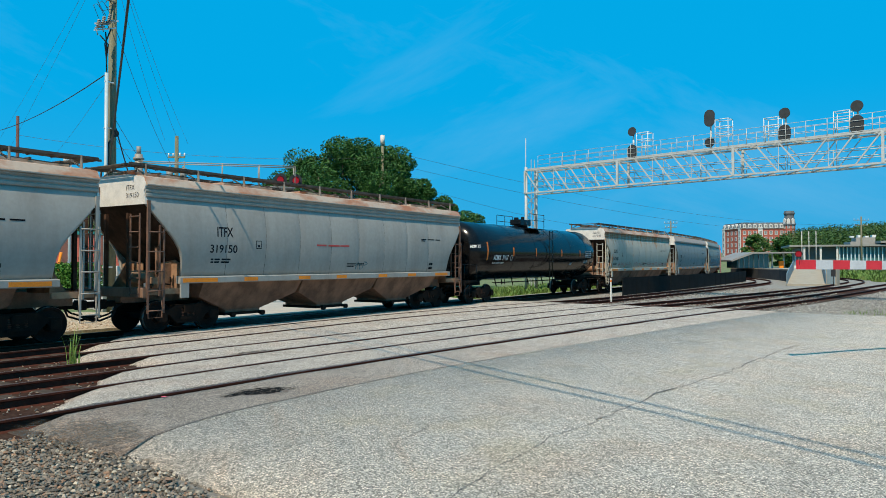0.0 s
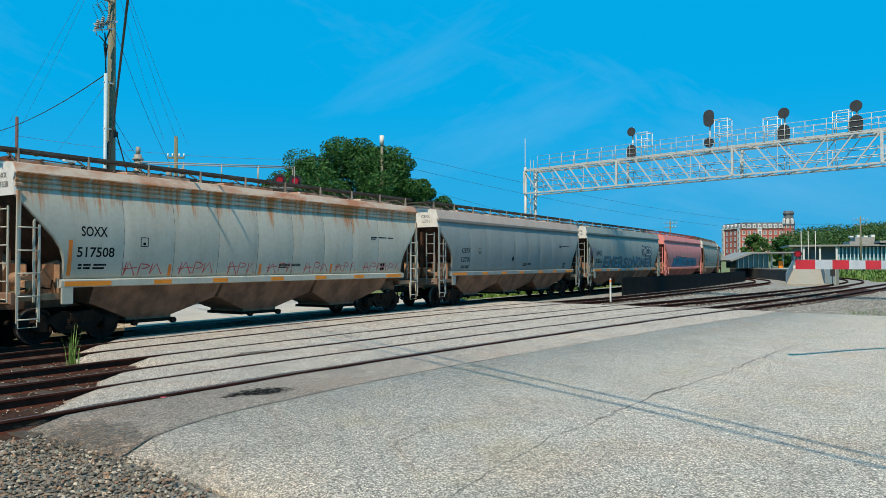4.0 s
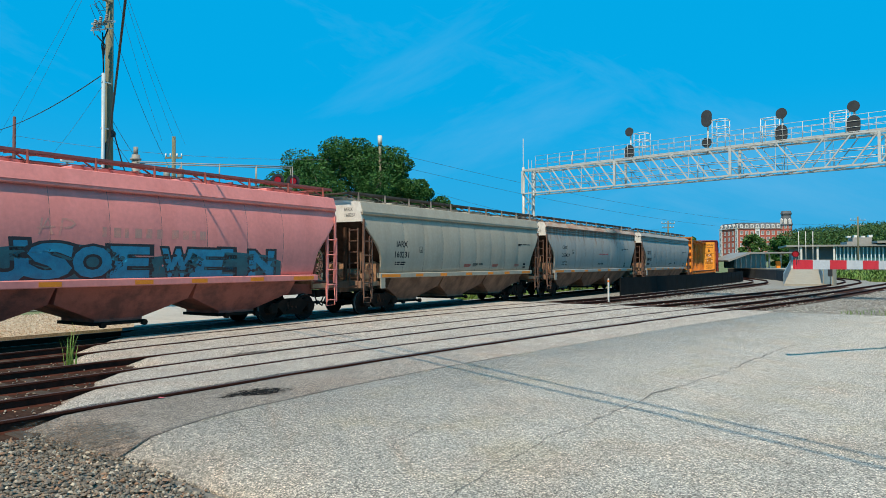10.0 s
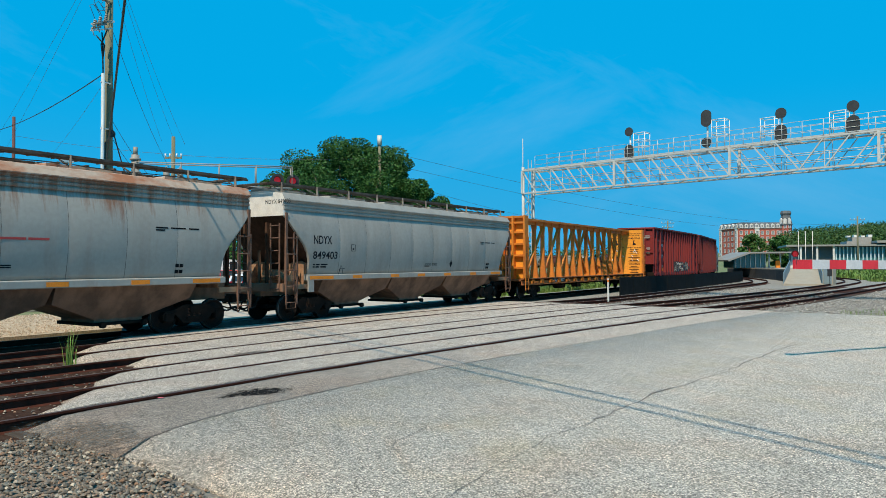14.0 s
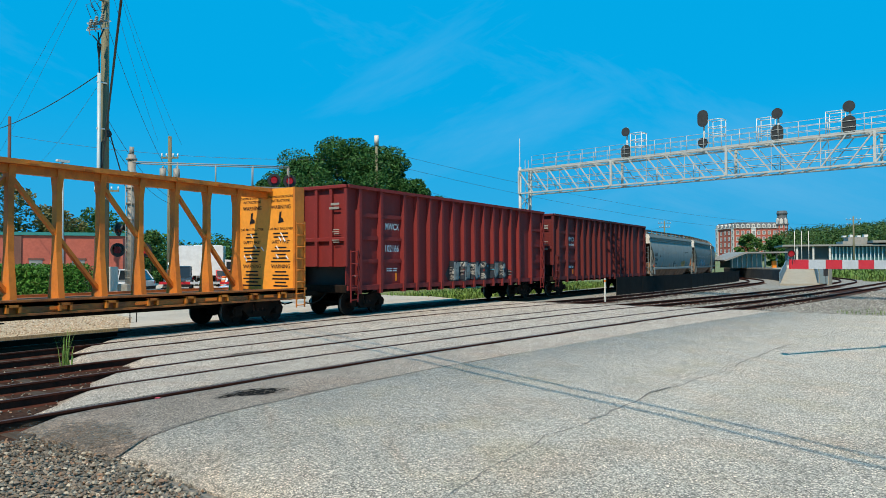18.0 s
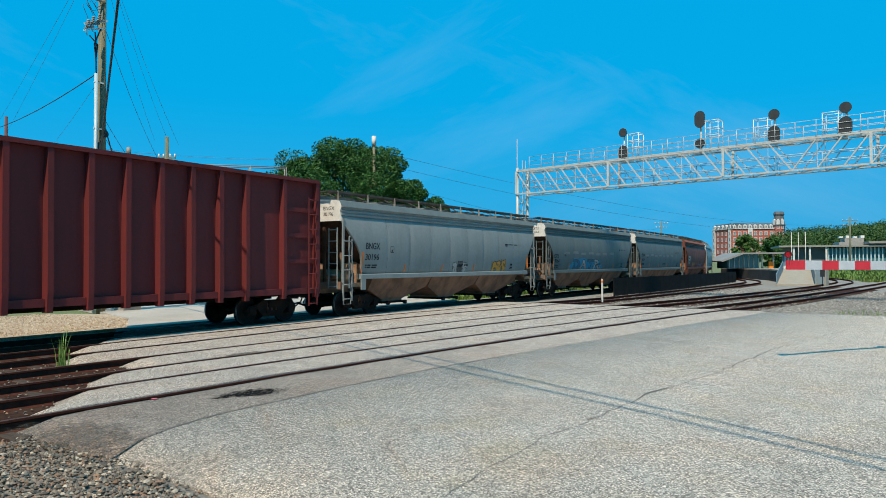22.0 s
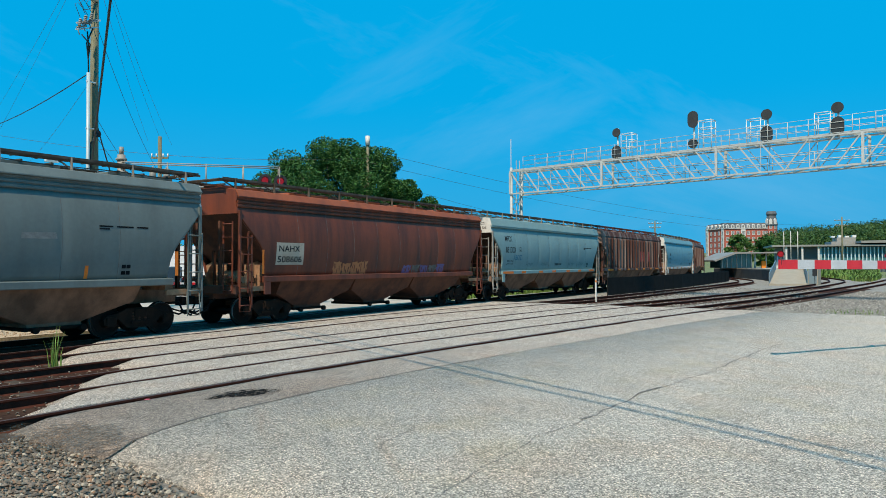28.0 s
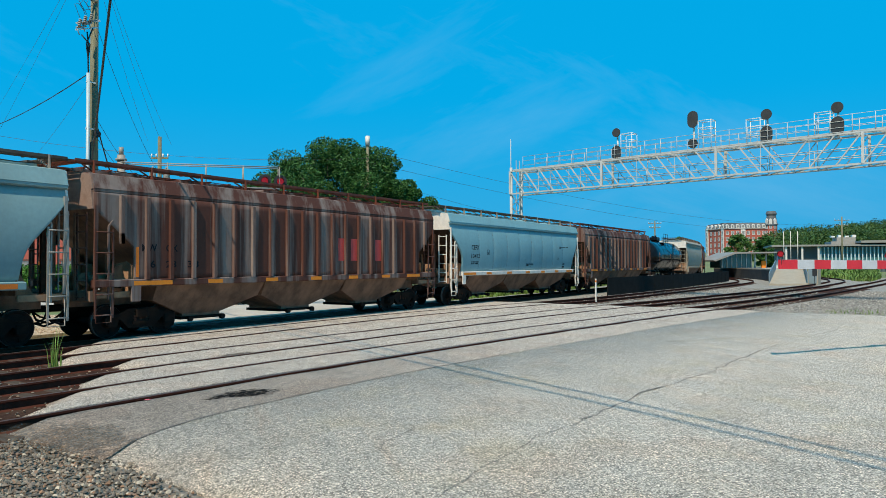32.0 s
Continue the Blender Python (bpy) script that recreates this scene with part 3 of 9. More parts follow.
plan_sheet("far_road", [(13.9, 20.75), (34.4, 20.75), (36.5, 24), (36.0, 33), (55, 60), (80, 100), (70, 106), (44, 66), (24.0, 44), (19.5, 33), (16.5, 24.5)], 0.0, asphalt_far, "grey asphalt road beyond the tracks", 0.15)
plan_sheet("side_street", [(19.5, 33), (36, 33), (55, 60), (44, 66), (-20, 47), (-20, 41)], 0.004, asphalt_far, "grey asphalt side street with parked vehicles", 0.15)


def ribbon(name, pts, width, mat, label, z=0.007, seed=1, category="crack", amp=0.05):
    """A thin uneven line laid on the pavement."""
    r = random.Random(seed)
    line = spline(pts, 0.35)
    g = Geo()
    for i, p in enumerate(line):
        q = line[min(i + 1, len(line) - 1)] - line[max(i - 1, 0)]
        n = Vector((-q.y, q.x, 0)).normalized()
        w = width * r.uniform(0.3, 1.3) / 2
        c = p + n * r.uniform(-amp, amp)
        zz = z + 0.012 * noise.noise((c.x * 0.7, c.y * 0.7, 3.1))
        g.v += [(*(c + n * w).xy, zz), (*(c - n * w).xy, zz)]
    for i in range(len(line) - 1):
        g.face((2 * i, 2 * i + 1, 2 * i + 3, 2 * i + 2))
    return tagged(part(name, g, mat), label, category, kind="structure")

# ---- freight cars ----
# a two-axle truck, shared by every car
def lathe(profile, n=22, axis="y"):
    g = Geo()
    secs = [[((r * math.cos(i * math.tau / n)), y, r * math.sin(i * math.tau / n)) for i in range(n)] for r, y in profile]
    g.loft(secs, True, smooth=True)
    return g


WHEEL_R = 0.457
wheel = Geo()
for s in (-1, 1):
    prof = [(0.16, 0.86), (0.19, 0.80), (0.36, 0.775), (0.40, 0.80), (WHEEL_R - 0.01, 0.80), (WHEEL_R, 0.785), (WHEEL_R, 0.715), (WHEEL_R + 0.025, 0.70), (WHEEL_R + 0.025, 0.675), (0.38, 0.675), (0.12, 0.70)]
    secs = [[(r * math.cos(i * math.tau / 24), s * y, r * math.sin(i * math.tau / 24)) for i in range(24)] for r, y in prof]
    first = len(wheel.f)
    wheel.loft(secs, True, smooth=False)
    for k in range(first + 4 * 24, first + 6 * 24):
        wheel.m[k] = 1
    wheel.tube((0, s * 0.86, 0), (0, s * 0.99, 0), 0.11, 12)
    for k in range(3):
        a = k * math.tau / 3
        wheel.tube((0.075 * math.cos(a), s * 0.99, 0.075 * math.sin(a)), (0.075 * math.cos(a), s * 1.01, 0.075 * math.sin(a)), 0.018, 6)
    wheel.bar((0.24, s * 0.80, 0.02), (0.34, s * 0.79, 0.02), 0.012, 0.05, (0, s, 0))
wheel.tube((0, -0.7, 0), (0, 0.7, 0), 0.085, 10)
WHEEL_MESH = recalc(wheel.mesh("wheelset", [wheel_steel, material("polished wheel tread", (0.20, 0.19, 0.18), 0.4, 0.6, second=(0.12, 0.10, 0.09), scale=6)]))

frame_g = Geo()
fp = [(-1.08, 0.36), (-1.12, 0.52), (-1.02, 0.63), (-0.72, 0.66), (-0.42, 0.80), (0.42, 0.80), (0.72, 0.66), (1.02, 0.63), (1.12, 0.52), (1.08, 0.36), (0.80, 0.40), (0.68, 0.52), (0.40, 0.25), (-0.40, 0.25), (-0.68, 0.52), (-0.80, 0.40)]
for y0, y1 in ((0.90, 1.06),):
    n = len(frame_g.v)
    frame_g.v += [(x, y0, z) for x, z in fp] + [(x, y1, z) for x, z in fp]
    k = len(fp)
    for i in range(k):
        frame_g.face((n + i, n + (i + 1) % k, n + k + (i + 1) % k, n + k + i))
    frame_g.face(range(n, n + k)), frame_g.face(range(n + k, n + 2 * k))
for x in (-0.89, 0.89):
    frame_g.box(x - 0.15, x + 0.15, 0.86, 1.10, 0.33, 0.58, 0.02)
frame_g.box(-0.30, 0.30, 0.98, 1.10, 0.36, 0.44, 0.015)
FRAME_MESH = recalc(frame_g.mesh("side_frame", dark_steel))
spring_g = Geo()
prof = [(0.085 if i % 2 else 0.055, 0.40 + i * 0.022) for i in range(14)]
spring_g.loft([[(rr * math.cos(k * math.tau / 10), 1.0 + rr * math.sin(k * math.tau / 10), z) for k in range(10)] for rr, z in prof], True)
SPRING_MESH = recalc(spring_g.mesh("spring", material("rusty spring steel", (0.10, 0.05, 0.034), 0.8, second=(0.05, 0.026, 0.018), scale=5)))
bolster_g = Geo()
bolster_g.box(-0.2, 0.2, -1.12, 1.12, 0.55, 0.76, 0.03)
bolster_g.disc((0, 0, 0.82), (0, 0, 1), 0.3, 0.12, 16)
for s in (-1, 1):
    bolster_g.bar((s * 0.52, -0.7, 0.42), (s * 0.52, 0.7, 0.42), 0.07, 0.09)
    for y in (-0.72, 0.72):
        bolster_g.box(s * 0.36 - 0.03, s * 0.36 + 0.05, y - 0.05, y + 0.05, 0.25, 0.6)
BOLSTER_MESH = recalc(bolster_g.mesh("bolster", dark_steel))
WHEELSETS = []


def truck(parent, x):
    t = part("truck", BOLSTER_MESH, None, parent, "grimy cast steel truck", at=pose(x, 0, 0))
    for s in (0, 180):
        part("side_frame", FRAME_MESH, None, t, at=pose(0, 0, 0, 0, 0, s))
        for dx in (-0.17, 0.02, 0.21):
            part("spring", SPRING_MESH, None, t, at=pose(0, 0, 0, 0, 0, s) @ pose(dx, 0, 0))
    for dx in (-0.889, 0.889):
        WHEELSETS.append((part("wheelset", WHEEL_MESH, None, t, at=pose(dx, 0, WHEEL_R)), dx))
    return t


coupler_g = Geo()
coupler_g.box(-0.95, 0.25, -0.09, 0.09, 0.78, 0.95, 0.02)
coupler_g.box(-1.12, -0.86, -0.17, 0.16, 0.73, 1.0, 0.05)
coupler_g.path([(-0.05, -0.5, 0.9), (-0.4, -0.45, 0.62), (-0.75, -0.38, 0.5), (-1.05, -0.3, 0.55)], 0.028)
COUPLER_MESH = recalc(coupler_g.mesh("coupler", dark_steel))


def ladder_geo(h, w=0.46, rungs=5, r=0.018):
    g = Geo()
    for s in (-w / 2, w / 2):
        g.bar((s, 0, 0), (s, 0, h), 0.05, 0.03, (0, 1, 0))
    for i in range(rungs):
        z = 0.08 + (h - 0.16) * i / max(1, rungs - 1)
        g.tube((-w / 2, -0.03, z), (w / 2, -0.03, z), r, 6)
    return g


def side_y(z):
    """The near face of a hopper's side at a height."""
    return -(hopper_half(z) + 0.0025)


def decal(parent, body, x0, x1, z0, z1, mat, y=None, name="lettering"):
    """Lettering fitted between x0 and x1, z0 and z1, following the side."""
    src = text_mesh(body, 1.0, mat, 1.0, 0.018)
    xs_, ys_ = [v.co.x for v in src.vertices], [v.co.y for v in src.vertices]
    me = src.copy()
    for v in me.vertices:
        z = z0 + (v.co.y - min(ys_)) / max(1e-4, max(ys_) - min(ys_)) * (z1 - z0)
        v.co = (x0 + (v.co.x - min(xs_)) / (max(xs_) - min(xs_)) * (x1 - x0), side_y(z) if y is None else y, z)
    ob = part(name, me, None, parent)
    return ob


def blob(parent, pts, mat, name, lift=0.0, y=None, label=""):
    """A painted patch with a plan of (x, z) points, laid on the side."""
    g = Geo()
    cx, cz = sum(p[0] for p in pts) / len(pts), sum(p[1] for p in pts) / len(pts)
    g.v.append((cx, (side_y(cz) if y is None else y) - lift, cz))
    for x, z in pts:
        g.v.append((x, (side_y(z) if y is None else y) - lift, z))
    n = len(pts)
    for i in range(n):
        g.face((0, 1 + i, 1 + (i + 1) % n))
    return part(name, g, mat, parent, label)


def scrawl(parent, x0, x1, z0, z1, n, fill, outline, seed, shade=None, y=None):
    """Sprayed letter shapes that cannot be read: n outlined blocks with cut-outs."""
    r = random.Random(seed)
    w = (x1 - x0) / n
    for i in range(n):
        a, b = x0 + i * w - 0.02 * w, x0 + (i + 1) * w + 0.0 * w
        lean = r.uniform(-0.12, 0.12) * w
        zt, zl = z1 + r.uniform(-0.1, 0.12) * (z1 - z0), z0 + r.uniform(-0.04, 0.08) * (z1 - z0)
        mx_, mz_ = (a + b) / 2, (zt + zl) / 2
        base = [(-1, -1), (-0.5, -0.9), (-0.1, -1), (0.4, -0.85), (0.95, -1), (0.85, -0.4), (1, 0.1), (0.8, 0.5), (1, 1), (0.5, 0.9), (0.15, 1.05), (-0.4, 0.85), (-0.95, 1), (-0.85, 0.45), (-1, 0.05), (-0.8, -0.5)]
        pts = [(mx_ + (p + r.uniform(-0.14, 0.14)) * (b - a) / 2 * 0.92 + lean * q, mz_ + (q + r.uniform(-0.10, 0.10)) * (zt - zl) / 2 * 0.92) for p, q in base]
        o = blob(parent, [(mx_ + (x - mx_) * 1.18, mz_ + (z - mz_) * 1.13) for x, z in pts], outline, "sprayed_outline", 0.0, y)
        blob(o, pts, fill[i % len(fill)], "sprayed_letter", 0.003, y)
        for k in range(3):
            hx, hz = mx_ + (-0.28 + 0.28 * k + r.uniform(-0.08, 0.08)) * w, mz_ + r.uniform(-0.22, 0.22) * (zt - zl)
            u, v = r.uniform(0.03, 0.06) * w, r.uniform(0.12, 0.28) * (zt - zl)
            sl = r.uniform(-0.06, 0.06) * w
            cut = [(hx - u - sl, hz - v), (hx + u - sl, hz - v * 0.8), (hx + u + sl, hz + v), (hx - u + sl, hz + v * 0.9)]
            blob(o, cut, outline if not shade else shade, "sprayed_stroke", 0.006, y)


def tag_letters(parent, body, x0, x1, z0, z1, fills, outline, y=None, swell=0.10, seed=1):
    """Fat sprayed letters: each with a dark swollen outline, uneven in height and slightly leaning."""
    r = random.Random(seed)
    w = (x1 - x0) / len(body)
    for i, ch in enumerate(body):
        if ch == " ":
            continue
        fill = fills[i % len(fills)]
        a, b = x0 + i * w + 0.07 * w, x0 + (i + 1) * w - 0.07 * w
        lo, hi = z0 + r.uniform(-0.05, 0.05) * (z1 - z0), z1 + r.uniform(-0.08, 0.08) * (z1 - z0)
        lean = r.uniform(-0.10, 0.10) * w
        for k, (off, mat, lift) in enumerate(((swell, outline, 0.0), (round(swell * 0.45, 3), fill, 0.004))):
            src = text_mesh(ch, 1.0, mat, 1.0, off)
            base = text_mesh(ch, 1.0, mat)
            xs_, ys_ = [v.co.x for v in base.vertices], [v.co.y for v in base.vertices]
            me = src.copy()
            for v in me.vertices:
                q = (v.co.y - min(ys_)) / (max(ys_) - min(ys_))
                z = lo + q * (hi - lo)
                v.co = (a + (v.co.x - min(xs_)) / max(0.4, max(xs_) - min(xs_)) * (b - a) + lean * (q - 0.5), (side_y(z) if y is None else y) - lift, z)
            if k == 0:
                o = part("sprayed_outline", me, None, parent)
            else:
                part("sprayed_letter", me, None, o)


def scribble(parent, x0, x1, z0, z1, mat, loops, seed, width=0.035, y=None):
    """A thin sprayed tag: quick slanted strokes, letter after letter, that cannot be read."""
    r = random.Random(seed)
    g = Geo()
    cell = (x1 - x0) / loops

    def stroke(pts):
        n = len(g.v)
        for i, (x, z) in enumerate(pts):
            q, o = pts[min(i + 1, len(pts) - 1)], pts[max(i - 1, 0)]
            d = Vector((q[0] - o[0], q[1] - o[1])).normalized() * width / 2 * (0.7 if i in (0, len(pts) - 1) else 1.0)
            for s in (1, -1):
                xx, zz = x - d.y * s, z + d.x * s
                g.v.append((xx, (side_y(zz) if y is None else y) - 0.002, zz))
        for i in range(len(pts) - 1):
            k = n + 2 * i
            g.face((k, k + 1, k + 3, k + 2))

    for k in range(loops):
        a, h = x0 + k * cell, z1 - z0
        lean = 0.18 * cell
        left, right = a + r.uniform(0.0, 0.2) * cell, a + r.uniform(0.7, 1.05) * cell
        low, high, half = z0 + r.uniform(0, 0.15) * h, z1 - r.uniform(0, 0.2) * h, z0 + r.uniform(0.4, 0.6) * h
        stroke([(left, low), (left + lean * 0.5, half), (left + lean, high)])
        bow = [(left + lean + (right - left) * math.sin(t) * r.uniform(0.75, 1.0), high + (half - high) * (1 - math.cos(t)) / 2) for t in (0.0, 0.8, 1.6, 2.4, 3.0)]
        stroke(bow if k % 2 else [(left, low), (a + 0.55 * cell, high), (right, low), (right + 0.1 * cell, low + 0.1 * h)])
        if k % 3 == 0:
            stroke([(left - 0.1 * cell, half), (right + 0.15 * cell, half + 0.1 * h)])
    return part("sprayed_line", g, mat, parent)


def bars(parent, x, z, widths, height, mat, y, name="stencil_mark", lean=0.0):
    for k, row in enumerate(widths):
        cx = x
        for w, gap in row:
            zz = z - k * height * 1.7
            yy = y + lean * k
            g = Geo()
            g.box(cx, cx + w, yy - 0.003, yy, zz, zz + height)
            part(name, g, mat, parent)
            cx += w + gap


# the body's cross-section: half width at a height
def hopper_half(z):
    return 1.615 - (0.118 if z < 2.8 else 0.150) * (z - 2.8) ** 2


PANEL_STEP = 1.55
bracket_grey = material("dull grey bracket", (0.24, 0.22, 0.19), 0.7, second=(0.13, 0.10, 0.08), mix=0.8, scale=3)
ladder_rust = material("rusty brown ladder", (0.17, 0.088, 0.055), 0.8, second=(0.09, 0.045, 0.03), mix=0.8, scale=4)
board_grey = material("weathered running board", (0.105, 0.088, 0.072), 0.8, second=(0.05, 0.038, 0.03), mix=0.8, scale=2.5)
shear_dust = material("tan rust dust", (0.33, 0.185, 0.10), 0.9, second=(0.17, 0.085, 0.045), mix=0.9, scale=2.2)
# dark seam colour paints in the shading where plates dent at the welds
seam_shade = material("weld seam with painted shading", (0.12, 0.105, 0.09), 0.7, second=(0.075, 0.065, 0.055), scale=4)


def hopper(name, label, length, paint, x0, dirt=None, roof=None, sill=None, white_end=True, marks=(), style="round", bays=3, board=None, end_paint=None, strip_colour=None, ladder_paint=None, eave="ribs", sill_strips=True):
    """A covered hopper: body 0 to length along x, the camera's side at -y."""
    car = thing("covered_hopper_car", label, "freight car", group="freight train")
    dirt = dirt or material("brake dust and rust", (0.235, 0.130, 0.078), 0.9, second=(0.085, 0.048, 0.03), mix=0.8, scale=1.3, stretch=(1, 1, 0.5))
    roof, sill, board = roof or paint, sill or paint, board or board_grey
    end_paint = end_paint or (white_paint if white_end else paint)
    # pale-ended cars: rust colour darkened to paint in shade under the end overhang
    end_dirt_shade = material("rusty end sheet darkened as shade", (0.085, 0.045, 0.028), 0.9, second=(0.03, 0.018, 0.012), mix=0.9, scale=1.3) if white_end else dirt
    zs, ze = 1.60, 3.87 if eave == "ribs" else 3.95
    zb0, band = (4.20, 1.525) if eave == "ribs" else (4.03, 1.52)
    L = length
    CUT = [(0, 3.66), (0.12, 3.50), (0.3, 3.28), (0.6, 2.94), (0.86, 2.65), (1.03, 2.40), (1.12, 2.15), (1.15, 1.9), (1.17, 1.60)] if style == "round" else \
        [(0, 3.50), (0.15, 3.38), (0.5, 3.10), (0.85, 2.80), (1.19, 2.52), (1.20, 2.2), (1.21, 1.9), (1.22, 1.7), (1.23, 1.60)]
    slope_top, slope_run = CUT[0][1], CUT[-1][0]

    def half(z):
        """Half the body's width: bulging plates, or flat ones between posts."""
        return hopper_half(z) if style == "round" else 1.525

    def bottom(x):
        d = min(x, L - x)
        for (p, zp), (q, zq) in zip(CUT[:-1], CUT[1:]):
            if d <= q:
                return zp + (zq - zp) * max(0, d - p) / (q - p)
        return zs

    # side sheets, one curved plate a side, with welded panel seams
    xs_ = [c[0] for c in CUT]
    n = max(1, round((L - 2 * slope_run) / PANEL_STEP))
    mid = [slope_run + (L - 2 * slope_run) * i / n for i in range(1, n)]
    around = sorted([x + o for x in mid for o in ((-0.3, -0.07, 0.0, 0.07, 0.3) if style == "round" else (0.0,))])
    xs_ = xs_ + around + [L - x for x in reversed(xs_)]
    r_ = random.Random(int(L * 100) + int(x0))
    depth = {x: r_.uniform(0.010, 0.028) for x in mid}

    def pinch(x, z):
        """Plates draw in a little at each welded seam."""
        if style != "round":
            return 0.0
        k = min(mid, key=lambda q: abs(q - x))
        return depth[k] * math.exp(-((x - k) / 0.09) ** 2) * math.sin(math.pi * max(0.0, min(1.0, (z - zs) / (ze - zs)))) ** 0.5 - 0.012 * noise.noise((x * 0.5 + x0, z * 0.8, 0))

    def sheet_y(x, z):
        """The near sheet's face at a place, between its rows and columns."""
        x = max(xs_[0], min(xs_[-1], x))
        i = max(0, min(len(xs_) - 2, sum(1 for q in xs_ if q <= x) - 1))
        t = (x - xs_[i]) / (xs_[i + 1] - xs_[i])
        low = [bottom(xs_[i]), bottom(xs_[i + 1])]
        zb = low[0] + (low[1] - low[0]) * t
        u = max(0.0, min(12.999, (z - zb) / (ze - zb) * 13))
        j, w = int(u), u - int(u)
        rows_ = []
        for k, q in enumerate((xs_[i], xs_[i + 1])):
            h0, h1 = (low[k] + (ze - low[k]) * (j + m) / 13 for m in (0, 1))
            rows_.append((half(h0) - pinch(q, h0)) * (1 - w) + (half(h1) - pinch(q, h1)) * w)
        return rows_[0] * (1 - t) + rows_[1] * t

    for s in (-1, 1):
        g = Geo()
        secs = []
        for x in xs_:
            zb = bottom(x)
            hs_ = [zb + (ze - zb) * j / 13 for j in range(14)]
            out = [(x, s * (half(z) - pinch(x, z)), z) for z in hs_]
            secs.append(out + [(x, s * (half(z) - 0.09), z) for z in reversed(hs_)])
        g.loft(secs, True, smooth=False)
        for i in range(len(g.s)):
            g.s[i] = True
        side = part("side_sheet", g, paint, car)
        if style == "round":
            for x in mid[::1]:
                g2 = Geo()
                hs_ = [zs + 0.02 + (ze - zs - 0.04) * j / 7 for j in range(8)]
                g2.loft([[(x + a, s * (half(z) - pinch(x, z) + b), z) for a, b in ((-0.009, 0.001), (0.0, 0.005), (0.009, 0.001))] for z in hs_], closed=False)
                part("weld_seam", g2, seam_shade, side)
        else:
            for i in range(1, int(L / 0.78)):
                x = i * L / int(L / 0.78)
                zb = bottom(x) + 0.02
                if abs(x - L / 2) > L / 2 - 0.5:
                    continue
                g2 = Geo()
                g2.loft([[(x + a, s * (1.615 if b else 1.527), z) for a, b in ((-0.07, 0), (-0.055, 1), (0.055, 1), (0.07, 0))] for z in (zb, 2.6, ze - 0.05)], True)
                part("side_post", g2, paint, side)
    # eave along the top of each side: a lip, with three long ribs under it on some cars
    for s in (-1, 1):
        g = Geo()
        if eave == "ribs":
            prof = [(1.36, 3.86), (1.465, 3.86), (1.495, 3.885), (1.495, 3.945), (1.455, 3.975), (1.455, 3.99), (1.49, 4.015), (1.49, 4.065), (1.452, 4.095), (1.452, 4.11), (1.487, 4.13), (1.487, 4.165), (band + 0.035, 4.185), (band + 0.035, 4.215), (1.40, 4.215)]
        else:
            prof = [(1.36, 3.93), (1.45, 3.93), (1.50, 3.945), (1.53, 3.97), (1.53, 4.03), (1.515, 4.045), (1.36, 4.045)]
        g.loft([[(x, s * y, z) for y, z in prof] for x in (0, L)], True)
        part("top_chord", g, paint if eave == "ribs" else roof, car)
    # roof: a steep bright shoulder at each edge, nearly flat between
    g = Geo()
    rp = [(band + 0.02, zb0 + 0.012), (1.40, 4.43), (1.1, 4.49), (0.7, 4.54), (0.36, 4.57)]
    prof = [(-y, z) for y, z in rp] + [(y, z) for y, z in reversed(rp)] + [(1.38, zb0), (-1.38, zb0)]
    g.loft([[(x, y, z) for y, z in prof] for x in [i * L / 14 for i in range(15)]], True)
    rf = part("roof", g, roof, car)
    for i in range(1, 14):
        g = Geo()
        x = i * L / 14
        g.loft([[(x + a, y, z + 0.012) for y, z in prof[1:9]] for a in (-0.02, 0.02)], closed=False)
        part("roof_rib", g, roof, rf)
    # hatches and running boards on brackets
    for i in range(5):
        g = Geo()
        x = 1.2 + (L - 2.4) * i / 4
        g.box(x - 1.1, x + 1.1, -0.30, 0.30, 4.56, 4.68, 0.03)
        hatch = part("roof_hatch", g, roof, car)
        for dx in (-0.8, 0.0, 0.8):
            g = Geo()
            g.bar((x + dx, -0.42, 4.70), (x + dx, 0.42, 4.70), 0.07, 0.05)
            part("hatch_clamp", g, board, hatch)
    for s in (-1, 1):
        g = Geo()
        for k in range(6):
            y = 0.58 + 0.09 * k
            g.box(-0.25, L + 0.25, min(s * y, s * (y + 0.055)), max(s * y, s * (y + 0.055)), 4.765, 4.79)
        g.box(-0.25, L + 0.25, s * 1.065 - 0.012, s * 1.065 + 0.012, 4.75, 4.835)
        for k in range(int(L / 0.62)):
            x = 0.3 + k * 0.62
            g.box(x - 0.02, x + 0.02, min(s * 0.58, s * 1.06), max(s * 0.58, s * 1.06), 4.745, 4.765)
        rb = part("running_board", g, board, car)
        for i in range(int(L / 1.75) + 1):
            g = Geo()
            x = 0.25 + i * (L - 0.5) / int(L / 1.75)
            g.bar((x, s * 1.082, 4.83), (x, s * 1.12, 4.47), 0.025, 0.085, (0, 1, 0))
            g.bar((x, s * 1.12, 4.50), (x, s * 0.56, 4.77), 0.03, 0.04, (0, 1, 0))
            part("bracket", g, bracket_grey if white_end else board, rb)
        if s < 0:
            g = Geo()
            g.path([(L * 0.02 + L * 0.96 * k / 24, s * (0.95 + 0.04 * math.sin(k * 2.1)), 4.60 + 0.018 * math.sin(k * 1.3)) for k in range(25)], 0.014, 5)
            part("hatch_rod", g, board, rb)
    for xe in (-0.12, L + 0.12):
        g = Geo()
        for k in range(5):
            g.box(xe - 0.22 + 0.09 * k, xe - 0.16 + 0.09 * k, -1.0, 1.0, 4.76, 4.79)
        g.box(xe - 0.24, xe + 0.24, -1.02, -0.98, 4.74, 4.80)
        part("end_platform", g, board, car)
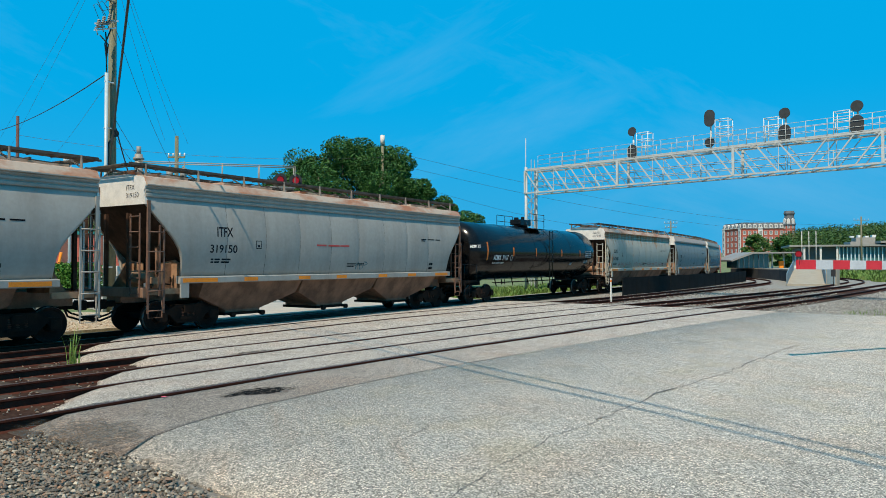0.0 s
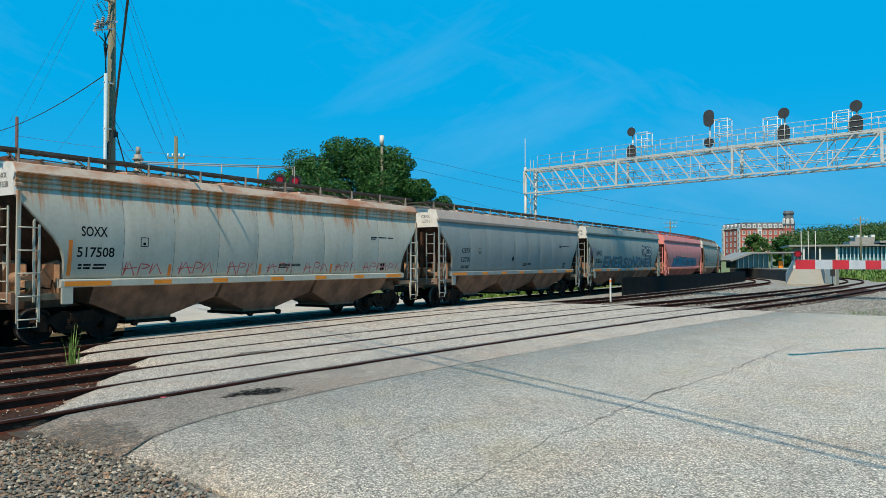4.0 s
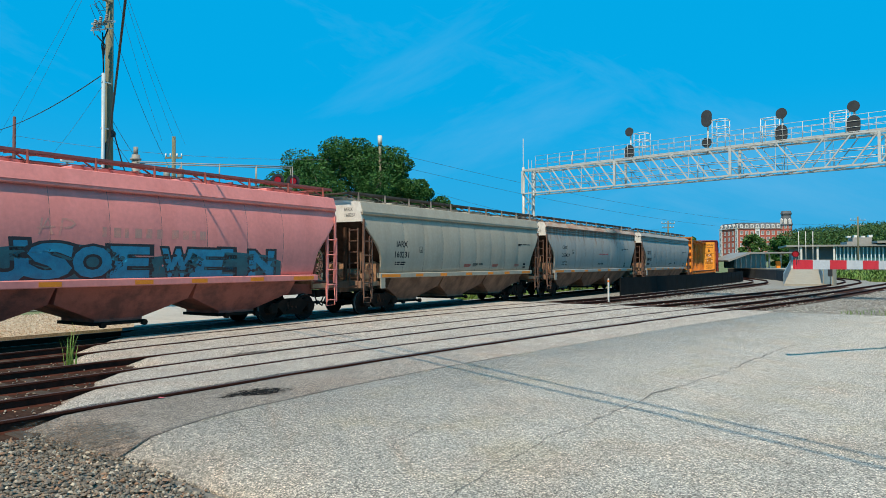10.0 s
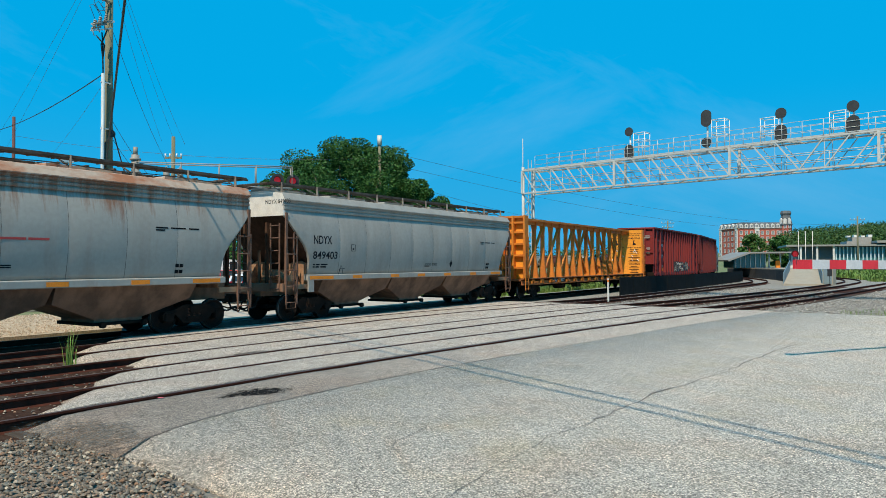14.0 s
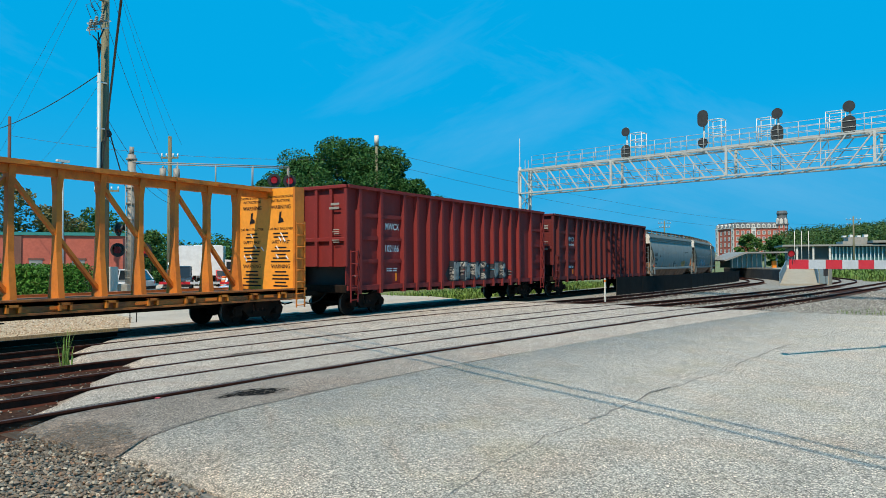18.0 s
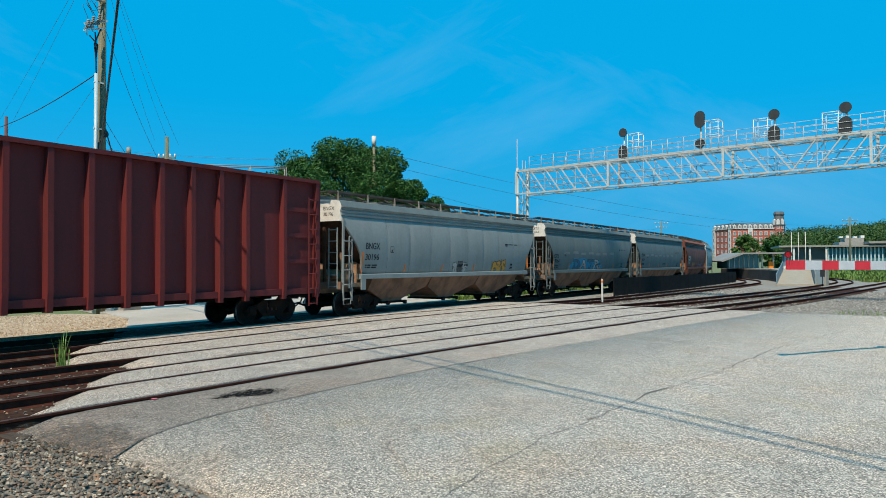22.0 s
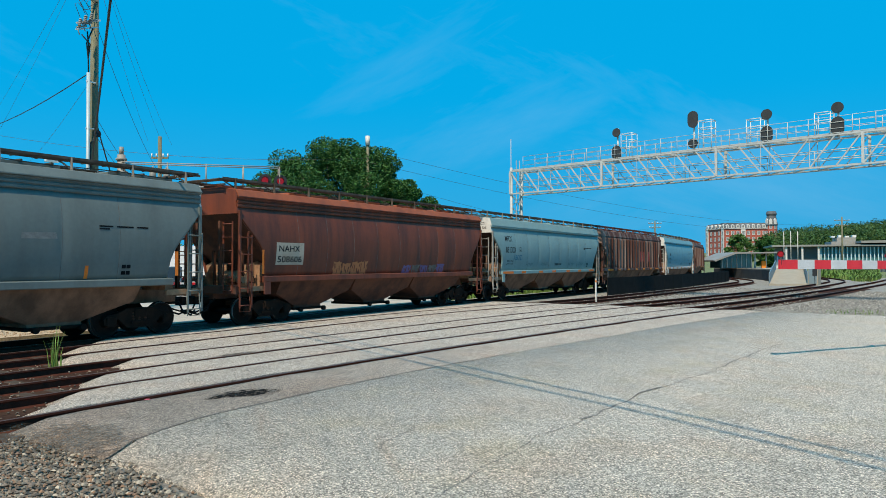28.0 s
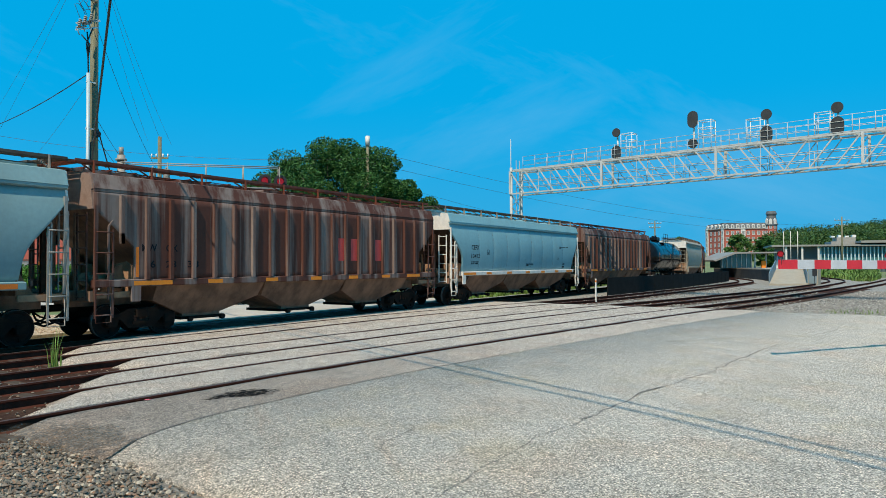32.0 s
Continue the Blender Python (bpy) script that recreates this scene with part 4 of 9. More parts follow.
    # ends: upper panel, slope sheet, posts, braces
    for xe, d in ((0, 1), (L, -1)):
        g = Geo()
        ep = [(-1.51, slope_top), (1.51, slope_top), (1.42, 4.02), (1.50, zb0), (1.39, 4.42), (0.7, 4.53), (-0.7, 4.53), (-1.39, 4.42), (-1.50, zb0), (-1.42, 4.02)]
        g.loft([[(xe + d * a, y, z) for y, z in ep] for a in (-0.03, 0.03)], True)
        panel = part("end_panel", g, end_paint, car, "pale end panel" if white_end else "")
        for ypos in (0.95,):
            g = Geo()
            g.box(xe - 0.04 - 0.02 * d, xe + 0.04 - 0.02 * d, ypos - 0.28, ypos + 0.28, slope_top + 0.30, 4.25)
            part("vent_screen", g, dirt, panel)
        g = Geo()
        secs = []
        for x, zb in [(q, zq) for q, zq in ([(0, 3.66), (0.86, 2.65), (1.9, 1.5)] if style == "round" else [(0, 3.5), (1.19, 2.52), (2.3, 1.5)])]:
            w = half(zb) - 0.012
            secs.append([(xe + d * x, -w, zb + 0.002), (xe + d * x, w, zb + 0.002), (xe + d * x, w, zb + 0.03), (xe + d * x, -w, zb + 0.03)])
        g.loft(secs, True)
        part("slope_sheet", g, end_dirt_shade, car, "rusty sloped end sheet")
        for s in (-1, 1):
            g = Geo()
            g.bar((xe + d * 0.06, s * 1.50, 1.30), (xe + d * 0.06, s * 1.53, slope_top + 0.1), 0.09, 0.06, (0, 1, 0))
            part("corner_post", g, ladder_paint or sill, car)
            g = Geo()
            g.bar((xe + d * 0.42, s * 1.52, 1.10), (xe + d * 0.42, s * 1.52, 3.05), 0.045, 0.045, (0, 1, 0))
            g.bar((xe + d * 0.42, s * 1.52, 3.05), (xe + d * 0.52, s * 1.56, 3.2), 0.045, 0.045, (0, 1, 0))
            part("grab_post", g, ladder_paint or sill, car)
            # dusty shear plates that close the bay behind the end platform
            g = Geo()
            g.loft([[(xe + d * (1.20 + q), s * y, z) for y, z in ((0.40, 1.28), (1.46, 1.28), (1.46, 1.98), (1.12, 2.12), (0.40, 2.02))] for q in (0, 0.03)], True)
            part("shear_plate", g, shear_dust, car, "dusty tan end plate")
            g = Geo()
            g.loft([[(xe + d * a, s * (0.95 + q), z) for a, z in ((0.55, 1.30), (1.20, 1.30), (1.20, 2.05), (1.0, 2.0))] for q in (0, 0.025)], True)
            part("gusset", g, shear_dust, car)
            g = Geo()
            g.bar((xe + d * 0.1, s * 0.55, 1.3), (xe + d * 0.1, s * 0.55, 3.45), 0.10, 0.10, (0, 1, 0))
            part("end_post", g, end_dirt_shade, car)
            g = Geo()
            g.bar((xe + d * 0.95, s * 0.7, 1.3), (xe + d * 0.9, s * 0.7, 2.5), 0.07, 0.09, (0, 1, 0))
            part("end_brace", g, dirt, car)
            ld = ladder_geo(2.35, 0.50, 5)
            part("ladder", ld, ladder_paint or sill, car, at=pose(xe + d * 0.27, s * 1.57, 0.62, 0, 0, 0 if s < 0 else 180))
            ld = ladder_geo(2.3, 0.42, 6)
            part("end_ladder", ld, ladder_paint or sill, car, at=pose(xe - d * 0.10, s * 1.15, 1.1, 0, 0, 90 if d < 0 else -90))
        g = Geo()
        g.box(xe - 0.10, xe + 0.10, -1.5, 1.5, 1.06, 1.34, 0.02)
        g.box(min(xe, xe + d * 2.3), max(xe, xe + d * 2.3), -0.34, 0.34, 0.88, 1.30, 0.02)
        part("end_sill", g, dirt, car)
        for s in (-1, 1):
            g = Geo()
            g.box(min(xe + d * 0.1, xe + d * 1.2), max(xe + d * 0.1, xe + d * 1.2), min(s * 1.40, s * 1.5), max(s * 1.40, s * 1.5), 1.14, 1.30, 0.015)
            part("side_step_sill", g, shear_dust, car)
        g = Geo()
        g.path([(xe + d * 0.05, -1.49, 1.24), (xe + d * 0.06, -1.53, 0.50), (xe + d * 0.50, -1.53, 0.50), (xe + d * 0.51, -1.49, 1.24)], 0.016, 6)
        part("stirrup_step", g, ladder_paint or sill, car)
        g = Geo()
        for s in (-1, 1):
            g.path([(xe - d * 0.1, s * 0.35, 0.86), (xe - d * 0.25, s * 0.36, 0.55), (xe - d * 0.6, s * 0.3, 0.42), (xe - d * 0.9, s * 0.12, 0.55)], 0.03, 6)
        part("air_hose", g, rubber, car)
        part("coupler", COUPLER_MESH, None, car, at=pose(xe, 0, 0, 0, 0, 0 if d > 0 else 180))
    # brake reservoir on one end
    g = Geo()
    g.tube((0.9, -0.55, 1.62), (0.9, 0.35, 1.62), 0.19, 14)
    g.tube((0.55, -0.9, 1.6), (0.55, -0.55, 1.6), 0.13, 12)
    g.box(0.35, 0.75, -1.25, -1.0, 1.42, 1.62, 0.03)
    part("brake_cylinder", g, shear_dust, car)
    g = Geo()
    g.path([(0.2, -1.3, 1.40), (0.6, -1.15, 1.46), (1.0, -1.2, 1.40), (1.15, -1.0, 1.60)], 0.022, 6)
    g.path([(0.75, -1.05, 1.55), (0.9, -0.7, 1.72), (1.1, -0.6, 1.5)], 0.018, 6)
    part("brake_pipe", g, dark_steel, car)
    # side sills
    for s in (-1, 1):
        g = Geo()
        prof = [(1.38, 1.43), (1.585, 1.43), (1.60, 1.45), (1.60, 1.605), (1.585, 1.622), (1.38, 1.640)]
        g.loft([[(x, s * y, z) for y, z in prof] for x in ((1.05, L - 1.05) if style == "round" else (0.0, L))], True)
        ss = part("side_sill", g, sill, car)
        spots = [(1.75, 0.62)] + [(1.75 + (L - 3.5) * i / 6 + r_.uniform(-0.25, 0.25), 0.28) for i in range(1, 6)] + [(L - 1.75, 0.5)]
        for x, reach in spots if sill_strips else ():
            g = Geo()
            g.box(x - reach, x + reach, s * 1.603 - 0.002, s * 1.603 + 0.002, 1.46, 1.58)
            part("reflector", g, strip_colour or yellow_strip, ss)
        g = Geo()
        g.box(1.06, 1.36, s * 1.57 - 0.03, s * 1.57 + 0.03, 1.02, 1.44, 0.015)
        part("jacking_pad", g, sill, ss)
    # funnel-shaped bays with gates
    x_in = 1.95
    span = (L - 2 * x_in) / bays
    for i in range(bays):
        xa, xb = x_in + i * span + 0.03, x_in + (i + 1) * span - 0.03
        xm = (xa + xb) / 2
        g = Geo()
        top = [(xa, -1.5), (xb, -1.5), (xb, 1.5), (xa, 1.5)]
        low = [(xm - 0.72, -0.80), (xm + 0.72, -0.80), (xm + 0.72, 0.80), (xm - 0.72, 0.80)]
        waist = [(xa + 0.05, -1.16), (xb - 0.05, -1.16), (xb - 0.05, 1.16), (xa + 0.05, 1.16)]
        g.loft([[(x, y * 0.95, 1.52) for x, y in top], [(x, y * 0.95, 1.42) for x, y in top], [(x, y, 1.0) for x, y in waist], [(x, y, 0.52) for x, y in low], [(x, y, 0.44) for x, y in low]], True)
        bay = part("hopper_bay", g, dirt, car, "grimy funnel bay")
        g = Geo()
        g.box(xm - 0.80, xm + 0.80, -0.86, 0.86, 0.35, 0.44)
        g.tube((xm - 0.62, -1.0, 0.38), (xm - 0.62, 1.0, 0.38), 0.035, 8)
        g.tube((xm + 0.62, -1.0, 0.38), (xm + 0.62, 1.0, 0.38), 0.035, 8)
        gate = part("outlet_gate", g, dark_steel, bay)
        for dx in (-0.62, 0.62):
            g = Geo()
            g.tube((xm + dx, -1.10, 0.38), (xm + dx, -0.98, 0.38), 0.085, 10)
            part("capstan", g, dark_steel, gate)
    g = Geo()
    g.box(1.0, L - 1.0, -0.16, 0.16, 0.95, 1.25)
    part("centre_sill", g, dirt, car)
    truck(car, 1.75), truck(car, L - 1.75)
    # whatever is painted on the near side lies on the sheet
    before = set(car.children)
    for m in marks:
        m(car)
    for ob in [c for q in set(car.children) - before for c in (q, *q.children)]:
        if ob.name.startswith("end_lettering"):
            continue
        bm = bmesh.new()
        bm.from_mesh(ob.data)
        fine_ = 0.12 if ob.name.startswith(("lettering", "sprayed_line")) else 0.16
        bmesh.ops.triangulate(bm, faces=bm.faces)
        for _ in range(5):
            long = [e for e in bm.edges if e.calc_length() > fine_]
            if not long:
                break
            bmesh.ops.subdivide_edges(bm, edges=long, cuts=1)
            bmesh.ops.triangulate(bm, faces=[f for f in bm.faces if len(f.verts) > 3])
        for v in bm.verts:
            lift = min(0.007, max(0.0015, side_y(v.co.z) - v.co.y + 0.0025)) + (0.0012 if ob.name.startswith("lettering") else 0.0)
            v.co.y = -sheet_y(v.co.x, v.co.z) - lift
        bm.to_mesh(ob.data)
        bm.free()
    return car, x0, length

def tank_car(label, length, paint, marks=()):
    car = thing("tank_car", label, "freight car", group="freight train")
    L, R, zc = length, 1.52, 2.62
    prof = [(0.45, 0.0), (0.48, 0.55), (0.58, 1.05), (0.74, 1.34), (0.90, 1.47), (1.05, R), (L - 0.8, R), (L - 0.62, 1.47), (L - 0.42, 1.34), (L - 0.2, 1.05), (L - 0.05, 0.55), (L, 0.0)]
    xs_ = prof[:6] + [(1.05 + (L - 1.85) * i / 6, R) for i in range(1, 6)] + prof[6:]
    g = Geo()
    secs = [[(x, max(r, 0.01) * math.cos(i * math.tau / 40), zc + max(r, 0.01) * math.sin(i * math.tau / 40)) for i in range(40)] for x, r in xs_]
    g.loft(secs, True, smooth=True)
    shell = part("tank_shell", g, paint, car, "glossy black tank")
    for i in range(0, 6):
        x = 0.8 + (L - 1.6) * (i + 0.5) / 6
        g = Geo()
        g.loft([[(x + a, (R + b) * math.cos(k * math.tau / 40), zc + (R + b) * math.sin(k * math.tau / 40)) for k in range(40)] for a, b in ((-0.03, 0.0), (-0.01, 0.012), (0.01, 0.012), (0.03, 0.0))], smooth=True)
        part("weld_band", g, paint, shell)
    # manway with its railings and platform
    xm = L * 0.49
    g = Geo()
    g.disc((xm, 0, zc + R + 0.12), (0, 0, 1), 0.42, 0.4, 20)
    g.box(xm - 0.7, xm + 0.7, -0.35, 0.35, zc + R + 0.1, zc + R + 0.42, 0.04)
    g.tube((xm + 0.3, 0, zc + R + 0.4), (xm + 0.3, 0, zc + R + 0.62), 0.1, 10)
    g.tube((xm - 0.35, 0.1, zc + R + 0.4), (xm - 0.35, 0.1, zc + R + 0.55), 0.14, 10)
    part("manway", g, paint, car)
    for s in (-1, 1):
        for x in (-1.0, 0, 1.0):
            g = Geo()
            g.tube((xm + x, s * 1.05, zc + 1.0), (xm + x, s * 1.05, zc + R + 0.7), 0.018, 6)
            part("rail_post", g, paint, car)
        for z in (0.4, 0.75):
            g = Geo()
            g.tube((xm - 1.0, s * 1.05, zc + R + z - 0.05), (xm + 1.0, s * 1.05, zc + R + z - 0.05), 0.018, 6)
            part("railing", g, paint, car)
        g = Geo()
        g.box(xm - 1.0, xm + 1.0, s * 0.85 - 0.22, s * 0.85 + 0.22, zc + R - 0.16, zc + R - 0.13)
        part("manway_platform", g, paint, car)
    for s in (-1, 1):
        part("ladder", ladder_geo(3.2, 0.42, 8), paint, car, at=pose(xm + 0.8, s * 1.6, 0.7, 0, 0, 0 if s < 0 else 180))
    # air line under the shell, on hangers
    g = Geo()
    g.tube((3.2, -0.95, 0.98), (L - 3.4, -0.95, 0.98), 0.03, 8)
    line = part("brake_pipe", g, dark_steel, car)
    for i in range(6):
        x = 3.6 + (L - 7.4) * i / 5
        g = Geo()
        g.bar((x, -0.95, 0.78), (x, -0.80, 1.35), 0.05, 0.03, (1, 0, 0))
        part("pipe_hanger", g, dark_steel, line)
    for xe, d in ((0, 1), (L, -1)):
        g = Geo()
        g.box(min(xe - d * 0.55, xe + d * 2.9), max(xe - d * 0.55, xe + d * 2.9), -0.36, 0.36, 0.86, 1.2, 0.02)
        g.box(xe - d * 0.55 - 0.08, xe - d * 0.55 + 0.08, -1.5, 1.5, 0.95, 1.2, 0.02)
        g.bar((xe - d * 0.45, -1.45, 1.1), (xe + d * 2.2, -0.5, 1.1), 0.12, 0.12)
        g.bar((xe - d * 0.45, 1.45, 1.1), (xe + d * 2.2, 0.5, 1.1), 0.12, 0.12)
        part("stub_sill", g, dark_steel, car)
        g = Geo()
        g.loft([[(xe + d * a, y, z) for a in (1.4, 2.6)] + [(xe + d * a, y, z2) for a, z2 in ((2.6, zz), (1.4, zz))] for y, z, zz in ((-1.15, 1.6, 1.75), (-0.5, 1.05, 1.25), (0.5, 1.05, 1.25), (1.15, 1.6, 1.75))], True)
        part("saddle", g, paint, car)
        g = Geo()
        for s in (-1, 1):
            for y, z in ((1.45, 1.95),):
                g.tube((xe - d * 0.5, s * y, 1.15), (xe - d * 0.5, s * y, z), 0.018, 6)
                g.tube((xe - d * 0.5, s * y, z), (xe + d * 0.65, s * y, z), 0.018, 6)
                g.tube((xe + d * 0.65, s * y, 1.15), (xe + d * 0.65, s * y, z), 0.018, 6)
        g.tube((xe - d * 0.5, -1.45, 1.95), (xe - d * 0.5, 1.45, 1.95), 0.018, 6)
        part("safety_rail", g, paint, car)
        for s in (-1, 1):
            part("step_ladder", ladder_geo(0.8, 0.4, 3), dark_steel, car, at=pose(xe - d * 0.3, s * 1.5, 0.4, 0, 0, 0 if s < 0 else 180))
        part("coupler", COUPLER_MESH, None, car, at=pose(xe - d * 0.4, 0, 0, 0, 0, 0 if d > 0 else 180))
        truck(car, 2.0 if d > 0 else L - 1.5)
    for x, h in ((1.7, 0.9), (4.52, 0.48), (7.3, 0.45), (10.9, 0.42), (13.8, 0.42), (L - 0.5, 0.8)) if L > 15 else ((1.6, 0.7), (L / 2, 0.45), (L - 1.6, 0.7)):
        g = Geo()
        rr = R + 0.006 if 0.8 < x < L - 0.8 else 1.22
        g.loft([[(x + dx, -math.sqrt(rr ** 2 - (q * h) ** 2), zc + q * h) for dx in (-0.06, 0.06)] for q in (-0.5, -0.25, 0, 0.25, 0.5)], closed=False)
        part("reflector", g, orange_strip, shell, "orange reflector strip")
    for m in marks:
        before = set(car.children)
        m(car)
        for ob in set(car.children) - before:
            for v in ob.data.vertices:
                rr = R if v.co.x > 1.05 else next((ra + (rb - ra) * (v.co.x - xa) / (xb - xa) for (xa, ra), (xb, rb) in zip(prof[:5], prof[1:6]) if xa <= v.co.x <= xb), R)
                v.co.y = -math.sqrt(max(0.01, rr ** 2 - (v.co.z - zc) ** 2)) - 0.012
    return car


def gondola(label, length, paint, marks=(), top=5.03):
    car = thing("gondola_car", label, "freight car", group="freight train")
    L, zb, zt = length, 1.02, top
    for s in (-1, 1):
        g = Geo()
        g.box(0.05, L - 0.05, min(s * 1.43, s * 1.39), max(s * 1.43, s * 1.39), zb, zt - 0.06)
        side = part("side_sheet", g, paint, car)
        g = Geo()
        g.box(0, L, min(s * 1.44, s * 1.62), max(s * 1.44, s * 1.62), zt - 0.12, zt, 0.02)
        part("top_chord", g, paint, car)
        g = Geo()
        g.box(0, L, min(s * 1.42, s * 1.55), max(s * 1.42, s * 1.55), zb - 0.04, zb + 0.16, 0.02)
        part("side_sill", g, paint, car)
        k = (L - 5.4) / 12.4
        posts = [0.71, 2.05, 3.65] + [3.65 + k * 0.987 * i for i in range(1, 12)] + [L - 1.75, L - 0.12]
        for x in posts:
            g = Geo()
            g.loft([[(x + a, s * y, z) for a, y in ((-0.10, 1.425), (-0.075, o), (0.075, o), (0.10, 1.425))] for z, o in ((zb - 0.18, 1.60), (zb + 0.3, 1.63), (zt - 0.12, 1.60))], True)
            part("side_post", g, paint, side)
        for xa, xb in ((0.82, 1.94), (2.16, 3.54), (L - 1.64, L - 0.23)):
            for z in (2.05, 2.95, 3.85):
                g = Geo()
                g.box(xa, xb, min(s * 1.425, s * 1.50), max(s * 1.425, s * 1.50), z, z + 0.16, 0.02)
                part("stiffener", g, paint, side)
        for xe, d in ((0.25, 1), (L - 0.25, -1)):
            part("ladder", ladder_geo(zt - 1.2 if d < 0 else 2.0, 0.42, 8 if d < 0 else 5), paint, car, at=pose(xe + d * 0.1, s * 1.60, 0.55, 0, 0, 0 if s < 0 else 180))
    for xe, d in ((0.05, 1), (L - 0.05, -1)):
        g = Geo()
        g.box(min(xe, xe + d * 0.06), max(xe, xe + d * 0.06), -1.5, 1.5, 1.9 if d > 0 else zb, zt - 0.05)
        end = part("end_wall", g, paint, car)
        for y in (-1.48, -0.75, 0.0, 0.75, 1.48):
            g = Geo()
            g.box(min(xe, xe - d * 0.13), max(xe, xe - d * 0.13), y - 0.07, y + 0.07, 1.9 if d > 0 else zb, zt - 0.02, 0.015)
            part("end_post", g, paint, end)
        g = Geo()
        g.box(min(xe - d * 0.16, xe + d * 0.1), max(xe - d * 0.16, xe + d * 0.1), -1.55, 1.55, zt - 0.14, zt, 0.02)
        part("end_rail", g, paint, car)
        g = Geo()
        g.box(min(xe - d * 0.12, xe + d * 0.1), max(xe - d * 0.12, xe + d * 0.1), -1.5, 1.5, 2.86, 3.02, 0.02)
        part("end_rail", g, paint, car)
        g = Geo()
        g.box(xe - 0.12, xe + 0.12, -1.5, 1.5, 0.9, 1.2, 0.02)
        g.box(min(xe, xe + d * 2.6), max(xe, xe + d * 2.6), -0.34, 0.34, 0.86, 1.1, 0.02)
        part("end_sill", g, dark_steel, car)
        if d > 0:
            g = Geo()
            g.box(0.75, 0.82, -1.42, 1.42, 1.05, 1.95)
            g.loft([[(0.1, y, 1.92) for y in (-1.42, 1.42)] + [(0.1, y, 1.98) for y in (1.42, -1.42)], [(0.8, y, 1.92) for y in (-1.42, 1.42)] + [(0.8, y, 1.98) for y in (1.42, -1.42)]], True)
            part("end_recess", g, black_paint, car)
        part("coupler", COUPLER_MESH, None, car, at=pose(xe, 0, 0, 0, 0, 0 if d > 0 else 180))
        truck(car, xe + d * 1.75)
    g = Geo()
    g.box(0.1, L - 0.1, -1.46, 1.46, zb, zb + 0.08)
    part("floor_plate", g, dark_steel, car)
    g = Geo()
    g.box(1.0, L - 1.0, -0.2, 0.2, 0.78, 1.05)
    part("centre_sill", g, dark_steel, car)
    before = set(car.children)
    for m in marks:
        m(car)
    # sprayed paint runs over sheet and ribs alike
    for ob in [c for q in set(car.children) - before for c in (q, *q.children)]:
        if not ob.name.startswith("sprayed"):
            continue
        bm = bmesh.new()
        bm.from_mesh(ob.data)
        bmesh.ops.triangulate(bm, faces=bm.faces)
        for _ in range(5):
            long = [e for e in bm.edges if e.calc_length() > 0.05]
            if not long:
                break
            bmesh.ops.subdivide_edges(bm, edges=long, cuts=1)
            bmesh.ops.triangulate(bm, faces=[f for f in bm.faces if len(f.verts) > 3])
        for v in bm.verts:
            near = min(abs(v.co.x - q) for q in posts)
            lift = -1.645 - v.co.y
            rib = max(0.0, min(1.0, (0.125 - near) / 0.035))
            v.co.y = -1.433 - 0.208 * rib - max(0.002, lift + 0.004)
        bm.to_mesh(ob.data)
        bm.free()
    return car


# bulkhead yellow: sunlight put into a brighter colour, with fewer stains
sunlit_yellow = material("yellow paint brightened as sunlit", (0.78, 0.30, 0.022), 0.6, second=(0.50, 0.16, 0.014), mix=0.5, scale=1.4, edge=(0.5, 0.75), stretch=(1, 1, 0.4), fine=9, grain=0.08, bump=0.05)


